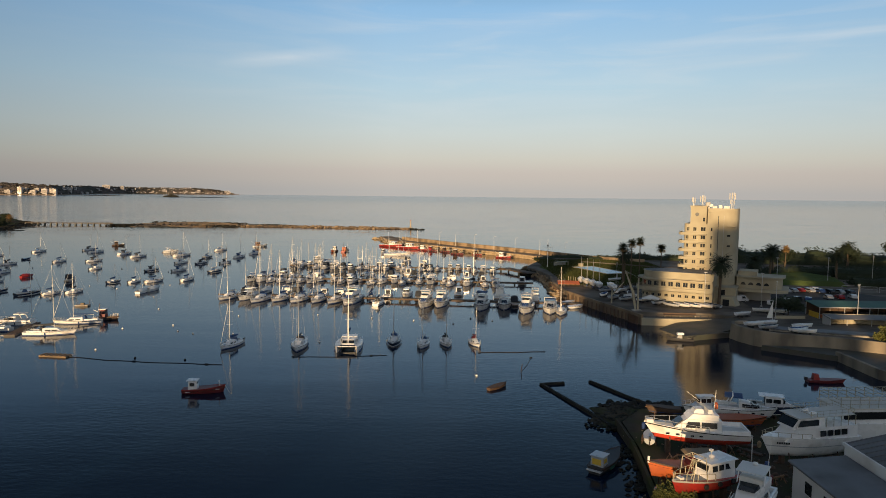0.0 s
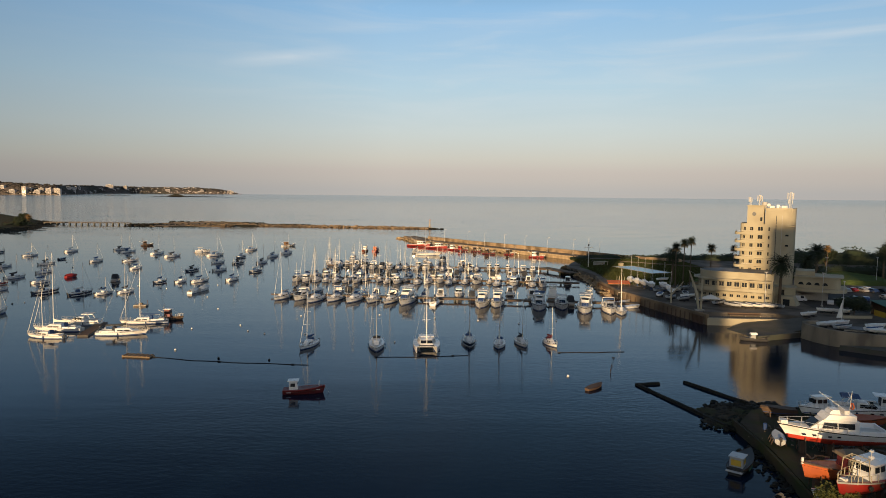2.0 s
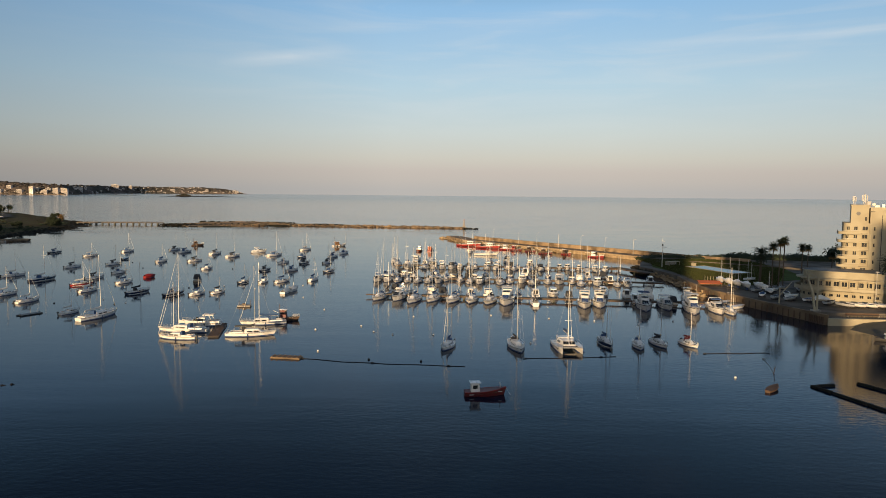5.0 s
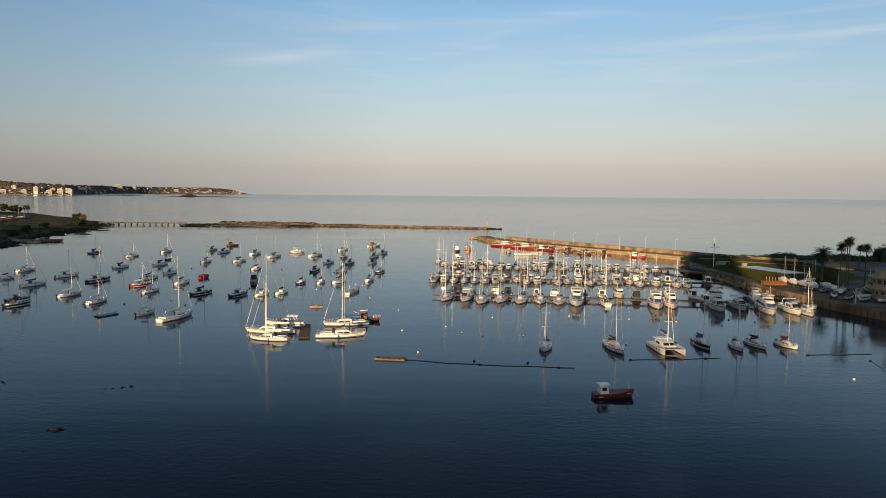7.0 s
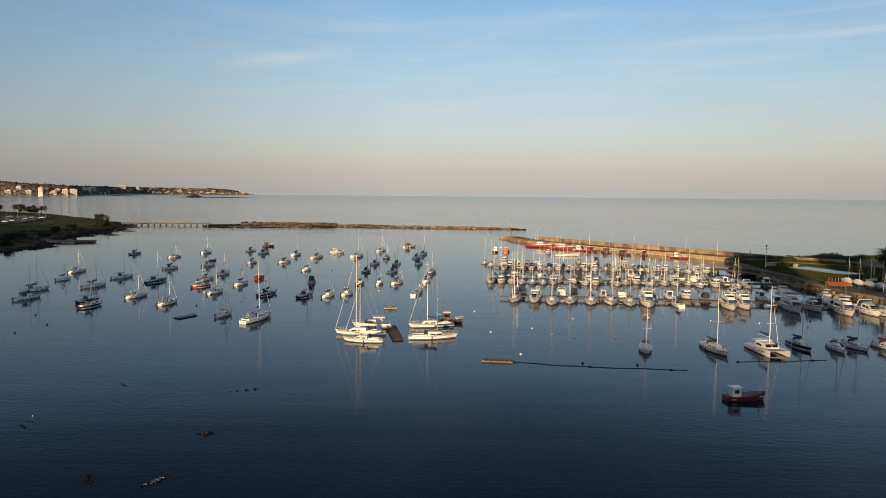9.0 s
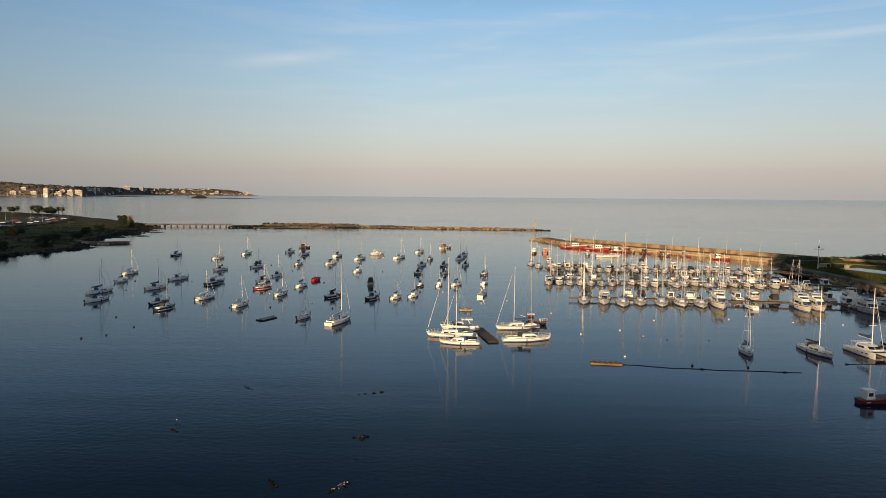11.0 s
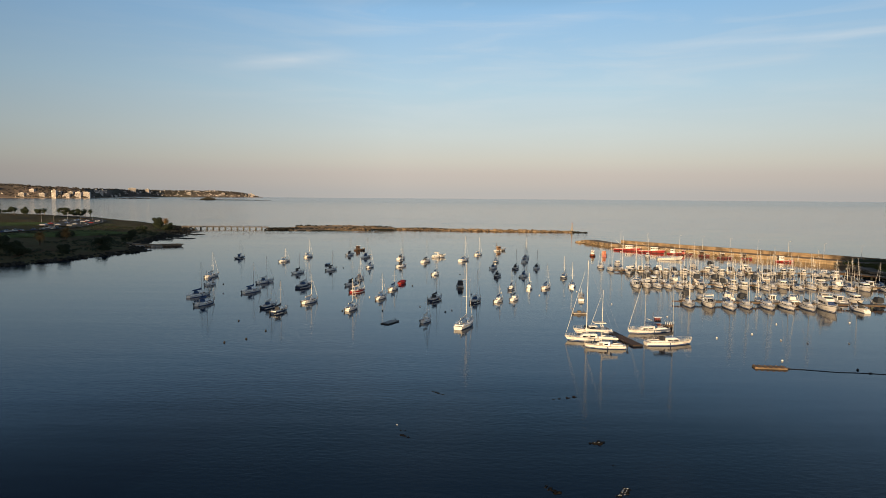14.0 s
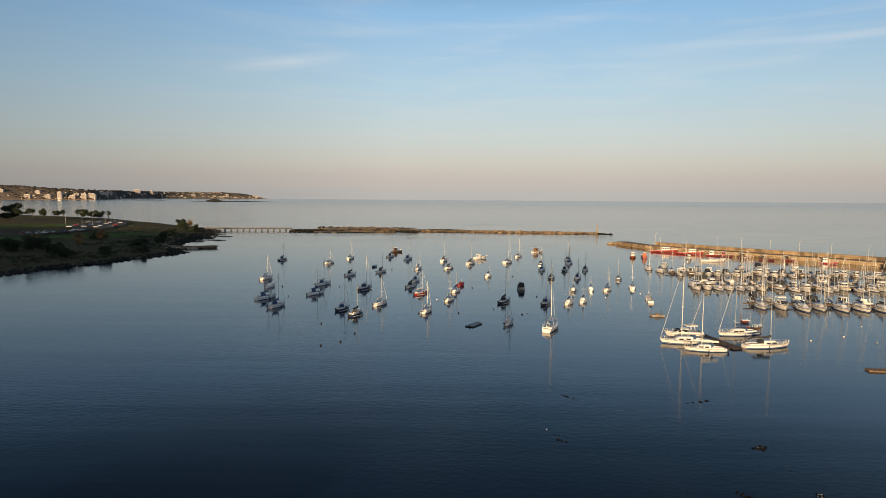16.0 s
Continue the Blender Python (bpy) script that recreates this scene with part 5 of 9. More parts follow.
rng = random.Random(33)
FAR_CARS = {}
paints = ["car_white", "car_silver", "car_dark", "car_dark", "car_red", "car_blue", "car_silver"]
park("car_white", 90.5, 209, GROUND_Z, 10, True)
for k, (x, y, a) in enumerate(((97.5, 203.5, 60), (101, 206.5, 60), (104.5, 208, 60), (110, 212, 15), (113, 211, 60), (122, 216, 80), (126, 216.5, 80), (131, 218, 80))):
    park(paints[(k * 3) % 7], x, y, GROUND_Z + 0.03, a)
for k in range(9):
    park(paints[(k * 5 + 2) % 7], 103 + k * 3.0, 226 + k * 1.0, GROUND_Z + 0.03, 105)
for k in range(5):
    park(paints[(k * 4 + 1) % 7], 124 + k * 2.9, 231 - k * 0.8, GROUND_Z + 0.03, 100)
for k in range(64):
    f = rng.uniform(0.05, 0.95)
    if k < 22:
        x, y = -486 + 13 * f + rng.choice((-3.6, 3.6)), 450 + 118 * f
        turn = rng.choice((82, 86, 264))
    else:
        row = k % 4
        x, y = -473 - 54 * f - row * 10.5, 592 + 140 * f - row * 2.5
        turn = 22 + rng.uniform(-5, 5)
    paint = paints[k % 7] if k % 5 else "car_white"
    m = pose(x, y, on_head(x, y) + 0.7, 0, 0, turn)
    if paint in FAR_CARS:
        copy_thing(FAR_CARS[paint], m)
    else:
        FAR_CARS[paint] = far_car(paint)
        FAR_CARS[paint].matrix_basis = m

# ---- trees and lamps of the headland ----
for k, (x, y, h, sp, m) in enumerate(((-402, 372, 9, 13, "leaf_dark"), (-411, 366, 8, 12, "leaf_dark"), (-385, 364, 6, 9, "leaf_dark"), (-415, 465, 8, 11, "leaf_dark"), (-378, 446, 6, 9, "leaf_dark"),
                                      (-386, 505, 6, 9, "leaf_dark"), (-398, 545, 6, 8, "leaf_dark"), (-404, 610, 7, 9, "leaf_dark"), (-425, 640, 7, 9, "leaf_dark"), (-440, 672, 8, 10, "leaf_dark"), (-375, 470, 4, 7, "leaf_dark"), (-368, 420, 4, 7, "leaf_dark"),
                                      (-352, 395, 3.5, 6, "leaf_dark"), (-362, 372, 4, 7, "leaf_dark"), (-372, 348, 4.5, 8, "leaf_dark"), (-430, 372, 7, 11, "leaf_dark"))):
    tree(x, y, on_head(x, y) - 0.2, h, sp, 200 + k, m, "scrubby headland tree with an uneven crown", 0.5, 2.2, 0.15)
for k, (x, y, h, sp) in enumerate(((-655, 690, 24, 20), (-672, 712, 27, 22), (-640, 720, 21, 16), (-690, 690, 26, 22))):
    tree(x, y, on_head(x, y) - 0.2, h, sp, 240 + k, "leaf_dark", "tall dark tree above the coast road", 0.9, 3.0, 0.25)
rng = random.Random(71)
thicket = Shape()
for k in range(2600):
    x, y = rng.uniform(-500, -345), rng.uniform(285, 660)
    z = on_head(x, y)
    patch = noise.noise(Vector((x * 0.035, y * 0.035, 2))) + (0.28 if z < 2.4 else 0.0) + (0.15 if y < 420 else 0)
    if z < 0.9 or patch < 0.12:
        continue
    r = rng.uniform(0.5, 1.5)
    leaf_cloud(thicket, (x, y, z + 0.5 * r), (1.4 * r, 1.4 * r, 0.7 * r), 14, 0.55, rng)
tagged(part("scrub_thicket", thicket, "leaf_dark"), "low dark scrub thickets over the headland", "bushes", "", "stuff")
front_palm = at_palm(palm("date", 6.0, 14, "stout date palm with brown old fronds on the headland", True), -394, 402, on_head(-394, 402))
for x, y, r in ((-414, 392, 30), (-398, 436, 80), (-425, 655, 140)):
    copy_thing(front_palm, pose(x, y, on_head(x, y), 0, 0, r))
head_palm = at_palm(palm("date", 8.0, 9, "dark date palm on the far side of the headland"), -636, 900, on_head(-636, 900))
for k, (x, y) in enumerate(((-623, 862), (-652, 878), (-679, 882), (-692, 892), (-708, 888), (-721, 885), (-770, 930), (-640, 880), (-612, 868), (-630, 872), (-735, 900), (-662, 885))):
    if k % 3 == 2:
        copy_thing(head_palm, pose(x, y, on_head(x, y), 0, 0, k * 50))
    else:
        tree(x, y, on_head(x, y) - 0.2, 8 + 3 * (k % 3), 11, 260 + k, "leaf_dark", "round dark tree along the far coast road", 0.8, 1.5, 0.3)
road_lamp = lamp_post(-512, 640, on_head(-512, 640), 11, "tall grey street lamp beside the coast road")
tagged(road_lamp, group="street lamps of the headland")
for x, y in ((-546, 655), (-489, 620), (-478, 560), (-520, 500), (-580, 488), (-505, 690), (-536, 730)):
    copy_thing(road_lamp, pose(x, y, on_head(x, y)))

# ---- pool, hut, masts and small craft of the club ----
pool = thing("swimming_pool", "long open-air swimming pool with pale blue water and white rim", "pool", at=pose(65.2, 289.8, GROUND_Z + 0.25, 0, 0, -69))
part("rim", Shape().box(-13.7, 13.7, -5.4, -4.8, 0, 0.2).box(-13.7, 13.7, 4.8, 5.4, 0, 0.2).box(-13.7, -13.1, -4.8, 4.8, 0, 0.2).box(13.1, 13.7, -4.8, 4.8, 0, 0.2), "render_white", pool)
part("pool_water", Shape().box(-13.1, 13.1, -4.8, 4.8, 0.02, 0.12), "pool_tile", pool)
part("diving_stand", Shape().box(-15.3, -14.3, -1, 1, 0.0, 1.4).box(-15.3, -12.8, -0.3, 0.3, 1.4, 1.55), "render_white", pool)
pool_shelter = thing("pool_shelter", "low white pool shelter beside the lawn", "shelter", at=pose(51.5, 306.5, GROUND_Z + 0.2, 0, 0, 30))
part("roof", Shape().box(-3.4, 3.4, -1.2, 1.2, 1.6, 1.8), "render_white", pool_shelter)
part("back_wall", Shape().box(-3.4, 3.4, 0.9, 1.1, 0, 1.6), "render_grey", pool_shelter)
for x in (-3.2, 0, 3.2):
    part("post", Shape().box(x - 0.1, x + 0.1, -1.1, -0.9, 0, 1.6), "render_white", pool_shelter)
bund = setting("wall_terrace", strip([(64, 322), (82, 310), (100, 297), (108, 282)], 0.25, GROUND_Z - 0.2, GROUND_Z + 0.8, 0.05), "paving", "low terrace wall behind the pool")

hut = thing("quay_hut", "open quayside hut with orange roof over timber posts", "hut", at=pose(43.0, 241.2, 1.35, 0, 0, -6) @ Matrix.Scale(0.74, 4))
part("roof", Shape().face_set([(-5.2, -2.6, 3.0), (5.2, -2.6, 3.0), (5.2, 2.6, 3.9), (-5.2, 2.6, 3.9), (-5.2, -2.6, 3.15), (5.2, -2.6, 3.15), (5.2, 2.6, 4.05), (-5.2, 2.6, 4.05)], [(0, 1, 2, 3), (4, 5, 6, 7), (0, 1, 5, 4), (1, 2, 6, 5), (2, 3, 7, 6), (3, 0, 4, 7)]), "roof_orange", hut)
for x in (-4.8, -2.4, 0, 2.4, 4.8):
    part("post", Shape().box(x - 0.1, x + 0.1, -2.4, -2.2, -2.6, 3.05), "dark_wood", hut)
part("back_wall", Shape().box(-5, 5, 2.2, 2.4, 0, 3.8), "dark_wood", hut)
part("counter", Shape().box(-4.5, 4.5, -1.6, -1.0, 0, 1.0), "teak", hut)
pale = None
for k in range(6):
    m = pose(44.6 + k * 0.75, 250 - k * 0.7, GROUND_Z)
    if pale is None:
        pale = tagged(part("fence_post", Shape().tube((0, 0, -0.2), (0, 0, 2.4), 0.08, 6), "render_white", at=m), "white round post in the screen before the pool", "post", "white posts")
    else:
        copy_thing(pale, m)

flagpole = thing("signal_mast", "tall white signal mast with yard and stays on the lawn", "mast", at=pose(44, 298, GROUND_Z))
part("pole", Shape().tube((0, 0, -0.2), (0, 0, 13.0), 0.16, 6, 0.07), "white_spar", flagpole)
part("yard", Shape().tube((-2.0, 0, 9.0), (2.0, 0, 9.0), 0.07, 5), "white_spar", flagpole)
part("gaff", Shape().tube((0, 0, 8.0), (1.7, 0, 9.6), 0.05, 5).tube((1.7, 0, 9.6), (2.2, 0, 8.6), 0.05, 4), "white_spar", flagpole)
part("lantern", Shape().box(-0.25, 0.25, -0.25, 0.25, 9.6, 10.4), "steel_dark", flagpole)
pole_a = thing("lamp_pole", "slim pale floodlight pole", "street lamp", "poles of the club")
part("pole", Shape().tube((0, 0, -0.2), (0, 0, 10.0), 0.13, 6, 0.07), "galvanised", pole_a)
part("lamp_head", Shape().box(-0.5, 0.5, -0.12, 0.12, 9.9, 10.15), "galvanised", pole_a)
part("base", Shape().box(-0.25, 0.25, -0.25, 0.25, -0.2, 0.4), "concrete", pole_a)
pole_a.matrix_basis = pose(76.5, 201, GROUND_Z)
for x, y in ((93, 200), (107, 176), (142, 252), (165, 262), (122, 250), (88, 181), (172, 240), (150, 214)):
    copy_thing(pole_a, pose(x, y, GROUND_Z, 0, 0, x * 7))

def beach_dinghy(label, hullmat="gelcoat", mast=6.5, cover=None):
    t = thing("sailing_dinghy", label, "dinghy", "dinghies ashore")
    hk = dict(stern=0.8, full=2.2, rake=0.05, flare=0.8)
    part("hull", hull_mesh(5.2, 2.0, 0.5, 0.7, 0.35, **hk), hullmat, t, smooth=40)
    part("deck", deck_mesh(5.2, 2.0, 0.5, 0.7, stern=0.8, full=2.2, rake=0.05, drop=0.02), cover or "deck_cream", t)
    part("trolley", Shape().box(-1.2, -1.0, -0.9, 0.9, -0.75, -0.3).box(1.0, 1.2, -0.6, 0.6, -0.75, -0.3).box(-1.4, 2.6, -0.06, 0.06, -0.75, -0.62), "steel_dark", t)
    for s in (1, -1):
        part("trolley_wheel", Shape().tube((-1.1, s * 0.9, -0.5), (-1.1, s * 1.05, -0.5), 0.27, 8), "rubber", t)
    if mast:
        m = part("mast", Shape().tube((0.6, 0, 0.4), (0.6, 0, mast), 0.05, 5), "white_spar", t)
        part("shroud", Shape().tube((0.6, 0, mast * 0.9), (0.1, 0.9, 0.5), 0.02, 3).tube((0.6, 0, mast * 0.9), (0.1, -0.9, 0.5), 0.02, 3).tube((0.6, 0, mast * 0.9), (2.5, 0, 0.7), 0.02, 3), "wire", m)
    return t




# ---- boats ----
def hull_half(s, B, stern=0.75, full=2.2):
    """Half beam along the length, s from 0 at the stern to 1 at the bow."""
    bow = max(0.0, 1 - max(0, (s - 0.42) / 0.58) ** full)
    aft = stern + (1 - stern) * min(1, s / 0.42) ** 0.7
    return max(0.012, B / 2 * bow * (aft if s < 0.42 else 1))


def hull_shape(L, B, f0, f1, draft=0.5, stern=0.75, full=2.2, rake=0.06, flare=0.96, low=None, high=None, out=0.0, sheer=2.0, n=14):
    """Outer skin of a boat, stern at -x. low and high cut a band between two heights (fractions of the freeboard)."""
    rings = []
    for k in range(n + 1):
        s = k / n
        b = hull_half(s, B, stern, full) + out
        top = f0 + (f1 - f0) * s ** sheer
        d = draft * (1 - 0.75 * s ** 3) * (0.55 + 0.45 * min(1, s / 0.3))
        bf = flare - 0.1 * max(0, s - 0.5)
        prof = [(0.0, -d), (0.55 * bf, -0.7 * d), (0.86 * bf, -0.12 * d), (0.96 * bf + 0.02, 0.22 * top), (0.5 * (bf + 1), 0.6 * top), (1.0, top)]
        if low is not None:
            prof = [(0.95 * bf + 0.025 + (1 - 0.95 * bf - 0.025) * z, z * top) for z in (low, high)]
        ring = []
        for side in (1, -1):
            pts = [(b * w, z) for w, z in prof]
            seq = pts if side == 1 else pts[::-1]
            for w, z in seq:
                lean = rake * L * max(0, (z + 0.2) / (top + 0.2)) * s ** 6
                ring.append((-L / 2 + s * L * (1 - rake) + lean, side * w, z))
        rings.append(ring)
    return rings


def hull_mesh(*a, **k):
    rings = hull_shape(*a, **k)
    n = len(rings[0])
    s = Shape().loft(rings, False, False)
    return s.face_set(rings[0], [tuple(range(n))])


def band_mesh(*a, **k):
    """Two narrow side stripes that stand a little proud of the skin."""
    rings = hull_shape(*a, **k)
    s = Shape()
    for i in ((0, 1), (2, 3)):
        s.loft([[r[i[0]], r[i[1]]] for r in rings], False, False)
    return s


def deck_mesh(L, B, f0, f1, stern=0.75, full=2.2, rake=0.06, drop=0.06, sheer=2.0, n=14, s0=0.0, s1=1.0, inner=0.97):
    rows = []
    for k in range(n + 1):
        s = s0 + (s1 - s0) * k / n
        b = hull_half(s, B, stern, full) * inner
        z = f0 + (f1 - f0) * s ** sheer - drop
        x = -L / 2 + s * L * (1 - rake) + rake * L * s ** 6
        rows.append([(x, -b, z), (x, 0, z + 0.04 * B), (x, b, z)])
    return Shape().loft(rows, False, False)


def pane_on(x0, x1, w, z0, z1, side, lean=0.0, front=0.0):
    """One window pane as a thin slab on a cabin side; front slants its forward edge."""
    y = side * w
    t = side * 0.025
    vs = [(x0, y, z0), (x1 + front, y, z0), (x1, y - side * lean, z1), (x0, y - side * lean, z1)]
    return Shape().face_set(vs + [(a, b + t, c) for a, b, c in vs], [(0, 1, 2, 3), (4, 5, 6, 7), (0, 1, 5, 4), (1, 2, 6, 5), (2, 3, 7, 6), (3, 0, 4, 7)])


def pipe(way, r, n=4):
    """One connected square-section pipe through a list of points."""
    rings = []
    for i, p in enumerate(way):
        d = (Vector(way[min(i + 1, len(way) - 1)]) - Vector(way[max(i - 1, 0)])).normalized()
        a = d.cross(Vector((0, 0, 1)))
        a = a.normalized() if a.length > 0.1 else Vector((0, 1, 0))
        b = a.cross(d).normalized()
        rings.append([Vector(p) + (a * math.cos(t) + b * math.sin(t)) * r * 1.2 for t in [6.283 * k / n for k in range(n)]])
    return Shape().loft(rings)


TEMPLATES = {}
COLOUR_WORDS = {"gelcoat": "white", "gelcoat_grey": "grey", "navy": "dark navy", "red_paint": "red", "maroon_paint": "dark red", "orange_paint": "orange", "dark_wood": "dark brown wooden", "teak": "brown",
                "cloth_blue": "blue", "cloth_dark": "dark", "cloth_white": "white", "cloth_maroon": "maroon"}
wob = random.Random(19)


def place(key, build, x, y, heading, z=0.0, roll=None):
    """Puts a boat, bow along its heading (degrees clockwise from ahead); alike boats share their meshes."""
    m = pose(x, y, z, wob.uniform(-1.2, 1.2) if roll is None else roll, 0, 90 - heading)
    if key not in TEMPLATES:
        TEMPLATES[key] = build()
        TEMPLATES[key].matrix_basis = m
        return TEMPLATES[key]
    c = copy_thing(TEMPLATES[key], m)
    c.matrix_basis = m
    return c


def rail_mesh(L, B, f0, f1, s0, s1, stern, full, rake, h=0.6, sheer=2.0, r=0.022):
    """A stainless rail following the deck edge round the bow."""
    pts = []
    for k in range(9):
        s = s0 + (s1 - s0) * k / 8
        pts.append((-L / 2 + s * L * (1 - rake) + rake * L * s ** 6, hull_half(s, B, stern, full) * 0.95, f0 + (f1 - f0) * s ** sheer))
    line = pts + [(x, -y, z) for x, y, z in pts[::-1]]
    # one bent pipe: along the top with a loop down to the deck at each stanchion
    way = []
    for k, (x, y, z) in enumerate(line):
        way.append((x, y, z + h))
        if k % 2 == 0:
            way += [(x + 0.01, y, z - 0.05), (x + 0.05, y, z - 0.05), (x + 0.06, y, z + h)]
    return pipe(way, r)


def build_sailboat(L, hull, cover, mast, furled):
    B, f0, f1 = 0.225 * L + 0.95, 0.05 * L + 0.20, 0.07 * L + 0.26
    label = f"{COLOUR_WORDS[hull]} sailing yacht with {COLOUR_WORDS[cover]} sail cover on calm water"
    t = thing("sailing_yacht", label, "sailboat", "boats in the harbour")
    hk = dict(stern=0.56, full=2.5, rake=0.07)
    skin = part("hull", hull_mesh(L, B, f0, f1, 0.45, **hk), hull, t, smooth=40)
    part("boot_stripe", band_mesh(L, B, f0, f1, 0.45, low=0.03, high=0.24, out=0.018, **hk), "antifoul_blue" if hull == "gelcoat" else "gelcoat", skin)
    part("rubbing_strake", band_mesh(L, B, f0, f1, 0.45, low=0.86, high=0.94, out=0.03, **hk), "teak" if int(L) % 2 else "navy", skin)
    part("deck", deck_mesh(L, B, f0, f1, stern=0.56, full=2.5, rake=0.07), "deck_cream", t)
    cab = part("coachroof", house_mesh(-0.12 * L, 0.24 * L, 0.62 * B, 0.34 * B, f0 + 0.0, f0 + 0.62 + 0.02 * L, 0.05, 1.4, 0.86), "gelcoat", t)
    for side in (1, -1):
        for x in (-0.07, 0.06):
            part("cabin_window", pane_on(x * L, (x + 0.10) * L, (0.31 - 0.38 * max(0, x + 0.06)) * B + 0.02, f0 + 0.2, f0 + 0.46, side, 0.03), "tinted_glass", cab)
    part("hatch", Shape().box(0.27 * L, 0.33 * L, -0.25, 0.25, f0 + 0.10, f0 + 0.26), "tinted_glass", t)
    s = Shape()
    s.box(-0.40 * L, -0.14 * L, -0.30 * B, -0.24 * B, f0 - 0.05, f0 + 0.34).box(-0.40 * L, -0.14 * L, 0.24 * B, 0.30 * B, f0 - 0.05, f0 + 0.34).box(-0.42 * L, -0.40 * L, -0.30 * B, 0.30 * B, f0 - 0.05, f0 + 0.3)
    part("cockpit_coaming", s, "gelcoat", t)
    part("cockpit_sole", Shape().box(-0.40 * L, -0.14 * L, -0.24 * B, 0.24 * B, f0 - 0.05, f0 + 0.045), "dark_wood", t)
    mx, mz = 0.08 * L, f0 + 0.62 + 0.02 * L
    H = mast * L + f0
    spar = "alloy" if cover != "cloth_white" else "white_spar"
    pole = part("mast", Shape().tube((mx, 0, f0), (mx - 0.01 * L, 0, H), 0.062 + 0.003 * L, 7, 0.045), spar, t, smooth=50)
    for z in (0.45, 0.72):
        part("spreader", Shape().tube((mx, -0.3 * B, z * H), (mx, 0.3 * B, z * H), 0.02, 4), spar, pole)
    part("masthead_vane", Shape().tube((mx, 0, H), (mx - 0.3, 0, H + 0.25), 0.02, 3).box(mx - 0.12, mx + 0.12, -0.03, 0.03, H, H + 0.08), "steel_dark", pole)
    bx = -0.33 * L
    boom = part("boom", Shape().tube((mx, 0, mz + 0.55), (bx, 0, mz + 0.5), 0.07, 6), spar, t)
    rings = []
    for k in range(6):
        f = k / 5
        x = mx - 0.06 - (mx - bx - 0.2) * f
        r = 0.30 - 0.14 * f
        rings.append([(x, 0.62 * r * math.cos(a), mz + 0.72 - 0.08 * f + r * math.sin(a) * 1.15 + (0.25 if k == 0 else 0.05)) for a in [6.283 * i / 7 for i in range(7)]])
    part("sail_cover", Shape().loft(rings), cover, boom, smooth=60)
    stem = (0.49 * L, 0, f1)
    part("forestay", Shape().tube(stem, (mx, 0, H * 0.97), 0.013, 4), "wire", t)
    if furled:
        a, b = Vector(stem), Vector((mx, 0, H * 0.97))
        part("furled_genoa", Shape().tube(a + (b - a) * 0.05, a + (b - a) * 0.88, 0.055, 6, 0.022), furled, t, smooth=50)
    part("backstay", Shape().tube((-0.48 * L, 0, f0), (mx, 0, H * 0.99), 0.011, 4), "wire", t)
    for side in (1, -1):
        part("shroud", Shape().path([(mx - 0.1, side * 0.46 * B, f0), (mx, side * 0.3 * B, 0.45 * H), (mx, side * 0.27 * B, 0.72 * H), (mx, 0, 0.97 * H)], 0.011, 3), "wire", t)
    part("pulpit", rail_mesh(L, B, f0, f1, 0.80, 0.99, 0.56, 2.5, 0.07), "alloy", t)
    part("guard_rail", rail_mesh(L, B, f0, f1, 0.03, 0.80, 0.56, 2.5, 0.07, 0.55, r=0.014), "alloy", t)
    L < 9.6 and part("tiller", Shape().tube((-0.41 * L, 0, f0 + 0.35), (-0.28 * L, 0, f0 + 0.5), 0.04, 4).tube((-0.41 * L, 0, f0), (-0.41 * L, 0, f0 + 0.4), 0.05, 4), "teak", t)
    if L >= 7:
        part("sprayhood", house_mesh(-0.18 * L, -0.07 * L, 0.56 * B, 0.5 * B, f0 + 0.25, f0 + 1.15 + 0.012 * L, 0.15, 0.6, 0.8), cover if cover != "cloth_white" else "cloth_blue", t)
    if L < 9.6:
        part("outboard_motor", Shape().box(-0.5 * L - 0.55, -0.5 * L - 0.1, 0.12 * B, 0.12 * B + 0.3, 0.55, 1.0).box(-0.5 * L - 0.4, -0.5 * L - 0.22, 0.12 * B + 0.08, 0.12 * B + 0.22, -0.3, 0.55), "black_paint", t)
    else:
        part("steering_wheel", Shape().path([(-0.33 * L, 0.45 * math.cos(a), f0 + 0.75 + 0.45 * math.sin(a)) for a in [0.5236 * i for i in range(13)]], 0.025, 4), "alloy", t)
    if L > 9.0:
        for side in (1, -1):
            part("fender", Shape().ball((-0.05 * L, side * (0.5 * B + 0.12), f0 * 0.55), 0.13, 0.13, 0.34, 7, 5), "gelcoat" if hull != "gelcoat" else "cloth_blue", t, smooth=60)
    return t


def sailboat(x, y, heading, L, hull="gelcoat", cover="cloth_blue", mast=1.2, furled=None):
    if furled is None:
        furled = {"cloth_blue": "cloth_white", "cloth_dark": "", "cloth_white": "cloth_white", "cloth_maroon": ""}[cover]
    return place(("sail", L, hull, cover, mast, furled), lambda: build_sailboat(L, hull, cover, mast, furled), x, y, heading)


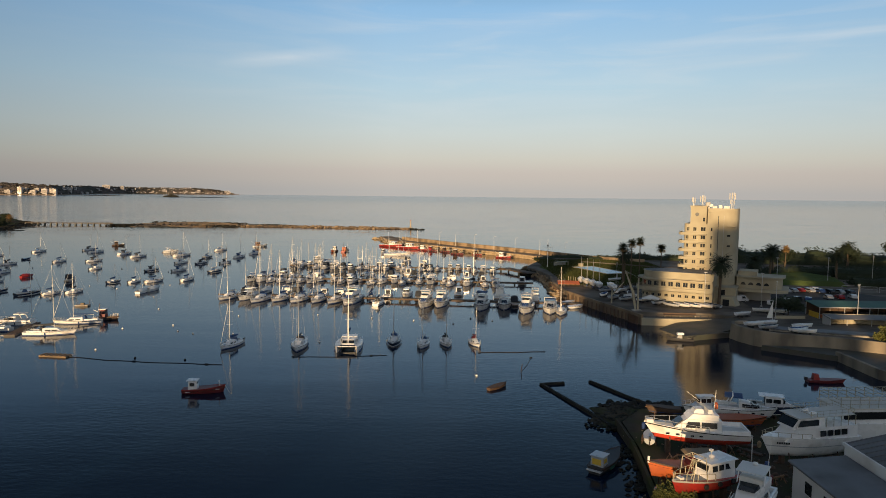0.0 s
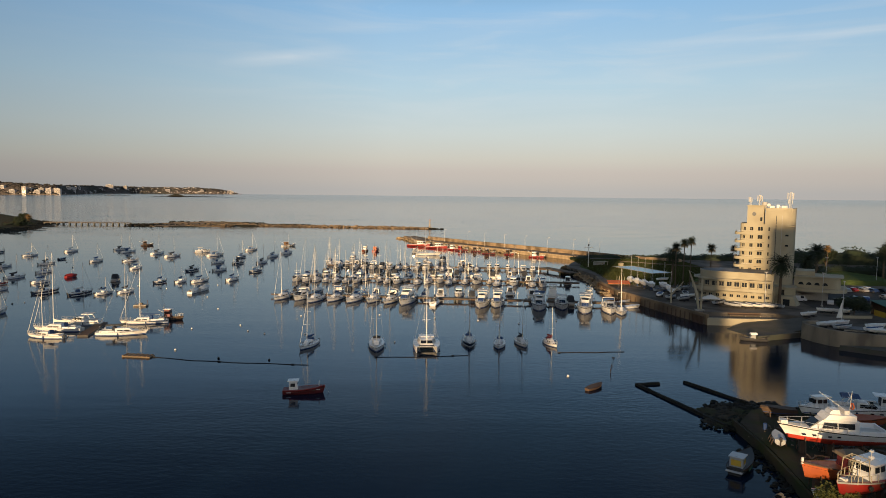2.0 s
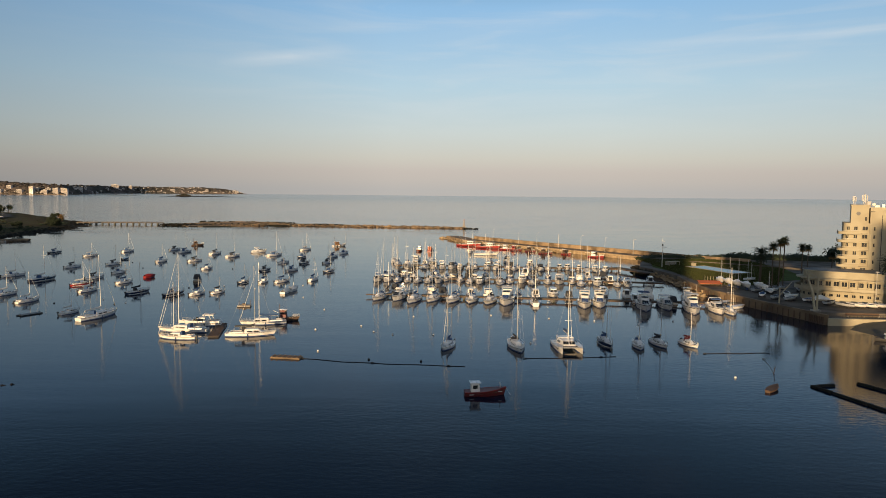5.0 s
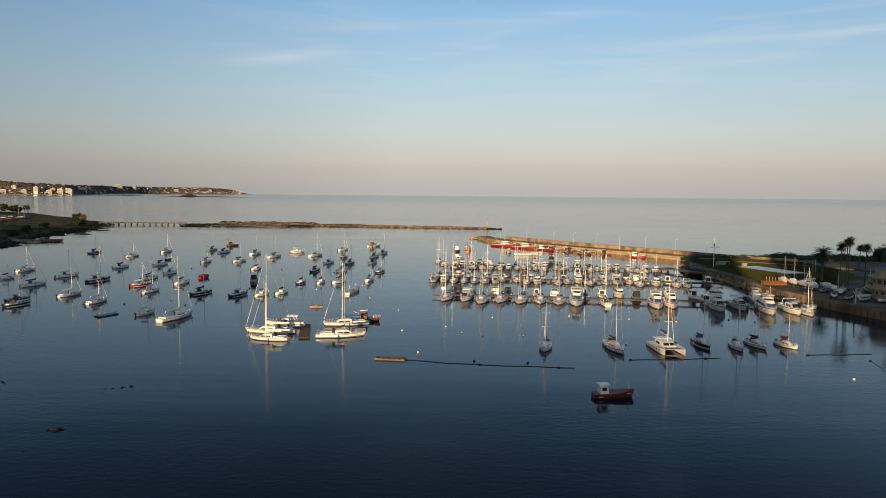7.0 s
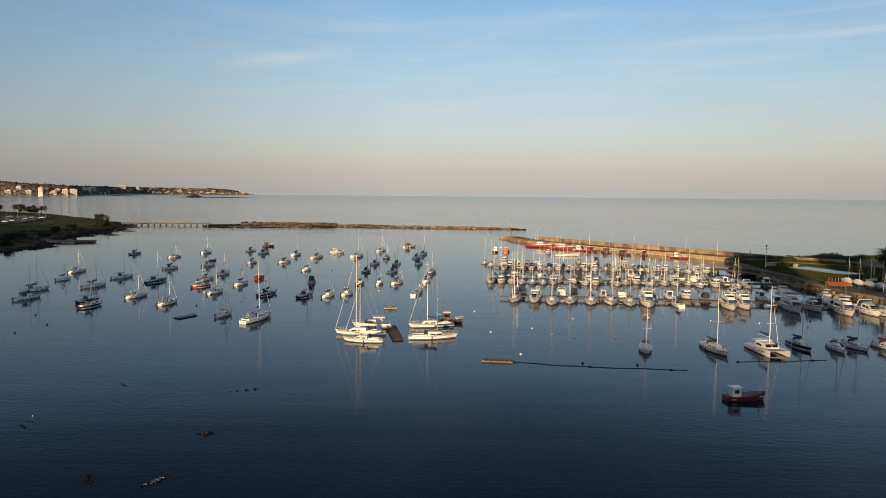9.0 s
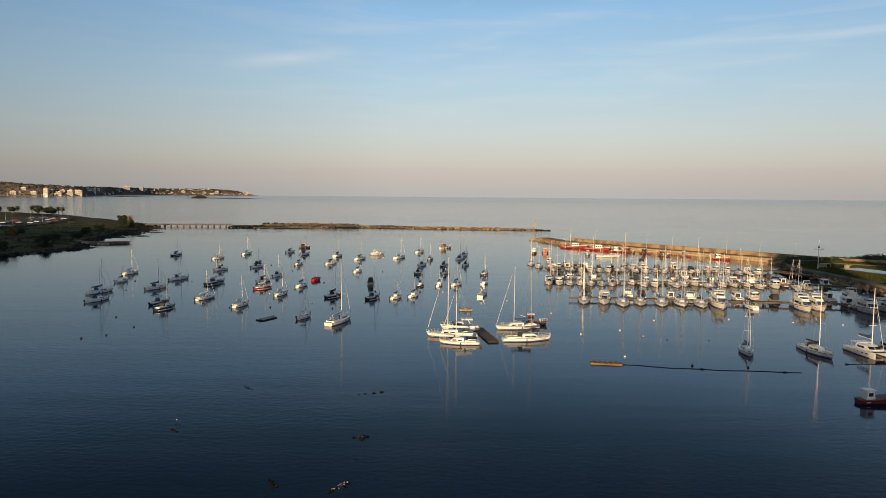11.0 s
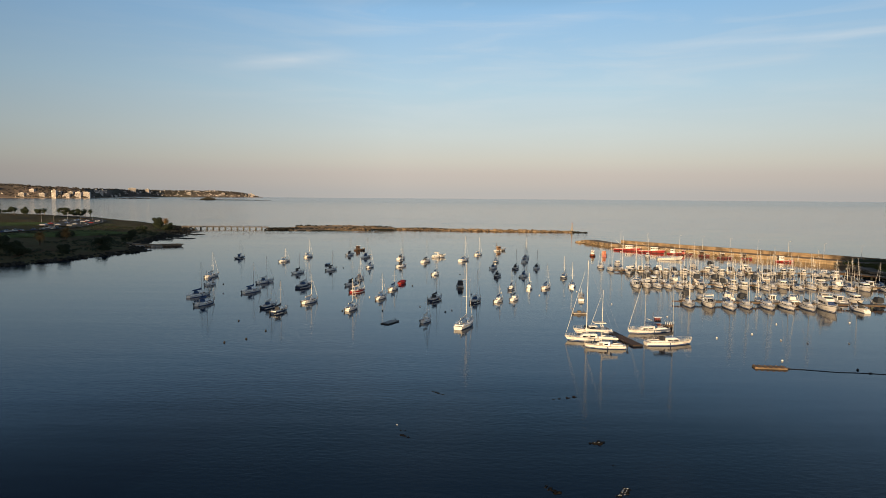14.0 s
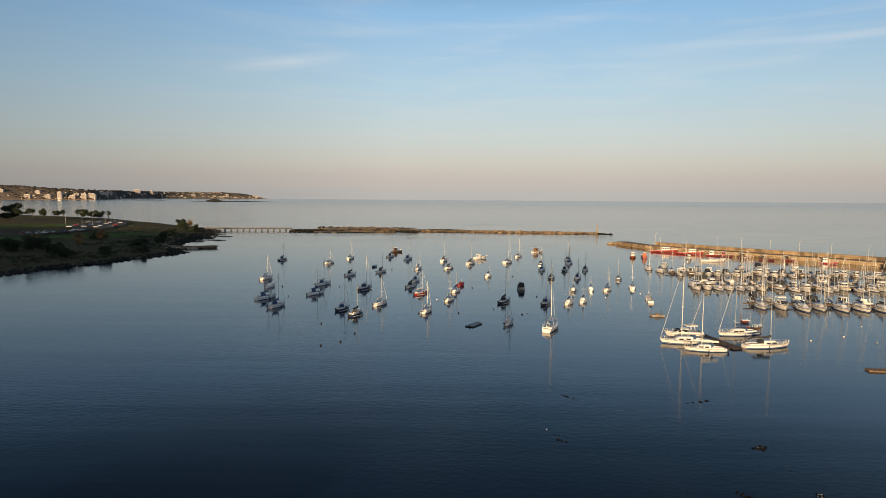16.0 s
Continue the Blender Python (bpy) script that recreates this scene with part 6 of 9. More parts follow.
def build_motorboat(L, style, hull):
    B = 0.25 * L + 0.75
    small = L < 8
    f0, f1 = 0.06 * L + 0.35, 0.115 * L + 0.45
    hk = dict(stern=0.88, full=2.6, rake=0.12, flare=0.92, sheer=1.4)
    words = {"flybridge": "motor yacht with flybridge and dark windows", "express": "express motor cruiser with raked dark windscreen", "cabin": "small cabin motorboat with boxy wheelhouse",
             "canopy": "motorboat under a dark canvas canopy", "covered": "motorboat fully covered with a tarpaulin", "skiff": "small open skiff", "barge": "long low open launch"}[style]
    t = thing("motorboat" if small else "motor_yacht", f"{COLOUR_WORDS[hull]} {words} lying on calm water", "motorboat", "boats in the harbour")
    skin = part("hull", hull_mesh(L, B, f0, f1, 0.45, **hk), hull, t, smooth=40)
    part("boot_stripe", band_mesh(L, B, f0, f1, 0.45, low=0.03, high=0.13, out=0.02, **hk), "antifoul_blue" if hull != "navy" else "gelcoat", skin)
    part("rubbing_strake", band_mesh(L, B, f0, f1, 0.45, low=0.84, high=0.92, out=0.035, **hk), "steel_dark", skin)
    dk = dict(stern=0.88, full=2.6, rake=0.12, sheer=1.4)
    zc = f0 + 0.25 * (f1 - f0)
    if style in ("skiff", "barge"):
        part("deck", deck_mesh(L, B, f0 * 0.6, f1 * 0.6, drop=0.0, inner=0.9, **dk), "teak", t)
        for k in range(3 if style == "skiff" else 6):
            x = -0.3 * L + k * (0.25 if style == "skiff" else 0.12) * L
            part("thwart", Shape().box(x - 0.15, x + 0.15, -0.38 * B, 0.38 * B, f0 * 0.7, f0 * 0.78 + 0.05), "dark_wood" if style == "skiff" else "deck_cream", t)
        part("outboard_motor", Shape().box(-0.5 * L - 0.4, -0.5 * L - 0.02, -0.16, 0.16, 0.45, 0.95).box(-0.5 * L - 0.28, -0.5 * L - 0.1, -0.08, 0.08, -0.3, 0.5), "black_paint", t)
        return t
    part("deck", deck_mesh(L, B, f0, f1, drop=0.05, **dk), "deck_cream", t)
    if style == "covered":
        rings = []
        for k in range(7):
            s = 0.02 + 0.93 * k / 6
            b = hull_half(s, B, 0.88, 2.6) * 0.98
            z = f0 + (f1 - f0) * s ** 1.4
            x = -L / 2 + s * L * 0.88 + 0.12 * L * s ** 6
            ridge = 0.75 * math.sin(math.pi * min(1, 0.25 + 0.75 * s)) + 0.1
            rings.append([(x, -b, z - 0.05), (x, -0.7 * b, z + 0.45 * ridge), (x, 0, z + ridge), (x, 0.7 * b, z + 0.45 * ridge), (x, b, z - 0.05)])
        part("tarpaulin", Shape().loft(rings, False, False), "red_paint" if hull == "red_paint" else "cloth_white", t, smooth=50)
        part("short_mast", Shape().tube((0, 0, f0), (0, 0, f0 + 2.2), 0.04, 4), "alloy", t)
        return t
    if style == "canopy":
        part("foredeck_cabin", house_mesh(0.0, 0.32 * L, 0.74 * B, 0.35 * B, f0, zc + 0.75, 0.0, 1.6), "gelcoat", t)
        part("canopy", house_mesh(-0.42 * L, 0.05 * L, 0.84 * B, 0.72 * B, f0 + 0.3, f0 + 1.95, 0.15, 0.6, 0.8), "cloth_dark", t)
        part("windscreen", house_mesh(-0.02 * L, 0.11 * L, 0.70 * B, 0.6 * B, zc + 0.6, zc + 1.2, 0.0, 1.0, 0.86), "tinted_glass", t)
    elif style == "cabin":
        part("foredeck_cabin", house_mesh(0.08 * L, 0.36 * L, 0.70 * B, 0.3 * B, f0, zc + 0.8, 0.0, 1.5), "gelcoat", t)
        wh = part("wheelhouse", house_mesh(-0.18 * L, 0.16 * L, 0.68 * B, 0.62 * B, f0, f0 + 1.75, 0.05, 0.25, 0.92), "gelcoat", t)
        for side in (1, -1):
            for a, b in ((-0.16, -0.06), (-0.04, 0.08)):
                part("side_window", pane_on(a * L, b * L, 0.325 * B, f0 + 0.85, f0 + 1.45, side, 0.02), "tinted_glass", wh)
        for side in (-0.16, 0.16):
            part("windscreen", Shape().box(0.16 * L - 0.33, 0.16 * L - 0.05, (side - 0.14) * B, (side + 0.14) * B, f0 + 0.85, f0 + 1.45), "tinted_glass", wh)
        # dark panel painted in for the shade behind the open wheelhouse back
        part("back_opening", Shape().box(-0.18 * L - 0.01, -0.18 * L + 0.16, -0.25 * B, 0.25 * B, f0 + 0.25, f0 + 1.5), "cloth_dark", wh)
        part("roof_visor", Shape().box(-0.28 * L, 0.14 * L, -0.33 * B, 0.33 * B, f0 + 1.75, f0 + 1.84), "gelcoat", wh)
        part("cockpit_coaming", Shape().box(-0.45 * L, -0.20 * L, -0.42 * B, -0.36 * B, f0 - 0.05, f0 + 0.4).box(-0.45 * L, -0.20 * L, 0.36 * B, 0.42 * B, f0 - 0.05, f0 + 0.4), "gelcoat", t)
    else:
        zr = f0 + 0.75 + 0.06 * L
        sal = part("saloon", house_mesh(-0.24 * L if style == "flybridge" else -0.1 * L, 0.33 * L, 0.80 * B, 0.42 * B, f0, zr, 0.0, 1.9, 0.86), "gelcoat", t)
        for side in (1, -1):
            for a, b in ((-0.18, -0.06), (-0.05, 0.07), (0.08, 0.17)):
                if style == "express" and a < -0.1:
                    continue
                part("side_window", pane_on(a * L, b * L, (0.375 - 0.18 * max(0, b)) * B, f0 + 0.42 * (zr - f0), f0 + 0.82 * (zr - f0), side, 0.06, 0.2), "tinted_glass", sal)
        x1, x0 = 0.33 * L, 0.33 * L - 1.9 * (zr - f0)
        lo, hi = 0.40, 0.93

        def slope(f, lift):
            return x1 + (x0 - x1) * f + lift, f0 + (zr - f0) * f * 0.97 + lift
        xa, za = slope(lo, 0.03)
        xb, zb = slope(hi, 0.03)
        wa, wb = 0.205 * B, 0.18 * B
        for y0, y1 in ((-1, -0.36), (-0.32, 0.32), (0.36, 1)):
            vs = [(xa, y0 * wa * 1.05, za), (xa, y1 * wa * 1.05, za), (xb, y1 * wb * 1.05, zb), (xb, y0 * wb * 1.05, zb)]
            part("windscreen", Shape().face_set(vs + [(a - 0.04, b, c - 0.04) for a, b, c in vs], [(0, 1, 2, 3), (7, 6, 5, 4), (0, 1, 5, 4), (1, 2, 6, 5), (2, 3, 7, 6), (3, 0, 4, 7)]), "tinted_glass" if int(L) % 2 or style == "express" else "antifoul_blue", sal)
        if style == "flybridge":
            fb = part("flybridge", house_mesh(-0.30 * L, 0.16 * L, 0.74 * B, 0.5 * B, zr - 0.05, zr + 0.75, 0.0, 1.2, 1.0), "gelcoat", t)
            part("bridge_screen", house_mesh(-0.0 * L, 0.12 * L, 0.52 * B, 0.4 * B, zr + 0.7, zr + 1.05, 0.0, 0.8, 0.9), "tinted_glass", fb)
            part("helm_seat", Shape().box(-0.12 * L, -0.06 * L, -0.3 * B, 0.3 * B, zr + 0.7, zr + 1.25), "cloth_white", fb)
            s = Shape()
            for side in (1, -1):
                s.path([(-0.26 * L, side * 0.36 * B, zr + 0.3), (-0.22 * L, side * 0.34 * B, zr + 1.9), (-0.10 * L, side * 0.33 * B, zr + 1.95), (-0.02 * L, side * 0.33 * B, zr + 0.7)], 0.05, 5)
            arch = part("radar_arch", s, "gelcoat", t)
            part("bimini", Shape().box(-0.25 * L, 0.0 * L, -0.36 * B, 0.36 * B, zr + 1.95, zr + 2.05), "cloth_white" if int(L * 2) % 3 else "cloth_blue", arch)
            part("radar_dome", Shape().ball((-0.2 * L, 0, zr + 2.2), 0.3, 0.3, 0.16, 8, 4), "gelcoat", arch, smooth=50)
            part("aerial", Shape().tube((-0.22 * L, 0.3 * B, zr + 1.9), (-0.3 * L, 0.32 * B, zr + 4.4), 0.025, 3), "white_spar", arch)
            part("ladder", Shape().tube((-0.33 * L, -0.2, f0), (-0.27 * L, -0.2, zr), 0.03, 4).tube((-0.33 * L, 0.2, f0), (-0.27 * L, 0.2, zr), 0.03, 4), "alloy", t)
        else:
            s = Shape()
            for side in (1, -1):
                s.path([(-0.3 * L, side * 0.42 * B, f0 + 0.2), (-0.2 * L, side * 0.38 * B, zr + 0.8)], 0.09, 5)
            s.path([(-0.2 * L, 0.38 * B, zr + 0.8), (-0.2 * L, -0.38 * B, zr + 0.8)], 0.1, 5)
            part("radar_arch", s, "gelcoat", t)
            part("bimini", house_mesh(-0.33 * L, -0.04 * L, 0.74 * B, 0.7 * B, zr + 0.55, zr + 0.8, 0.2, 0.4, 0.9), "cloth_blue" if int(L) % 2 else "cloth_white", t)
        part("cockpit_coaming", Shape().box(-0.47 * L, -0.12 * L, -0.44 * B, -0.38 * B, f0 - 0.05, f0 + 0.5).box(-0.47 * L, -0.12 * L, 0.38 * B, 0.44 * B, f0 - 0.05, f0 + 0.5).box(-0.47 * L, -0.44 * L, -0.38 * B, 0.38 * B, f0 - 0.05, f0 + 0.5), "gelcoat", t)
        for side in (1, -1):
            for x in (0.1, 0.24):
                part("porthole", pane_on(x * L, x * L + 0.5, hull_half(0.5 + x, B, 0.88, 2.6) * 0.965, f0 * 0.72, f0 * 0.72 + 0.2, side), "tinted_glass", skin)
    part("swim_platform", Shape().box(-0.5 * L - 0.7, -0.5 * L + 0.05, -0.40 * B, 0.40 * B, 0.28, 0.4), "teak", t)
    part("bow_rail", rail_mesh(L, B, f0, f1, 0.5, 0.99, 0.88, 2.6, 0.12, 0.6, 1.4), "alloy", t)
    for side in (1, -1):
        part("fender", Shape().ball((-0.1 * L, side * (0.5 * B + 0.12), f0 * 0.6), 0.14, 0.14, 0.36, 7, 5), "navy", t, smooth=60)
    return t


def motorboat(x, y, heading, L, style, hull="gelcoat"):
    return place(("motor", L, style, hull), lambda: build_motorboat(L, style, hull), x, y, heading)


def build_fishing(L, hull, cab):
    B = 0.27 * L + 0.6
    f0, f1 = 0.055 * L + 0.3, 0.11 * L + 0.4
    t = thing("fishing_boat", f"{COLOUR_WORDS[hull]} fishing boat with {COLOUR_WORDS[cab]} wheelhouse and mast", "fishing boat", "working boats")
    hk = dict(stern=0.72, full=2.4, rake=0.07, flare=0.92)
    skin = part("hull", hull_mesh(L, B, f0, f1, 0.5, **hk), hull, t, smooth=40)
    part("bulwark_cap", band_mesh(L, B, f0, f1, 0.5, low=0.92, high=1.03, out=0.05, **hk), "gelcoat" if cab == "gelcoat" else "dark_wood", skin)
    part("boot_stripe", band_mesh(L, B, f0, f1, 0.5, low=0.02, high=0.14, out=0.02, **hk), "black_paint", skin)
    part("deck", deck_mesh(L, B, f0, f1, stern=0.72, full=2.4, rake=0.07, drop=0.45), "deck_grey", t)
    big = L > 14
    x0, x1 = (-0.05 * L, 0.22 * L) if big else (-0.3 * L, -0.04 * L)
    wh = part("wheelhouse", house_mesh(x0, x1, 0.62 * B, 0.58 * B, f0 - 0.4, f0 + 2.2, 0.02, 0.1, 0.95), cab, t)
    for side in (1, -1):
        for k in range(3):
            a = x0 + (0.08 + 0.3 * k) * (x1 - x0)
            part("side_window", pane_on(a, a + 0.2 * (x1 - x0), 0.305 * B, f0 + 1.1, f0 + 1.75, side), "tinted_glass", wh)
    for k in (-1, 0, 1):
        part("front_window", Shape().box(x1 - 0.25, x1 - 0.14, k * 0.18 * B - 0.07 * B, k * 0.18 * B + 0.07 * B, f0 + 1.1, f0 + 1.8), "tinted_glass", wh)
    part("wheelhouse_roof", Shape().box(x0 - 0.2, x1 + 0.15, -0.34 * B, 0.34 * B, f0 + 2.2, f0 + 2.34), "gelcoat", wh)
    mx = x0 - 0.06 * L if not big else x0 - 0.1 * L
    mast = part("mast", Shape().tube((mx, 0, f0 - 0.4), (mx, 0, f0 + 0.42 * L + 1), 0.09, 6, 0.05), "white_spar" if big else "dark_wood", t)
    part("derrick", Shape().tube((mx, 0, f0 + 1.2), (mx - 0.28 * L, 0, f0 + 0.3 * L), 0.06, 5), "white_spar", mast)
    part("stay", Shape().tube((mx, 0, f0 + 0.42 * L + 0.8), (0.47 * L, 0, f1), 0.025, 3).tube((mx, 0, f0 + 0.42 * L + 0.8), (-0.47 * L, 0, f0), 0.025, 3), "wire", mast)
    part("winch", Shape().tube((-0.3 * L if big else 0.12 * L, -0.25 * B, f0 + 0.1), (-0.3 * L if big else 0.12 * L, 0.25 * B, f0 + 0.1), 0.3, 8), "steel_dark", t)
    part("fish_hold", Shape().box(0.02 * L if not big else -0.3 * L, 0.1 * L if not big else -0.2 * L, -0.2 * B, 0.2 * B, f0 - 0.4, f0 + 0.15), "gelcoat" if big else "dark_wood", t)
    part("bow_rail", rail_mesh(L, B, f0, f1, 0.72, 0.99, 0.72, 2.4, 0.07, 0.7), "white_spar", t)
    for side in (1, -1):
        for k in (-0.25, 0.0, 0.2):
            part("tyre_fender", Shape().tube((k * L, side * (hull_half(0.5 + k, B, 0.72, 2.4) - 0.02), f0 * 0.6), (k * L, side * (hull_half(0.5 + k, B, 0.72, 2.4) + 0.18), f0 * 0.6), 0.3, 8), "rubber", t)
    return t


def fishing_boat(x, y, heading, L, hull, cab="gelcoat"):
    return place(("fish", L, hull, cab), lambda: build_fishing(L, hull, cab), x, y, heading)


def catamaran(x, y, heading):
    L, B = 11.5, 7.0
    t = thing("sailing_catamaran", "white cruising catamaran with dark wraparound windows on a mooring", "catamaran", at=pose(x, y, 0, 0, 0, 90 - heading) @ Matrix.Scale(0.88, 4))
    for side in (1, -1):
        rings = []
        for k in range(13):
            s = k / 12
            w = hull_half(s, 1.9, 0.7, 2.3)
            top = 1.15 + 0.4 * s ** 1.6
            xx = -L / 2 + s * L
            c = side * (B / 2 - 0.95)
            rings.append([(xx, c - w * 0.5, -0.4), (xx, c + w * 0.5, -0.4), (xx, c + w, 0.4), (xx, c + w, top), (xx, c - w, top), (xx, c - w, 0.4)])
        hull = part("hull", Shape().loft(rings), "gelcoat", t, smooth=35)
        part("boot_stripe", Shape().box(-L / 2 + 0.1, L * 0.36, side * (B / 2 - 0.95) - 0.9, side * (B / 2 - 0.95) + 0.9, 0.04, 0.16), "antifoul_blue", hull)
        for x0 in (-0.5, 1.4, 3.0):
            part("hull_window", pane_on(x0, x0 + 1.0, B / 2 - 0.05 - 0.06 * max(0, x0), 0.85, 1.1, side), "tinted_glass", hull)
        part("transom_step", Shape().box(-L / 2 - 0.5, -L / 2 + 0.4, side * (B / 2 - 0.95) - 0.6, side * (B / 2 - 0.95) + 0.6, 0.25, 0.45), "deck_cream", hull)
    part("bridge_deck", Shape().box(-L * 0.42, L * 0.20, -B / 2 + 0.9, B / 2 - 0.9, 0.75, 1.32), "gelcoat", t)
    part("trampoline", Shape().box(L * 0.20, L * 0.43, -B / 2 + 1.2, B / 2 - 1.2, 1.30, 1.33), "cloth_dark", t)
    part("forward_beam", Shape().tube((L * 0.44, -B / 2 + 0.9, 1.45), (L * 0.44, B / 2 - 0.9, 1.45), 0.12, 7), "alloy", t)
    sal = part("saloon", house_mesh(-L * 0.20, L * 0.24, 5.0, 3.2, 1.3, 2.4, 0.0, 1.7, 0.86), "gelcoat", t, smooth=20)
    for side in (1, -1):
        part("saloon_window", pane_on(-1.6, 0.9, 2.33, 1.72, 2.2, side, 0.12, 0.2), "tinted_glass", sal)
        vs = [(2.2, side * 0.1, 1.66), (2.1, side * 1.55, 1.66), (1.15, side * 1.45, 2.22), (1.25, side * 0.1, 2.22)]
        part("front_window", Shape().face_set([(a + 0.03, b, c + 0.03) for a, b, c in vs] + [(a - 0.05, b, c) for a, b, c in vs], [(0, 1, 2, 3), (7, 6, 5, 4), (0, 1, 5, 4), (1, 2, 6, 5), (2, 3, 7, 6), (3, 0, 4, 7)]), "tinted_glass", sal)
    part("cockpit_hardtop", Shape().box(-L * 0.40, -L * 0.16, -2.0, 2.0, 2.5, 2.6), "gelcoat", t)
    for sx in (-L * 0.39, -L * 0.19):
        for sy in (-2, 2):
            part("hardtop_post", Shape().tube((sx, sy, 1.3), (sx, sy * 0.9, 2.52), 0.05, 5), "alloy", t)
    H = 17.0
    mast = part("mast", Shape().tube((0.6, 0, 2.45), (0.5, 0, H), 0.115, 7, 0.07), "white_spar", t, smooth=50)
    for z in (7.5, 12):
        part("spreader", Shape().tube((0.55, -1.0, z), (0.55, 1.0, z), 0.045, 4), "white_spar", mast)
    boom = part("boom", Shape().tube((0.5, 0, 3.9), (-4.6, 0, 3.9), 0.11, 6), "white_spar", t)
    part("sail_cover", Shape().loft([[(0.3 - 4.6 * k / 5, 0.26 * math.cos(a), 4.3 + (0.5 - 0.05 * k) * math.sin(a) + (0.5 if k == 0 else 0)) for a in [6.283 * i / 7 for i in range(7)]] for k in range(6)]), "cloth_blue", boom, smooth=60)
    part("forestay", Shape().tube((L * 0.44, 0, 1.5), (0.6, 0, H * 0.92), 0.014, 4), "wire", t)
    part("furled_genoa", Shape().tube((L * 0.43, 0, 1.9), (1.2, 0, H * 0.84), 0.06, 6, 0.03), "cloth_white", t)
    for side in (1, -1):
        part("shroud", Shape().path([(-0.4, side * (B / 2 - 0.3), 1.4), (0.55, side * 1.0, 12), (0.55, 0, H * 0.95)], 0.013, 3), "wire", t)
        part("guard_rail", Shape().path([(-5, side * (B / 2 - 0.2), 1.95), (2, side * (B / 2 - 0.2), 2.05), (5.2, side * (B / 2 - 0.9), 2.25)], 0.02, 3), "alloy", t)
    part("davit", Shape().tube((-L / 2 + 0.6, -1.2, 1.6), (-L / 2 - 0.9, -1.2, 2.4), 0.06, 5).tube((-L / 2 + 0.6, 1.2, 1.6), (-L / 2 - 0.9, 1.2, 2.4), 0.06, 5), "alloy", t)


def launch(x, y, heading):
    L = 7.4
    t = thing("launch", "dark red open launch with small white wheelhouse aft", "launch", at=pose(x, y, 0, 0, 0, 90 - heading))
    hk = dict(stern=0.7, full=2.4, rake=0.06, flare=0.84)
    skin = part("hull", hull_mesh(L, 2.5, 0.75, 1.35, 0.4, **hk), "maroon_paint", t, smooth=40)
    part("gunwale", band_mesh(L, 2.5, 0.75, 1.35, 0.4, low=0.9, high=1.03, out=0.05, **hk), "red_paint", skin)
    part("name_bars", Shape().box(-3.0, -2.2, -1.19, -1.15, 0.35, 0.47).box(2.1, 2.8, -0.93, -0.86, 0.75, 0.85), "gelcoat", skin)
    part("deck", deck_mesh(L, 2.5, 0.75, 1.35, stern=0.7, full=2.4, rake=0.06, drop=0.4), "dark_wood", t)
    wh = part("wheelhouse", house_mesh(-2.6, -1.0, 1.5, 1.4, 0.4, 2.3, 0.02, 0.1, 0.96), "gelcoat", t)
    for side in (1, -1):
        part("side_window", pane_on(-2.3, -1.5, 0.74, 1.35, 1.95, side), "tinted_glass", wh)
    part("front_window", Shape().box(-1.2, -1.13, -0.5, 0.5, 1.35, 1.95), "tinted_glass", wh)
    part("wheelhouse_roof", Shape().box(-2.8, -0.9, -0.85, 0.85, 2.3, 2.4), "gelcoat", wh)
    for k in range(3):
        part("thwart", Shape().box(-0.4 + k * 1.0, -0.1 + k * 1.0, -1.0, 1.0, 0.62, 0.72), "dark_wood", t)
    part("samson_post", Shape().tube((2.6, 0, 0.8), (2.6, 0, 2.2), 0.06, 5).tube((2.6, -0.4, 2.0), (2.6, 0.4, 2.0), 0.04, 4), "white_spar", t)
    part("mooring_rope", Shape().tube((3.6, 0, 1.25), (4.4, -0.3, 0.0), 0.03, 4), "cloth_white", t)


# moored fleet
sailboat(-228.2, 215.7, 17, 9.5, "gelcoat", "cloth_blue", mast=1.02)
sailboat(-236.2, 232.4, 24, 10.5, "gelcoat", "cloth_blue", mast=1.02)
sailboat(-242.1, 260.1, 16, 6.5, "gelcoat", "cloth_blue", mast=0.8)
sailboat(-250.3, 284.9, 14, 9.5, "gelcoat", "cloth_white", mast=1.02)
sailboat(-221.2, 243.0, 25, 9.5, "gelcoat", "cloth_blue", mast=1.02)
sailboat(-206.6, 211.5, 17, 8.5, "navy", "cloth_white", mast=1.02)
sailboat(-201.2, 202.4, 18, 8.5, "navy", "cloth_dark", mast=1.02)
sailboat(-223.2, 268.3, 26, 9.5, "gelcoat", "cloth_white", mast=1.02)
sailboat(-263.4, 366.0, 17, 8.5, "navy", "cloth_blue", mast=1.02)
sailboat(-235.4, 349.8, 26, 8, "gelcoat", "cloth_white", mast=0.8)
sailboat(-217.2, 300.1, 25, 8, "gelcoat", "cloth_dark", mast=1.02)
sailboat(-205.4, 257.8, 16, 12, "navy", "cloth_white", mast=1.02)
sailboat(-195.9, 221.2, 23, 8.5, "gelcoat", "cloth_white", mast=1.02)
sailboat(-180.6, 208.7, 15, 8.5, "gelcoat", "cloth_white", mast=1.02)
sailboat(-183.7, 245.5, 33, 8, "red_paint", "cloth_white", mast=1.02)
sailboat(-188.5, 263.9, 21, 8.5, "gelcoat", "cloth_dark", mast=1.02)
sailboat(-173.7, 231.2, 17, 8, "gelcoat", "cloth_white", mast=1.02)
sailboat(-187.6, 282.0, 15, 8, "gelcoat", "cloth_white", mast=1.02)
sailboat(-228.5, 376.2, 14, 9.5, "gelcoat", "cloth_white", mast=1.02)
motorboat(-210.4, 335.0, 13, 5, "skiff", "navy")
sailboat(-204.8, 312.6, 26, 8, "gelcoat", "cloth_dark", mast=1.02)
sailboat(-157.2, 190.1, 20, 6.5, "gelcoat", "cloth_white", mast=1.02)
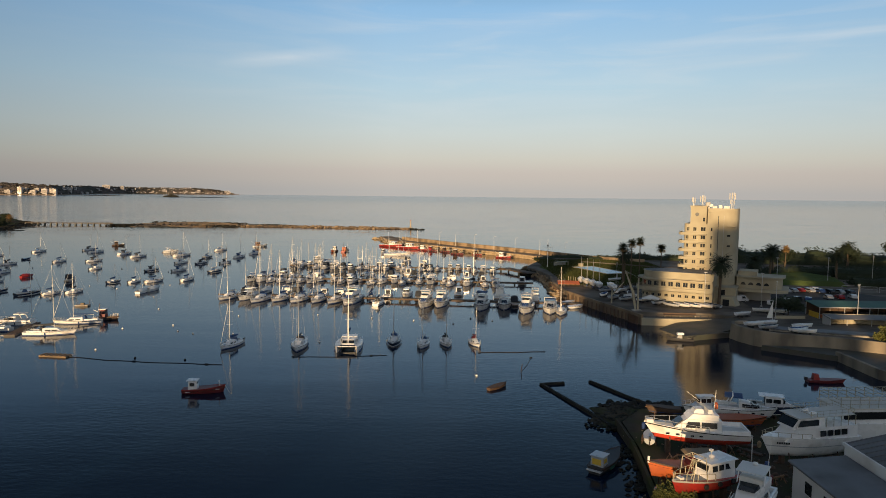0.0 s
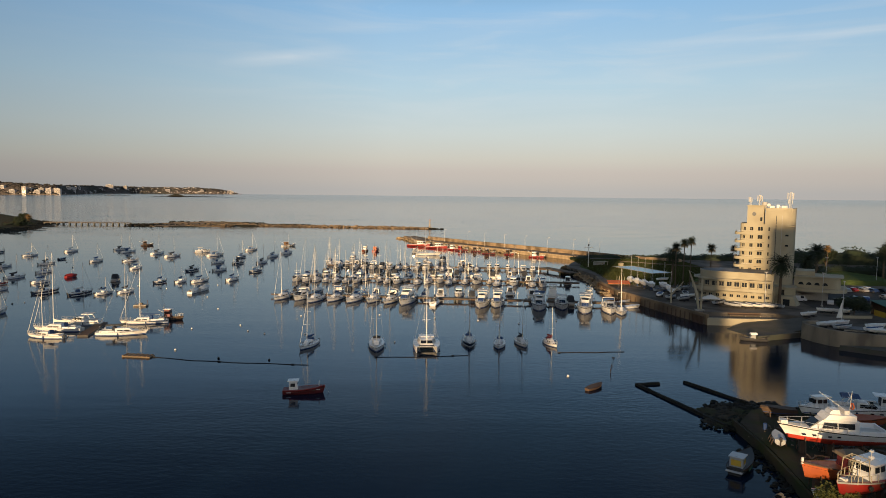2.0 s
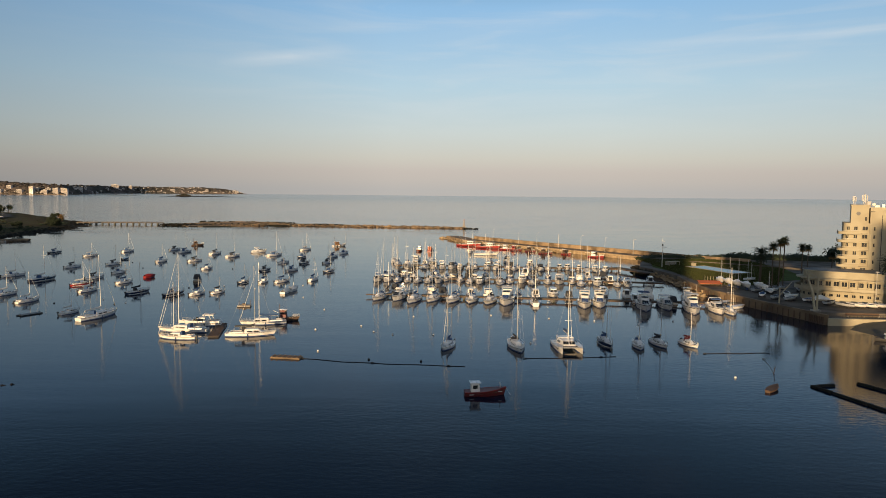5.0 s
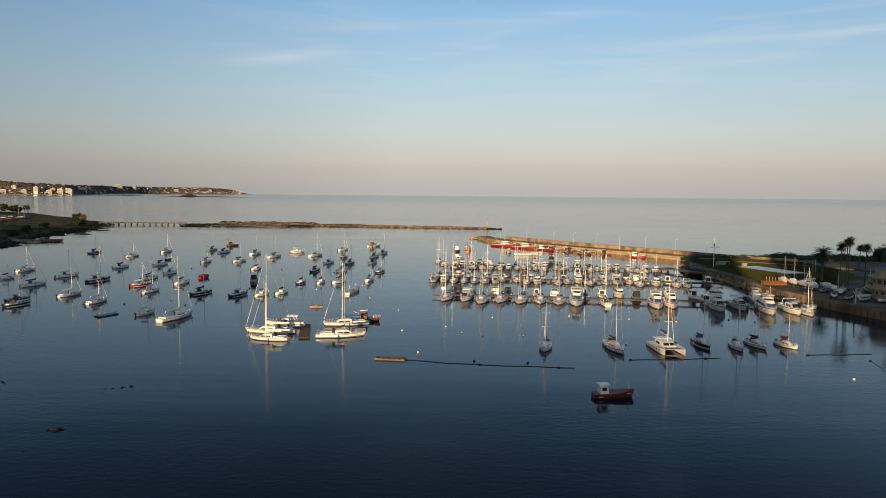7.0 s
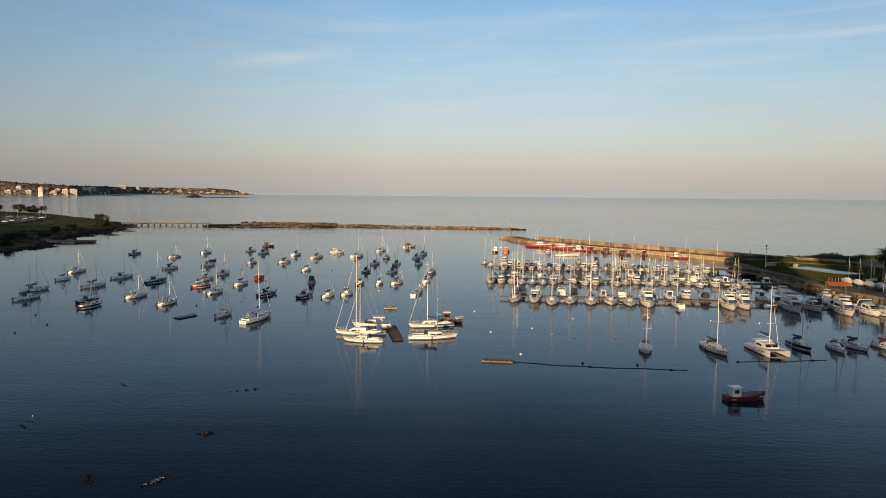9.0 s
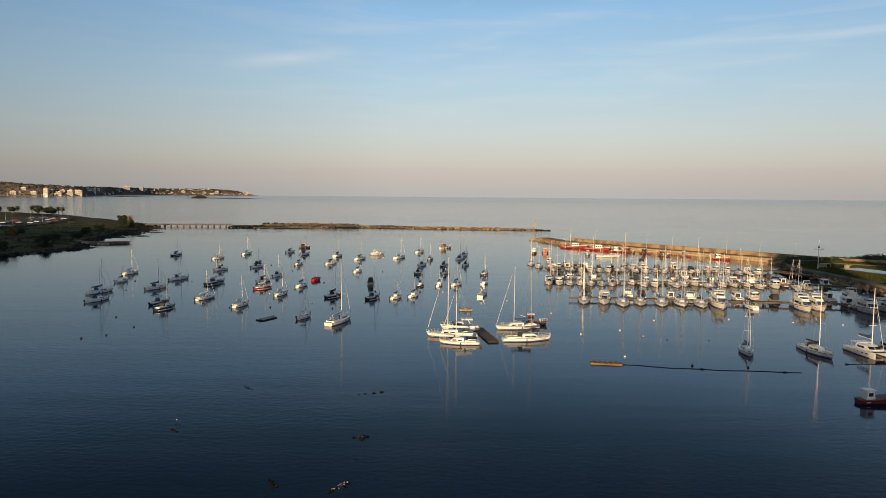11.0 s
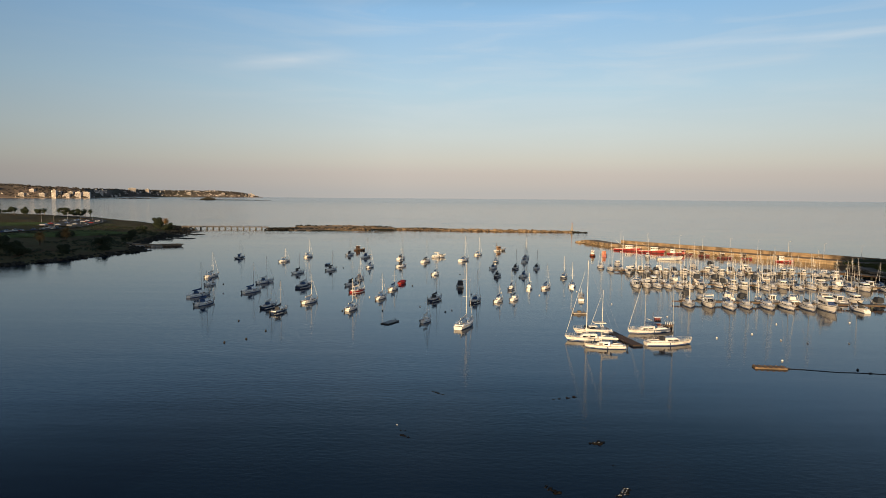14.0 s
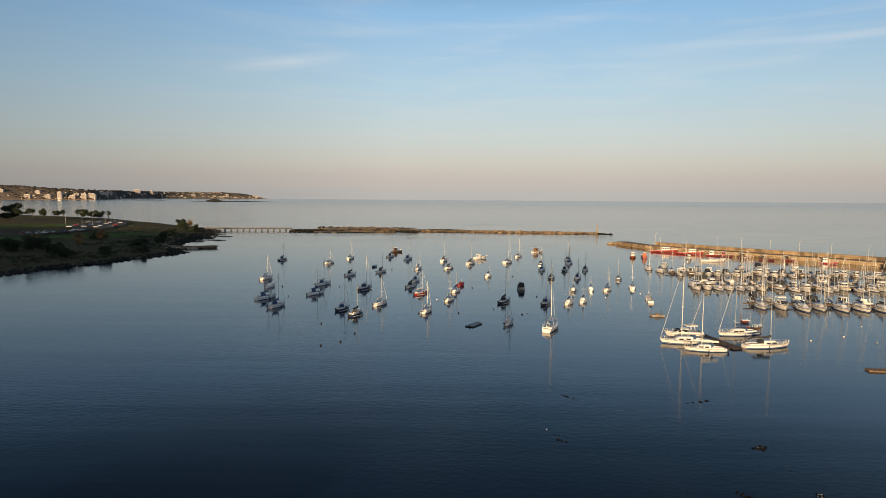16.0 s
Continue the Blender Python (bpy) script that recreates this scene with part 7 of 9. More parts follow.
sailboat(-207.4, 389.1, 20, 8.5, "gelcoat", "cloth_dark", mast=1.02)
fishing_boat(-206.1, 421.1, 53, 7.5, "dark_wood", "dark_wood")
sailboat(-196.4, 376.0, 18, 10.5, "gelcoat", "cloth_blue", mast=1.02)
sailboat(-188.6, 326.3, 15, 8, "gelcoat", "cloth_blue", mast=1.02)
motorboat(-169.1, 268.7, 29, 5, "covered", "red_paint")
sailboat(-171.3, 252.3, 18, 8, "gelcoat", "cloth_blue", mast=0.8)
sailboat(-155.3, 228.5, 24, 9.5, "navy", "cloth_dark", mast=1.02)
sailboat(-173.8, 330.2, 28, 8.5, "gelcoat", "cloth_dark", mast=1.02)
sailboat(-176.7, 367.9, 15, 10.5, "gelcoat", "cloth_dark", mast=1.02)
sailboat(-156.7, 298.5, 23, 6.5, "gelcoat", "cloth_blue", mast=0.8)
motorboat(-146.8, 260.3, -6, 7, "canopy", "gelcoat_grey")
sailboat(-141.9, 225.7, 19, 9.5, "navy", "cloth_white", mast=1.02)
sailboat(-162.6, 353.7, 23, 10.5, "gelcoat", "cloth_dark", mast=1.02)
sailboat(-134.3, 226.1, 27, 6.5, "gelcoat", "cloth_blue", mast=0.8)
motorboat(-156.3, 380.0, 57, 8.5, "express", "gelcoat")
sailboat(-142.7, 361.6, 24, 12, "gelcoat", "cloth_white", mast=1.02)
sailboat(-128.7, 230.2, 25, 6.5, "gelcoat", "cloth_dark", mast=0.8)
sailboat(-129.8, 294.4, 16, 8.5, "navy", "cloth_dark", mast=1.02)
sailboat(-127.5, 255.3, 18, 6.5, "navy", "cloth_blue", mast=1.02)
sailboat(-120.5, 257.4, 15, 6.5, "gelcoat", "cloth_blue", mast=0.8)
sailboat(-133.5, 396.7, 27, 9.5, "gelcoat", "cloth_white", mast=1.02)
sailboat(-129.3, 326.3, 24, 8, "gelcoat", "cloth_white", mast=1.02)
sailboat(-126.4, 354.0, 14, 8.5, "navy", "cloth_white", mast=1.02)
sailboat(-118.9, 324.7, 19, 8.5, "navy", "cloth_dark", mast=1.02)
sailboat(-118.2, 295.3, 25, 8, "gelcoat", "cloth_blue", mast=1.02)
sailboat(-113.8, 259.4, 26, 8.5, "gelcoat", "cloth_blue", mast=1.02)
fishing_boat(-118.6, 426.5, 49, 9.5, "gelcoat", "teak")
sailboat(-110.9, 358.5, 17, 10.5, "gelcoat", "cloth_blue", mast=1.02)
sailboat(-108.1, 378.0, 18, 10.5, "gelcoat", "cloth_white", mast=1.02)
sailboat(-108.5, 328.1, 19, 8.5, "gelcoat", "cloth_dark", mast=1.02)
motorboat(-106.0, 231.6, 10, 6, "covered", "gelcoat")
sailboat(-103.0, 265.0, 14, 8.5, "gelcoat", "cloth_blue", mast=1.02)
sailboat(-101.4, 292.5, 20, 8.5, "navy", "cloth_white", mast=1.02)
sailboat(-146.5, 184.8, 18, 13.5, "gelcoat", "cloth_white", furled="cloth_white")
# front row
sailboat(-50.5, 153.3, 194, 9, "gelcoat", "cloth_blue")
sailboat(-34.8, 153.5, 175, 12, "gelcoat", "cloth_dark")
sailboat(-13.4, 158.3, 179, 10, "navy", "cloth_blue")
sailboat(-6.4, 155.8, 188, 8.5, "gelcoat", "cloth_white")
sailboat(-1.0, 157.7, 172, 8.5, "gelcoat", "cloth_dark")
sailboat(5.9, 157.5, 165, 7, "gelcoat", "cloth_maroon")
catamaran(-23.3, 152.9, 177)
launch(-43.9, 117.5, 83)
# boats round the float
sailboat(-116.3, 167.3, -89, 12.5, "gelcoat", "cloth_white", mast=1.5)
sailboat(-114.6, 159.4, -84, 9.5, "gelcoat", "cloth_white", mast=1.35)
sailboat(-98.3, 163.7, 80, 12, "gelcoat", "cloth_dark", mast=1.35)
sailboat(-99.2, 177.7, -106, 12, "gelcoat", "cloth_blue", mast=1.3)
motorboat(-114.3, 174.8, -95, 10, "express", "gelcoat")
fishing_boat(-93.9, 183.2, 95, 6.5, "dark_wood", "maroon_paint")
motorboat(-104.7, 237.6, 12, 7, "covered", "gelcoat")
# marina, first pontoon
sailboat(-72.9, 222.0, -166, 12.5, "gelcoat", "cloth_white")
motorboat(-66.6, 221.3, -167, 12.5, "express", "gelcoat")
sailboat(-61.4, 218.1, -168, 14, "gelcoat", "cloth_blue")
sailboat(-55.2, 220.0, -165, 13, "gelcoat", "cloth_blue")
sailboat(-48.8, 218.8, -166, 14, "gelcoat", "cloth_blue")
sailboat(-42.6, 219.1, -171, 14, "gelcoat", "cloth_blue")
sailboat(-36.8, 217.4, -167, 14, "gelcoat", "cloth_dark")
motorboat(-31.6, 215.7, -169, 16, "flybridge", "gelcoat")
motorboat(-7.6, 211.4, -170, 14.5, "flybridge", "gelcoat")
motorboat(-2.7, 212.4, -170, 14, "flybridge", "gelcoat")
motorboat(10.0, 207.9, -171, 15, "flybridge", "gelcoat")
motorboat(17.3, 209.7, -173, 14, "express", "gelcoat")
motorboat(23.3, 203.7, -168, 16, "flybridge", "gelcoat")
motorboat(30.7, 203.6, -171, 15, "express", "gelcoat")
sailboat(33.6, 200.9, -168, 11, "gelcoat", "cloth_white")
sailboat(-22.6, 214.5, 5, 11, "gelcoat", "cloth_dark")
motorboat(-68.5, 239.0, 10, 8, "canopy", "gelcoat")
motorboat(-51.8, 232.3, 8, 9, "canopy", "gelcoat")
motorboat(-64.2, 234.1, -170, 8, "covered", "gelcoat")
motorboat(-55.9, 233.3, 8, 9, "express", "gelcoat")
motorboat(-36.6, 228.3, 8, 9, "express", "gelcoat")
motorboat(-20.6, 229.3, 5, 9, "cabin", "gelcoat")
motorboat(-14.4, 229.7, 185, 10, "cabin", "gelcoat")
motorboat(3.6, 235.8, 5, 9, "cabin", "gelcoat")
motorboat(10.4, 230.0, 5, 8.5, "cabin", "gelcoat")
motorboat(10.7, 219.6, 10, 10, "cabin", "gelcoat")
motorboat(17.7, 230.5, 10, 11, "flybridge", "gelcoat")
motorboat(21.3, 217.0, 8, 9, "canopy", "gelcoat")
motorboat(29.0, 225.2, 10, 10, "flybridge", "gelcoat")
motorboat(24.6, 212.0, 8, 7, "canopy", "gelcoat")
motorboat(38.9, 218.0, 60, 6, "skiff", "gelcoat")
motorboat(39.4, 209.8, 70, 6, "skiff", "gelcoat")
# marina, second pontoon
sailboat(-76.1, 273.8, -169, 13, "gelcoat", "cloth_blue")
sailboat(-73.0, 277.6, -175, 11, "gelcoat", "cloth_blue")
motorboat(-68.0, 276.2, -172, 10, "cabin", "gelcoat")
sailboat(-64.1, 276.5, -175, 10, "gelcoat", "cloth_dark")
sailboat(-56.5, 271.7, -172, 12, "gelcoat", "cloth_dark")
sailboat(-51.0, 268.7, -173, 11, "gelcoat", "cloth_blue")
sailboat(-45.2, 267.5, -175, 11, "gelcoat", "cloth_dark")
motorboat(-39.5, 267.9, -170, 9, "cabin", "gelcoat")
sailboat(-35.0, 268.2, -174, 10, "gelcoat", "cloth_dark")
sailboat(-30.1, 268.6, -174, 11, "gelcoat", "cloth_blue")
sailboat(-26.0, 263.9, -169, 11, "gelcoat", "cloth_blue")
motorboat(-21.1, 265.9, -172, 11, "cabin", "gelcoat")
sailboat(-15.5, 266.3, -176, 10, "gelcoat", "cloth_dark")
sailboat(-11.4, 263.3, -174, 10, "gelcoat", "cloth_white")
motorboat(-6.8, 263.7, -169, 12, "express", "gelcoat")
sailboat(-1.8, 264.0, -173, 9, "gelcoat", "cloth_white")
sailboat(0.5, 257.9, -170, 10, "gelcoat", "cloth_blue")
motorboat(7.2, 259.9, -169, 11, "cabin", "gelcoat")
motorboat(-69.8, 287.2, 6, 8, "canopy", "gelcoat")
motorboat(-65.9, 291.4, 9, 8, "canopy", "gelcoat")
sailboat(-55.6, 290.2, 6, 10, "gelcoat", "cloth_blue")
motorboat(-47.1, 287.0, 11, 9, "canopy", "gelcoat")
motorboat(-40.2, 285.6, 5, 9, "canopy", "gelcoat")
sailboat(-34.2, 286.1, 12, 8, "gelcoat", "cloth_blue")
motorboat(-23.7, 285.0, 11, 8, "canopy", "gelcoat")
motorboat(-16.8, 291.2, 10, 10, "cabin", "gelcoat")
motorboat(-14.1, 285.7, 8, 8, "canopy", "gelcoat")
sailboat(-8.0, 284.3, 8, 8, "gelcoat", "cloth_blue")
motorboat(1.2, 281.3, 11, 8, "canopy", "gelcoat")
motorboat(7.9, 281.8, 6, 7, "cabin", "gelcoat")
motorboat(13.9, 282.2, 4, 9, "canopy", "gelcoat")
motorboat(29.3, 266.2, 11, 9, "cabin", "gelcoat")
# marina, third pontoon
sailboat(-76.7, 332.6, -176, 10, "gelcoat", "cloth_white")
sailboat(-74.2, 322.7, -175, 11, "gelcoat", "cloth_blue")
sailboat(-69.5, 320.7, -169, 10, "gelcoat", "cloth_blue")
motorboat(-66.3, 341.5, -169, 10, "cabin", "gelcoat")
motorboat(-65.6, 318.6, -174, 9, "cabin", "gelcoat")
sailboat(-60.9, 328.8, -171, 10, "gelcoat", "cloth_white")
motorboat(-57.6, 319.3, -169, 11, "express", "gelcoat")
sailboat(-46.9, 315.5, -172, 10, "gelcoat", "cloth_blue")
sailboat(-37.5, 311.7, -169, 10, "gelcoat", "cloth_blue")
motorboat(-31.8, 314.4, -176, 11, "cabin", "gelcoat")
motorboat(-26.9, 317.1, -176, 11, "cabin", "gelcoat")
sailboat(-22.9, 310.6, -171, 9, "gelcoat", "cloth_blue")
sailboat(-18.2, 311.0, -172, 9, "gelcoat", "cloth_white")
fishing_boat(-11.3, 320.8, -172, 11, "maroon_paint", "gelcoat")
sailboat(-9.0, 311.8, -171, 9, "gelcoat", "cloth_dark")
sailboat(-4.9, 307.7, -176, 10, "gelcoat", "cloth_blue")
motorboat(1.0, 310.3, -170, 7.5, "cabin", "gelcoat")
motorboat(4.7, 310.6, -172, 9, "cabin", "gelcoat")
motorboat(9.5, 308.8, -176, 6.5, "cabin", "gelcoat")
motorboat(-21.0, 337.5, -169, 10, "canopy", "gelcoat")
sailboat(-29.1, 339.4, -169, 10, "gelcoat", "cloth_blue")
# boats berthed between the others
sailboat(-71.0, 233.1, 7, 8.5, "gelcoat", "cloth_dark")
sailboat(-46.6, 230.3, 10, 7.5, "gelcoat", "cloth_white")
motorboat(-42.5, 229.8, 6, 7.5, "cabin", "gelcoat")
sailboat(-26.3, 228.0, 5, 8.5, "gelcoat", "cloth_blue")
motorboat(-10.0, 226.1, 4, 7.5, "canopy", "gelcoat")
motorboat(-78.0, 264.7, -174, 9, "express", "gelcoat")
motorboat(-74.0, 264.4, -170, 9, "cabin", "gelcoat")
sailboat(-70.0, 264.0, -176, 10, "gelcoat", "cloth_blue")
sailboat(-66.0, 263.7, -174, 9, "gelcoat", "cloth_blue")
sailboat(-62.0, 263.3, -172, 10, "gelcoat", "cloth_white")
sailboat(-58.0, 263.0, -173, 10, "gelcoat", "cloth_dark")
motorboat(-54.0, 262.6, -172, 9, "express", "gelcoat")
sailboat(-42.0, 261.6, -176, 9, "gelcoat", "cloth_white")
motorboat(-38.0, 261.2, -171, 9, "cabin", "gelcoat")
sailboat(-30.0, 260.5, -170, 10, "gelcoat", "cloth_dark")
sailboat(-18.0, 259.4, -177, 9, "gelcoat", "cloth_blue")
sailboat(14.0, 256.6, -172, 9, "gelcoat", "cloth_dark")
motorboat(18.0, 256.3, -172, 9, "express", "gelcoat")
motorboat(-42.0, 273.3, 9, 8, "canopy", "gelcoat")
sailboat(-26.0, 271.8, 9, 8, "navy", "cloth_white")
sailboat(-18.0, 271.1, 7, 9, "gelcoat", "cloth_blue")
sailboat(-10.0, 270.4, 6, 8, "gelcoat", "cloth_dark")
motorboat(2.0, 269.4, 7, 8, "express", "gelcoat")
sailboat(6.0, 269.0, 6, 8, "gelcoat", "cloth_white")
sailboat(10.0, 268.7, 5, 9, "gelcoat", "cloth_dark")
motorboat(14.0, 268.3, 7, 8, "cabin", "gelcoat")
sailboat(18.0, 268.0, 5, 8, "gelcoat", "cloth_blue")
motorboat(-69.0, 310.0, -172, 8.5, "express", "gelcoat")
sailboat(-60.9, 309.2, -171, 9.5, "gelcoat", "cloth_blue")
motorboat(-56.8, 308.9, -170, 8.5, "canopy", "gelcoat")
motorboat(-52.8, 308.5, -172, 8.5, "cabin", "gelcoat")
motorboat(-48.8, 308.1, -171, 8.5, "canopy", "gelcoat")
motorboat(-44.7, 307.7, -176, 8.5, "cabin", "gelcoat")
sailboat(-40.7, 307.4, -174, 9.5, "gelcoat", "cloth_blue")
sailboat(-32.6, 306.6, -175, 8.5, "gelcoat", "cloth_blue")
motorboat(-28.5, 306.3, -177, 8.5, "cabin", "gelcoat")
sailboat(-20.5, 305.5, -171, 8.5, "gelcoat", "cloth_blue")
sailboat(-12.4, 304.8, -173, 8.5, "gelcoat", "cloth_blue")
motorboat(-8.3, 304.4, -176, 8.5, "canopy", "gelcoat")
sailboat(11.9, 302.6, -170, 9.5, "gelcoat", "cloth_blue")
motorboat(15.9, 302.2, -175, 8.5, "express", "gelcoat")
motorboat(20.0, 301.8, -173, 8.5, "cabin", "gelcoat")
motorboat(-60.9, 320.7, 10, 8, "cabin", "gelcoat")
motorboat(-52.8, 319.9, 7, 8, "express", "gelcoat")
sailboat(-40.6, 318.8, 4, 8, "gelcoat", "cloth_dark")
motorboat(-20.4, 317.0, 6, 8, "canopy", "gelcoat")
motorboat(-12.3, 316.2, 4, 8, "cabin", "gelcoat")
# working boats by the mole
fishing_boat(-67.1, 397.1, -170, 9, "orange_paint", "gelcoat")
fishing_boat(-60.4, 397.8, 10, 10, "red_paint", "orange_paint")
fishing_boat(-36.3, 436.9, 120, 17, "red_paint", "gelcoat")
fishing_boat(-24.6, 422.6, 120, 16, "red_paint", "gelcoat")
fishing_boat(-13.6, 412.0, 122, 10, "red_paint", "gelcoat")
fishing_boat(-9.1, 406.9, 118, 8, "maroon_paint", "red_paint")
fishing_boat(-1.0, 400.2, 130, 7, "maroon_paint", "dark_wood")
fishing_boat(5.8, 386.7, 118, 8, "maroon_paint", "dark_wood")
fishing_boat(17.1, 384.4, 125, 6, "red_paint", "dark_wood")
fishing_boat(31.0, 369.5, 122, 9, "red_paint", "gelcoat")
motorboat(-37.3, 389.3, -172, 7, "cabin", "gelcoat")
motorboat(-28.5, 376.5, 95, 14, "barge", "gelcoat")

# ---- pontoons, floats, booms, buoys and rocks in the basin ----
def pontoon(name, x0, y0, x1, y1, half, z, label, step=7.0):
    a, b = Vector((x0, y0)), Vector((x1, y1))
    L, ang = (b - a).length, math.degrees(math.atan2(y1 - y0, x1 - x0))
    t = thing(name, label, "pontoon", "", "structure", at=pose(x0, y0, 0, 0, 0, ang))
    n = int(L / step)
    slab = None
    for k in range(n):
        m = pose((k + 0.5) * L / n, 0, 0)
        if slab is None:
            slab = part("deck_slab", Shape().box(-L / n / 2 + 0.03, L / n / 2 - 0.03, -half, half, z - 0.28, z), "paving", t)
            slab.matrix_basis = m
            pile = part("pile", Shape().box(-0.3, 0.3, -half + 0.1, -half + 0.6, -1.5, z - 0.3).box(-0.3, 0.3, half - 0.6, half - 0.1, -1.5, z - 0.3), "wet_concrete", t)
            beam = part("edge_beam", Shape().box(-L / n / 2 + 0.2, L / n / 2 - 0.2, -half - 0.1, -half, z - 0.5, z - 0.1), "dark_wood", t)
            post = part("bollard", Shape().box(-0.09, 0.09, -half + 0.05, -half + 0.23, z, z + 0.75), "dark_wood", t)
        else:
            again(slab, t, m)
            again(beam, t, m)
        if k % 2 == 0 and k:
            again(pile, t, pose(k * L / n, 0, 0))
        if k:
            again(post, t, pose(k * L / n + 1.1, 0, 0))


pontoon("pontoon_first", -74, 225.5, 42, 212.5, 1.1, 1.15, "long concrete mooring pier with square piles")
pontoon("pontoon_second", -75, 270.6, 33, 261, 1.0, 1.05, "long concrete mooring pier with square piles")
pontoon("pontoon_third", -71, 316, 27, 307, 1.0, 1.05, "long concrete mooring pier with square piles")
pontoon("pontoon_link", 26, 308, 36, 288, 2.4, 1.6, "short concrete pier arm")

float_dock = thing("floating_dock", "dark weathered wooden floating dock between moored yachts", "dock", at=pose(-108, 168.5, 0, 0, 0, -79))
part("float", Shape().box(-8.0, 8.0, -1.2, 1.2, -0.3, 0.3), "black_paint", float_dock)
plank = None
for k in range(32):
    m = pose(-7.75 + k * 0.5, 0, 0.36)
    if plank is None:
        plank = part("plank", Shape().box(-0.22, 0.22, -1.3, 1.3, -0.05, 0.05), "dark_wood", float_dock)
        plank.matrix_basis = m
    else:
        again(plank, float_dock, m)
for k in (-7, -2.5, 2.5, 7):
    part("cleat", Shape().box(k - 0.25, k + 0.25, 1.0, 1.15, 0.41, 0.55), "steel_dark", float_dock)

raft = thing("wooden_raft", "tan timber work raft with low deckhouse frame at anchor", "raft", at=pose(-112, 204, 0, 0, 0, 6))
part("deck", Shape().box(-1.9, 1.9, -1.2, 1.2, 0.1, 0.5), "concrete", raft)
part("float", Shape().box(-1.8, 1.8, -1.1, 1.1, -0.2, 0.1), "dark_wood", raft)
for x in (-1.7, 1.7):
    part("post", Shape().tube((x, 0.9, 0.5), (x, 0.9, 1.7), 0.06, 5), "dark_wood", raft)
part("crate", Shape().box(-0.5, 0.5, -0.4, 0.5, 0.5, 0.95), "tan_rock", raft)
barge = thing("work_barge", "flat dark grey work barge with posts at its corners", "barge", at=pose(-167, 187.5, 0, 0, 0, 62) @ Matrix.Scale(0.82, 4))
part("hull", Shape().prism([(-3.6, -1.5), (3.0, -1.5), (3.7, -1.0), (3.7, 1.0), (3.0, 1.5), (-3.6, 1.5)], -0.3, 0.32, -0.02), "steel_dark", barge)
part("deck", Shape().box(-3.4, 3.0, -1.35, 1.35, 0.32, 0.38), "deck_grey", barge)
for x in (-3.9, 3.8):
    part("bollard", Shape().tube((x * 0.84, 0, 0.3), (x * 0.84, 0, 0.9), 0.12, 6), "steel_dark", barge)
boom_raft = thing("boom_raft", "tan timber float that carries the end of an oil boom", "raft", at=pose(-84.5, 142, 0, 0, 0, -8))
part("deck", Shape().box(-3.2, 3.2, -1.0, 1.0, -0.2, 0.3), "tan_rock", boom_raft)
for k in range(6):
    part("cross_beam", Shape().box(-3.0 + k * 1.1, -2.7 + k * 1.1, -1.15, 1.15, 0.3, 0.42), "teak", boom_raft)


def oil_boom(pts, label, r=0.085):
    t = thing("oil_boom", label, "boom")
    out = []
    for a, b in zip(pts, pts[1:]):
        a, b = Vector(a), Vector(b)
        n = max(2, int((b - a).length / 3))
        out += [(*(a + (b - a) * k / n + Vector((0, 0.25 * math.sin(k * 1.3)))), 0.03) for k in range(n)]
    out.append((*pts[-1], 0.03))
    part("float_line", Shape().path(out, r, 6), "black_paint", t)
    for k in range(0, len(out), 5):
        part("float_joint", Shape().box(out[k][0] - 0.3, out[k][0] + 0.3, out[k][1] - 0.1, out[k][1] + 0.1, 0.06, 0.22), "rubber", t)


oil_boom([(-81, 141.5), (-72, 139), (-60, 137.5), (-47, 136.5)], "black floating oil boom strung across the basin")
oil_boom([(-34, 143.5), (-24, 144), (-14, 146)], "black floating oil boom strung across the basin", 0.08)
oil_boom([(6.5, 149.5), (15, 150), (21.5, 151)], "black floating oil boom near the moored yachts", 0.09)
oil_boom([(17.5, 145), (16, 139), (14, 133)], "thin dark floating line with a marker post", 0.06)
stick = tagged(part("marker_post", Shape().tube((0, 0, -0.5), (0.3, 0, 1.6), 0.07, 5), "dark_wood", at=pose(14, 133.5, 0)), "leaning dark wooden marker post in the water", "post")


def jetty_ruin(pts, half, label):
    """A low decayed harbour wall of dark concrete lengths."""
    t = thing("wall_breakwater", label, "wall", "", "structure")
    for a, b in zip(pts, pts[1:]):
        a, b = Vector(a), Vector(b)
        L, ang = (b - a).length, math.degrees(math.atan2(b.y - a.y, b.x - a.x))
        n = max(1, int(L / 3.0))
        for k in range(n):
            p = a + (b - a) * (k + 0.5) / n
            part("wall_length", Shape().box(-L / n / 2 + 0.04, L / n / 2 - 0.04, -half, half, -1.2, 0.28).box(-L / n / 2 + 0.04, L / n / 2 - 0.04, -half * 0.7, half * 0.7, 0.28, 0.42), "dark_rock", t,
                 at=pose(p.x, p.y, rnd.uniform(-0.06, 0.06), rnd.uniform(-2, 2), rnd.uniform(-1, 1), ang + rnd.uniform(-1, 1)))


jetty_ruin([(21.3, 125.4), (16.6, 124.2)], 0.4, "low dark concrete breakwater wall, weedy and worn")
jetty_ruin([(17.0, 124.0), (20.6, 113.5), (24.6, 101.8)], 0.35, "low dark concrete breakwater wall, weedy and worn")
jetty_ruin([(26.4, 126.6), (30.6, 118), (35.0, 109.6)], 0.35, "low dark concrete breakwater wall, weedy and worn")

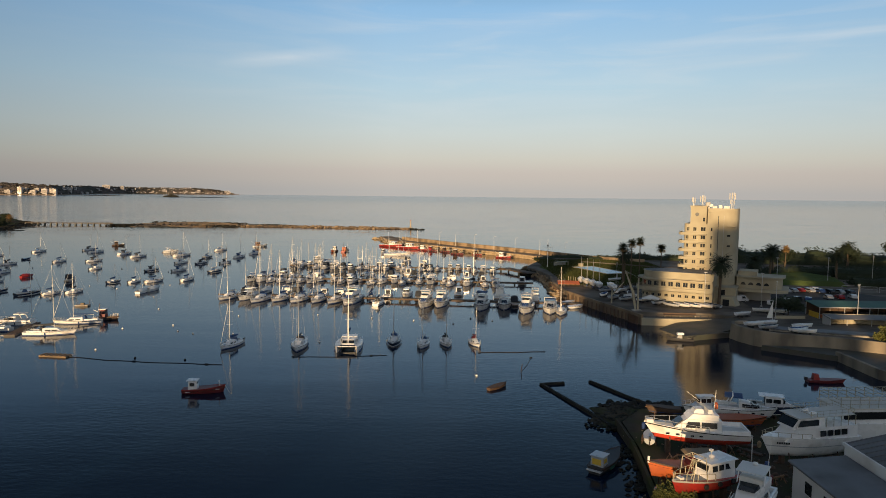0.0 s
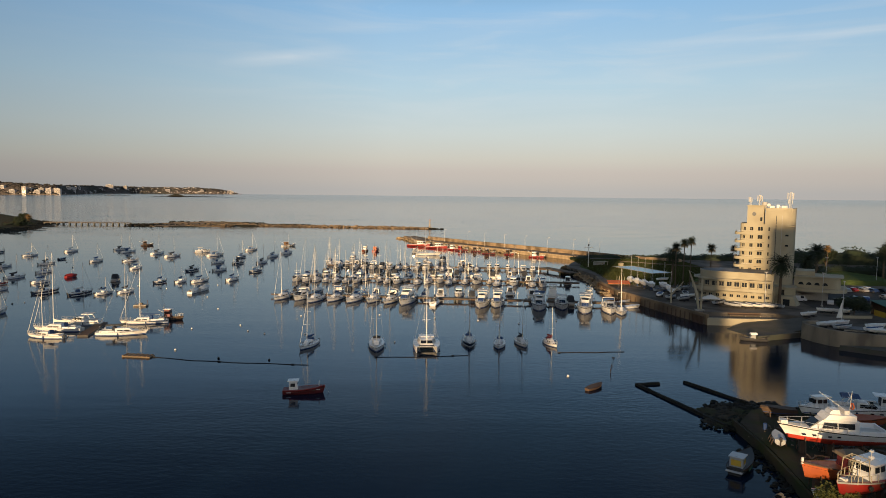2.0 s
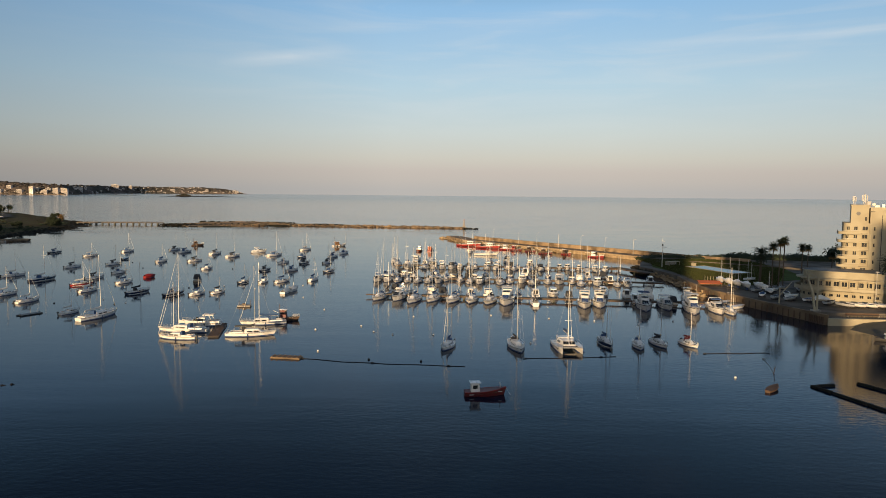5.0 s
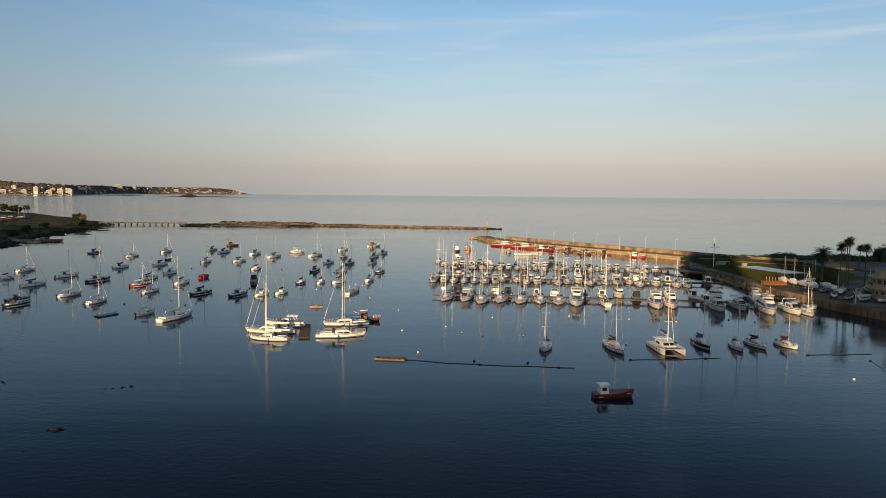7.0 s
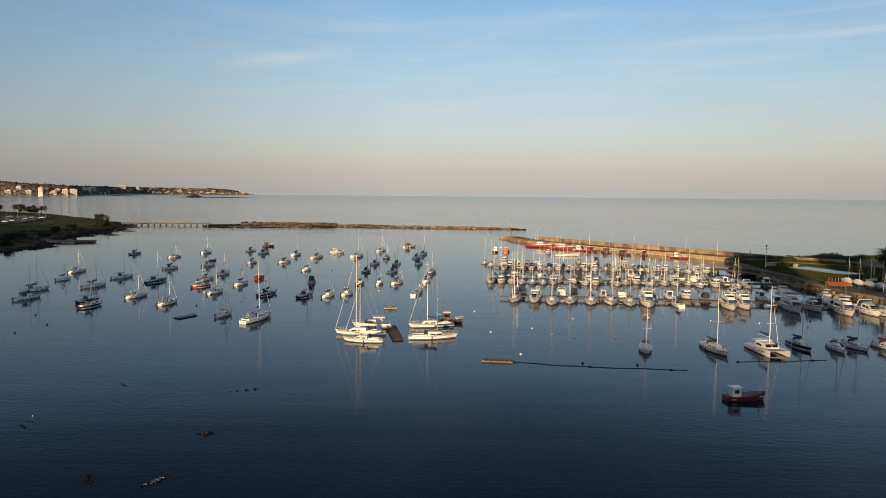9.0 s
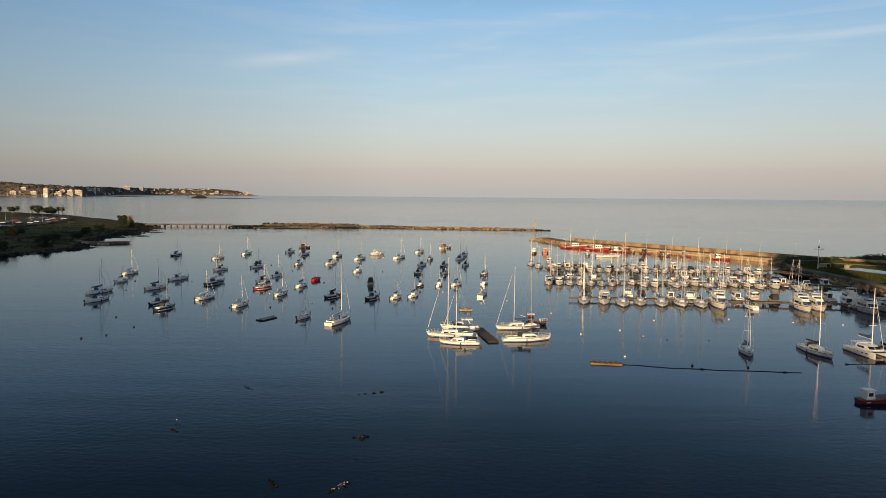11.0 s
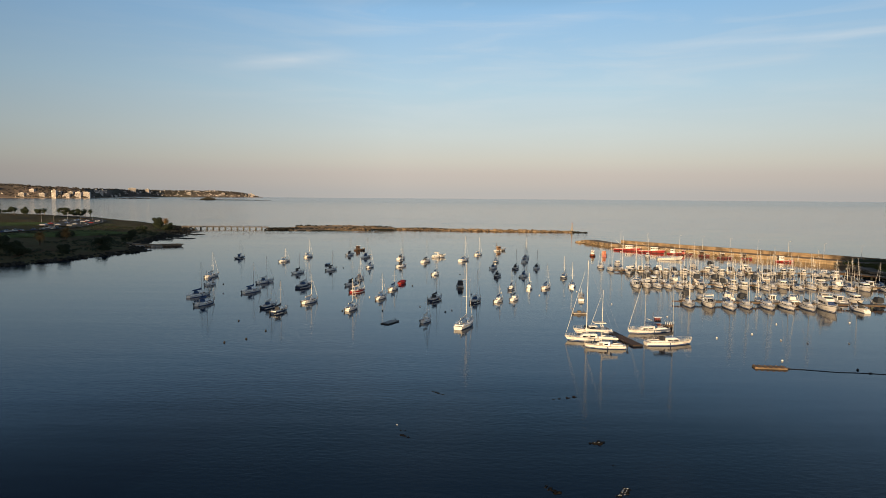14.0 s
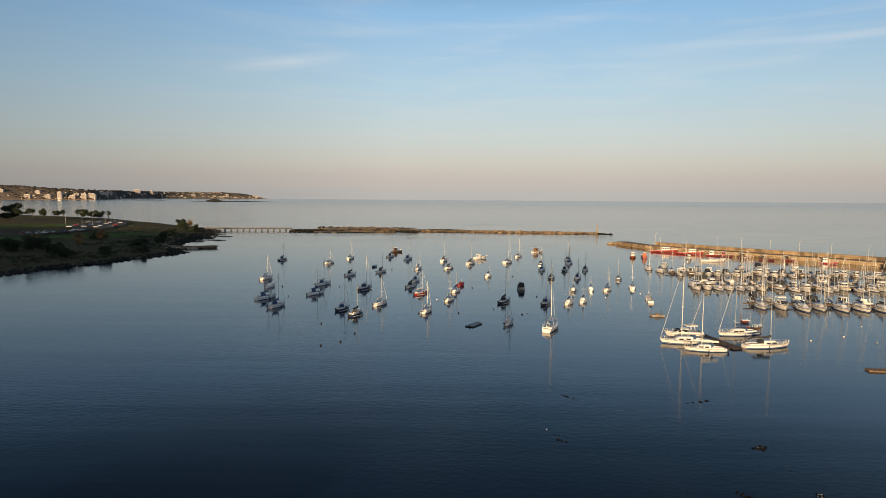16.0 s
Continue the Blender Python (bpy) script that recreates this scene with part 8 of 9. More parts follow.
buoy = thing("mooring_buoy", "small round white mooring buoy on the water", "buoy", "mooring buoys")
part("ball", Shape().ball((0, 0, 0.1), 0.25, 0.25, 0.25, 8, 6), "gelcoat", buoy, smooth=60)
part("eye", Shape().tube((0, 0, 0.3), (0, 0, 0.48), 0.04, 4), "steel_dark", buoy)
part("collar", Shape().tube((0, 0, 0.03), (0, 0, 0.10), 0.27, 8), "gelcoat_grey", buoy)
buoy.matrix_basis = pose(-69, 169, 0)
for x, y in ((-64, 166), (-54, 166), (-87, 200), (-84, 171), (-73, 176), (-31, 158), (-10, 186), (1, 182), (12, 187), (-22, 189), (-38, 193), (-60, 190), (-150, 208), (-119, 240), (-98, 222), (5, 130), (-104, 250), (-79, 148), (-160, 214), (-230, 238), (-216, 262), (-178, 232), (-132, 246)):
    copy_thing(buoy, pose(x, y, 0))
copy_thing(buoy, pose(-158.9, 105.3, 0) @ Matrix.Scale(0.36, 4))
dark_buoy = thing("dark_buoy", "small black float on the water", "buoy", "dark floats")
part("ball", Shape().ball((0, 0, 0.1), 0.27, 0.27, 0.22, 8, 5), "rubber", dark_buoy, smooth=60)
part("ring", Shape().tube((0, 0, 0.27), (0, 0, 0.4), 0.06, 5), "steel_dark", dark_buoy)
dark_buoy.matrix_basis = pose(-200, 165, 0)
for x, y in ((-198, 175), (-204, 161), (-209, 188), (-171, 206), (-225, 262), (-183, 205), (-152, 205), (-143, 241), (-165, 262), (-238, 262), (-186, 300), (-201, 322), (30, 113), (-146, 300), (-121, 290), (-67, 141), (-56, 140), (6, 190)):
    copy_thing(dark_buoy, pose(x, y, 0))

# weedy rocks awash: two ends of the patch, its half width, how many stones, their size
AWASH = (((-154.2, 123.6), (-151.6, 121.0), 0.15, 9, 0.34, 0), ((-132.8, 119.0), (-132.5, 119.1), 0.2, 2, 0.32, 0), ((-131.9, 119.4), (-131.5, 119.5), 0.2, 3, 0.36, 0), ((-130.3, 119.9), (-129.7, 120.1), 0.25, 4, 0.46, 0),
         ((-128.9, 120.5), (-128.4, 120.7), 0.25, 4, 0.46, 0), ((-130.5, 98.2), (-129.0, 98.7), 0.45, 14, 0.62, 2), ((-158.6, 103.0), (-157.4, 102.9), 0.15, 5, 0.3, 0), ((-158.2, 101.2), (-157.0, 100.3), 0.35, 6, 0.34, 0),
         ((-139.6, 84.0), (-137.6, 82.2), 0.5, 18, 0.52, 0), ((-130.8, 81.1), (-129.3, 83.5), 0.45, 28, 0.4, 12), ((-129.4, 90.5), (-129.0, 90.5), 0.1, 2, 0.22, 0))
for k, ((ax, ay), (bx, by), half, n, sz, gull_count) in enumerate(AWASH):
    rng = random.Random(90 + k)
    cx, cy = (ax + bx) / 2, (ay + by) / 2
    s = Shape()
    for j in range(n):
        f = rng.random() - 0.5
        rubble(s, (bx - ax) * f + rng.uniform(-half, half), (by - ay) * f + rng.uniform(-half, half), rng.uniform(-0.10, 0.03), 0.62 * sz * rng.uniform(0.6, 1.25), rng)
    cluster = tagged(part("rock_cluster", s, "wet_weed", at=pose(cx, cy, 0)), "weedy rocks, coloured shade-black, just breaking the water", "rocks", "rocks awash", "stuff")
    if gull_count:
        # small pale lumps added on the rocks in place of sitting gulls
        s = Shape()
        for j in range(gull_count):
            f = (j + 0.5) / gull_count - 0.5
            rubble(s, (bx - ax) * f + rng.uniform(-half, half) * 0.6, (by - ay) * f + rng.uniform(-half, half) * 0.6, 0.2, 0.085, rng)
        part("pale_crust", s, "gelcoat_grey", cluster, "small pale lumps in place of gulls on the rocks")

skiff = thing("wooden_skiff", "small brown open wooden rowing skiff adrift on its mooring", "rowing boat", at=pose(8.5, 122.3, 0, 0, 0, 45))
hk = dict(stern=0.6, full=2.2, rake=0.05, flare=0.8)
part("hull", hull_mesh(5.0, 1.7, 0.45, 0.75, 0.25, **hk), "dark_wood", skiff, smooth=40)
part("floor", deck_mesh(5.0, 1.7, 0.45, 0.75, stern=0.6, full=2.2, rake=0.05, drop=0.28), "teak", skiff)
for k in range(3):
    part("thwart", Shape().box(-1.5 + k * 1.2, -1.2 + k * 1.2, -0.7, 0.7, 0.36, 0.42), "teak", skiff)

# ---- quay furniture and craft ashore by the club ----
dinghies = [beach_dinghy("white sailing dinghy on a trolley, mast stepped"), beach_dinghy("white dinghy under a pale cover on its trolley", "gelcoat", 0, "cloth_white"), beach_dinghy("grey dinghy under a dark cover on its trolley", "gelcoat_grey", 0, "cloth_dark"), beach_dinghy("blue-covered dinghy on its trolley", "gelcoat", 0, "cloth_blue")]
spots = [(0, 63, 254, 20), (2, 65, 197, 128), (1, 68, 196.4, 135), (3, 71, 196, 130), (1, 74, 195.6, 138), (2, 63, 201, 30), (2, 77, 196, 130), (0, 56, 224, 75), (2, 59, 219, 75), (0, 72, 233, 75), (1, 58, 213, 20), (2, 68, 228, 75),
         (1, 80, 182.5, 20), (1, 88, 189, 175), (1, 92, 187.5, 170), (2, 53, 226, 30), (1, 58, 226, 20), (2, 63, 232, 15), (3, 50, 216, 60), (2, 52, 211, 40), (2, 55, 208, 30), (3, 60, 206, 20), (1, 76, 167, 10), (2, 78, 163.5, 15), (1, 80, 168.5, 5), (3, 84, 161, 12), (1, 87, 165, 8), (1, 84, 158.5, -20), (1, 102, 178, 0), (2, 108, 178, 0), (1, 114, 177, 5)]
used = set()
for k, x, y, a in spots:
    z = (3.0 if y < 171.6 else GROUND_Z) + 0.77
    m = pose(x, y, z, 0, 0, a)
    if k in used:
        copy_thing(dinghies[k], m)
    else:
        dinghies[k].matrix_basis = m
        used.add(k)

sail_tri = thing("racing_dinghy", "small dinghy ashore with its white sail hoisted", "dinghy", at=pose(84, 175, GROUND_Z + 0.22, 0, 0, 30))
part("hull", hull_mesh(3.4, 1.4, 0.35, 0.45, 0.25, stern=0.8, full=2.2, rake=0.05), "gelcoat", sail_tri, smooth=40)
part("mast", Shape().tube((0.5, 0, 0.2), (0.4, 0, 5.6), 0.05, 5), "white_spar", sail_tri)
part("sail", Shape().face_set([(0.4, 0.02, 5.4), (0.45, 0.02, 1.0), (-1.5, 0.25, 1.1), (-0.7, 0.2, 3.0), (0.4, 0.06, 5.4), (0.45, 0.06, 1.0), (-1.5, 0.29, 1.1), (-0.7, 0.24, 3.0)], [(0, 1, 2, 3), (7, 6, 5, 4), (1, 2, 6, 5), (2, 3, 7, 6), (3, 0, 4, 7)]), "cloth_white", sail_tri)


def keel_yacht(x, y, a, mast, label):
    t = thing("yacht_ashore", label, "sailboat", "yachts ashore", at=pose(x, y, GROUND_Z + 1.5, 0, 0, a))
    hk = dict(stern=0.66, full=2.0, rake=0.07)
    part("hull", hull_mesh(8.0, 2.6, 0.8, 1.0, 0.7, **hk), "gelcoat", t, smooth=40)
    part("keel", Shape().box(-0.8, 0.9, -0.12, 0.12, -1.45, -0.4), "antifoul_blue", t)
    part("deck", deck_mesh(8.0, 2.6, 0.8, 1.0, stern=0.66, full=2.0, rake=0.07), "deck_cream", t)
    part("coachroof", house_mesh(-1.0, 2.0, 1.6, 0.9, 0.8, 1.4, 0.05, 1.4, 0.86), "gelcoat", t)
    m = part("mast", Shape().tube((0.6, 0, 0.8), (0.5, 0, mast), 0.08, 6, 0.05), "alloy", t)
    part("stay", Shape().tube((3.9, 0, 1.0), (0.5, 0, mast * 0.95), 0.02, 3).tube((-3.9, 0, 0.8), (0.5, 0, mast * 0.95), 0.02, 3), "wire", m)
    part("cradle", Shape().box(-2, -1.8, -1.1, 1.1, -1.5, -1.3).box(1.6, 1.8, -1.0, 1.0, -1.5, -1.3).box(-2, 1.8, -0.9, -0.8, -1.5, -1.35).box(-2, 1.8, 0.8, 0.9, -1.5, -1.35).tube((-1.9, -1.0, -1.4), (-1.9, -0.9, 0.0), 0.06, 4).tube((-1.9, 1.0, -1.4), (-1.9, 0.9, 0.0), 0.06, 4).tube((1.7, -0.9, -1.4), (1.7, -0.8, 0.0), 0.06, 4).tube((1.7, 0.9, -1.4), (1.7, 0.8, 0.0), 0.06, 4), "steel_dark", t)
    return t


ya = keel_yacht(48.2, 244.5, -100, 8.9, "white keel yacht propped ashore in a steel cradle")
for x, y in ((49.4, 240.2), (50.6, 235.8), (51.8, 231.4)):
    copy_thing(ya, pose(x, y, GROUND_Z + 1.5, 0, 0, -98))
keel_yacht(55.5, 230, 95, 0.9, "white yacht hull ashore without its mast")


def derrick(x, y, turn, h, reach, label, mat="render_white"):
    """A quayside boat crane: leaning tapered jib on a pillar."""
    t = thing("boat_crane", label, "crane", at=pose(x, y, GROUND_Z, 0, 0, turn))
    part("pillar", Shape().tube((0, 0, -0.2), (0, 0, h * 0.82), 0.3, 8, 0.24), mat, t, smooth=40)
    part("jib", Shape().loft([[(a + w * i, b * 0.5 * j, c) for i, j in ((-1, -1), (1, -1), (1, 1), (-1, 1))] for a, b, c, w in ((-0.7, 0.5, 0.4, 0.22), (-1.5, 0.6, h * 0.45, 0.34), (-reach, 0.3, h, 0.12))]), mat, t)
    part("tie", Shape().tube((0, 0, h * 0.82), (-reach, 0, h), 0.05, 4), "wire", t)
    part("foot", Shape().box(-1.5, 0.8, -0.8, 0.8, -0.2, 0.4), "concrete", t)
    return t


derrick(53.6, 190.8, 5, 11.5, 3.9, "white leaning quay crane beside a white pillar")
davit = thing("boat_davit", "forked white boat davit on the quay", "crane", at=pose(49.3, 203.6, GROUND_Z, 0, 0, 0))
part("pillar", Shape().tube((0, 0, -0.2), (0, 0, 4.8), 0.24, 8, 0.2), "render_white", davit)
part("arm", Shape().tube((0, 0, 2.4), (3.6, 0, 6.6), 0.19, 6, 0.1), "render_white", davit)
part("brace", Shape().tube((0, 0, 4.6), (1.9, 0, 4.5), 0.12, 5), "render_white", davit)
rail = thing("quay_railing", "dark steel railing along the quay edge", "railing", at=pose(57, 184.3, 1.7, 0, 0, -2.5))
part("top_rail", Shape().box(0, 14, -0.05, 0.05, 1.0, 1.1), "steel_dark", rail)
part("mid_rail", Shape().box(0, 14, -0.03, 0.03, 0.5, 0.56), "steel_dark", rail)
for k in range(8):
    part("post", Shape().box(k * 2.0 - 0.05 if k else 0, k * 2.0 + 0.05, -0.05, 0.05, 0, 1.0), "steel_dark", rail)
planters = thing("quay_bench", "long dark timber bench on the quay", "bench", at=pose(60, 187.5, 1.7, 0, 0, -3))
part("seat", Shape().box(0, 9, -0.5, 0.5, 0.4, 0.5), "dark_wood", planters)
part("back", Shape().box(0, 9, 0.42, 0.5, 0.5, 1.0), "dark_wood", planters)
for x in (0.2, 4.5, 8.6):
    part("leg", Shape().box(x, x + 0.2, -0.4, 0.4, 0, 0.4), "concrete", planters)
tent = thing("awning", "pale canvas awning beside the podium", "awning", at=pose(60.5, 201.5, GROUND_Z, 0, 0, -20))
part("canvas", Shape().face_set([(-2.5, -1.6, 1.9), (2.5, -1.6, 1.9), (2.5, 1.6, 1.9), (-2.5, 1.6, 1.9), (0, 0, 3.1)], [(0, 1, 4), (1, 2, 4), (2, 3, 4), (3, 0, 4), (3, 2, 1, 0)]), "cloth_white", tent)
for x in (-2.4, 2.4):
    for y in (-1.5, 1.5):
        part("pole", Shape().tube((x, y, 0), (x, y, 1.95), 0.05, 4), "steel_dark", tent)
skid = thing("work_launch", "small grey work launch nosed against the slipway", "launch", at=pose(56.5, 164.3, 0, 0, 0, 170))
part("hull", hull_mesh(6.4, 2.3, 0.6, 0.9, 0.3, stern=0.85, full=2.4, rake=0.08), "steel_dark", skid, smooth=40)
part("deck", deck_mesh(6.4, 2.3, 0.6, 0.9, stern=0.85, full=2.4, rake=0.08, drop=0.2), "dark_wood", skid)
part("console", house_mesh(-0.6, 0.9, 1.2, 1.0, 0.4, 1.6, 0.1, 0.5), "deck_grey", skid)
part("hood", house_mesh(-0.9, 0.7, 1.5, 1.4, 1.6, 2.0, 0.2, 0.4), "gelcoat", skid)
part("gear", Shape().box(-2.6, -1.6, -0.7, 0.6, 0.4, 0.9).tube((-2.4, 0.3, 0.6), (-3.8, 0.6, 1.5), 0.08, 5), "steel_dark", skid)

# open shed with a green roof, and the yard's long low store
canopy = thing("boat_shelter", "open boat shelter with a green sheet roof on posts", "shelter", at=pose(112, 185, GROUND_Z, 0, 0, -1))
part("roof", Shape().face_set([(-12, -3.8, 3.0), (22, -3.8, 3.0), (22, 3.8, 3.7), (-12, 3.8, 3.7), (-12, -3.8, 3.15), (22, -3.8, 3.15), (22, 3.8, 3.85), (-12, 3.8, 3.85)], [(0, 1, 2, 3), (4, 5, 6, 7), (0, 1, 5, 4), (1, 2, 6, 5), (2, 3, 7, 6), (3, 0, 4, 7)]), "roof_green", canopy)
part("fascia", Shape().box(-12.05, 22.05, -3.9, -3.78, 2.95, 3.2), "render_grey", canopy)
for k in range(6):
    for y in (-3.6, 3.6):
        part("post", Shape().box(-11.8 + k * 6.7, -11.65 + k * 6.7, y - 0.08, y + 0.08, -0.2, 3.05 if y < 0 else 3.7), "render_grey", canopy)
# back wall made dark: the shade inside the shelter is put into its colour
part("back_wall", Shape().box(-11.6, 22, 3.6, 3.78, 0, 3.65), "dark_wood", canopy)
# yellow here stands for low sun on the panel, put into its colour
part("side_panel", Shape().box(-12, -11.9, -3.5, 1.5, 0, 1.5), "yellow_paint", canopy)
part("crate", Shape().box(-10.5, -9.0, -2.5, -1.2, 0, 0.8), "orange_paint", canopy)
part("gear_heap", Shape().box(-6, -3, 0, 2, 0, 1.1).box(1, 5, 0.5, 2.5, 0, 1.4).box(8, 10, 0, 2.2, 0, 0.9), "cloth_dark", canopy)
store = thing("yard_store", "long low open-fronted store with a pale sheet roof", "shed", at=pose(106, 172, GROUND_Z, 0, 0, -4))
part("back_wall", Shape().box(-9, 20, 2.0, 2.2, 0, 2.6), "render_white", store)
part("side_wall", Shape().box(-9, -8.8, -2.0, 2.0, 0, 2.4), "render_grey", store)
part("roof", Shape().face_set([(-9.2, -2.4, 1.9), (20, -2.4, 1.9), (20, 2.0, 2.4), (-9.2, 2.0, 2.4), (-9.2, -2.4, 2.0), (20, -2.4, 2.0), (20, 2.0, 2.5), (-9.2, 2.0, 2.5)], [(0, 1, 2, 3), (4, 5, 6, 7), (0, 1, 5, 4), (1, 2, 6, 5), (2, 3, 7, 6), (3, 0, 4, 7)]), "roof_grey", store)
for k in range(5):
    part("post", Shape().box(-5 + k * 6, -4.85 + k * 6, -2.2, -2.05, 0, 1.95), "render_grey", store)
parapet_roof = thing("deck_store", "flat grey-roofed store running along the yard wall", "shed", at=pose(90.5, 160.3, 3.0, 0, 0, -20))
part("wall", Shape().box(-13, 13, -2.0, 2.0, 0, 0.4), "concrete", parapet_roof)
part("roof", Shape().box(-13.3, 13.3, -2.3, 2.3, 0.4, 0.55), "roof_grey", parapet_roof)
white_house = thing("white_store", "small white rendered store at the yard's edge", "shed", at=pose(128, 172, GROUND_Z, 0, 0, -5))
part("wall", Shape().box(-6, 6, -5, 5, 0, 4.2), "render_white", white_house)
part("roof", Shape().box(-6.4, 6.4, -5.4, 5.4, 4.2, 4.5), "roof_grey", white_house)
part("door", Shape().box(-6.06, -5.9, -2, 0, 0, 2.4), "steel_dark", white_house)
for k in range(5):
    f = thing("mesh_fence", "pale wire fence panel along the car park", "fence", "fence panels", at=pose(138 + k * 5.2, 236 - k * 2.2, GROUND_Z, 0, 0, -23))
    part("frame", Shape().box(0, 5, -0.04, 0.04, 1.9, 2.0).box(0, 0.08, -0.04, 0.04, 0, 2).box(4.92, 5, -0.04, 0.04, 0, 2), "galvanised", f)
    part("mid_rail", Shape().box(0.08, 4.92, -0.03, 0.03, 1.0, 1.06), "galvanised", f)
red_boat = thing("inflatable_boat", "red workboat with outboard on its mooring under the quay", "motorboat", at=pose(72.4, 128.4, 0, 0, 0, -4))
part("hull", hull_mesh(7.2, 2.2, 0.55, 0.8, 0.3, stern=0.85, full=2.4, rake=0.08), "maroon_paint", red_boat, smooth=40)
part("deck", deck_mesh(7.2, 2.2, 0.55, 0.8, stern=0.85, full=2.4, rake=0.08, drop=0.2), "maroon_paint", red_boat)
part("console", house_mesh(-2.6, -1.4, 1.2, 1.1, 0.35, 1.7, 0.05, 0.2), "red_paint", red_boat)
part("outboard_motor", Shape().box(-4.1, -3.6, -0.2, 0.2, 0.4, 1.0), "black_paint", red_boat)

# ---- the boatyard in the foreground ----
YARD = [(25.6, 101), (30, 107), (36.5, 109), (45, 107), (56, 107), (68, 110), (90, 110), (170, 92), (170, 10), (20, 10), (21.5, 50), (22.3, 66), (23.2, 74), (24.2, 82), (25.2, 90)]
setting("ground_boatyard", Shape().prism(YARD, -1.5, 1.3, 0.008), "earth", "dark oily earth of the boatyard with weeds")
setting("wall_boatyard_edge", strip([(25.3, 102), (25.1, 92), (24.0, 82), (23.0, 74), (22.2, 66)], 0.4, -1.5, 1.42, 0.2), "earth", "crumbling stained concrete edge of the boatyard")
islet("ground_mud_bank", 28.5, 106.5, 6.5, 7.5, 0.55, "earth", "dark mud bank with rubble between the breakwaters", 75)
rock_belt("yard_weedy_litter", [(24.5, 100), (27, 108), (31, 113)], 9, 320, 0.32, "dark_rock", "black weedy stones and litter on the mud", 0.1, 0.5, seed=64)
rock_belt("yard_boat_litter", [(30, 96), (37, 94), (42, 80), (35, 76), (27, 79)], 6, 160, 0.28, "dark_wood", "timber offcuts and scrap among the props", 1.35, 0.15, seed=65)
rock_belt("yard_shore_rubble", [(27, 104), (29, 110), (33, 112), (37, 111)], 7, 240, 0.5, "dark_rock", "black weedy rubble off the yard's corner", 0.0, 0.5, seed=61)
rock_belt("yard_edge_rubble", [(23.6, 94), (23.0, 84), (21.8, 75)], 3, 110, 0.4, "dark_rock", "dark stones at the foot of the yard edge", 0.0, 0.3, seed=62)
rock_belt("yard_ground_litter", [(27, 98), (33, 92), (36, 84), (33, 78)], 9, 90, 0.22, "tan_rock", "scattered dark stones and litter on the yard ground", 1.3, 0.1, seed=63)


rng = random.Random(88)
for k in range(34):
    x, y = rng.uniform(28, 41), rng.uniform(79, 98)
    kind = k % 3
    if kind == 0:
        s = Shape()
        for j in range(4):
            s.box(-1.4, 1.4, -0.42 + j * 0.22, -0.24 + j * 0.22, 0, 0.12).box(-1.2, 1.3, -0.36 + j * 0.2, -0.2 + j * 0.2, 0.13, 0.24)
        t = part("timber_stack", s, "dark_wood", at=pose(x, y, 1.3, 0, 0, rng.uniform(0, 180)))
        tagged(t, "low stack of dark weathered timber on yard earth", "timber", "scrap in the yard")
    elif kind == 1:
        t = part("oil_drum", Shape().tube((0, 0, 0), (0, 0, 0.88), 0.29, 10).tube((0, 0, 0.28), (0, 0, 0.33), 0.31, 10).tube((0, 0, 0.58), (0, 0, 0.63), 0.31, 10), rng.choice(("antifoul_blue", "maroon_paint", "steel_dark")), at=pose(x, y, 1.3))
        tagged(t, "dull steel drum standing on yard earth", "drum", "scrap in the yard")
    else:
        t = part("trestle", Shape().box(-0.9, 0.9, -0.08, 0.08, 0.75, 0.9).tube((-0.7, 0, 0.8), (-0.8, -0.4, 0), 0.05, 4).tube((-0.7, 0, 0.8), (-0.8, 0.4, 0), 0.05, 4).tube((0.7, 0, 0.8), (0.8, -0.4, 0), 0.05, 4).tube((0.7, 0, 0.8), (0.8, 0.4, 0), 0.05, 4), "teak", at=pose(x, y, 1.3, 0, 0, rng.uniform(0, 180)))
        tagged(t, "worn wooden trestle standing on yard earth", "trestle", "scrap in the yard")


def cradle(t, L, drop, width=1.6):
    """Timber props under a boat ashore."""
    for k, f in enumerate((-0.28, 0.0, 0.26)):
        part("keel_block", Shape().box(f * L - 0.3, f * L + 0.3, -0.35, 0.35, -drop, -0.55), "dark_wood", t)
        for s in (1, -1):
            part("prop", Shape().tube((f * L, s * width, -drop), (f * L, s * width * 0.72, 0.25), 0.09, 5), "dark_wood", t)


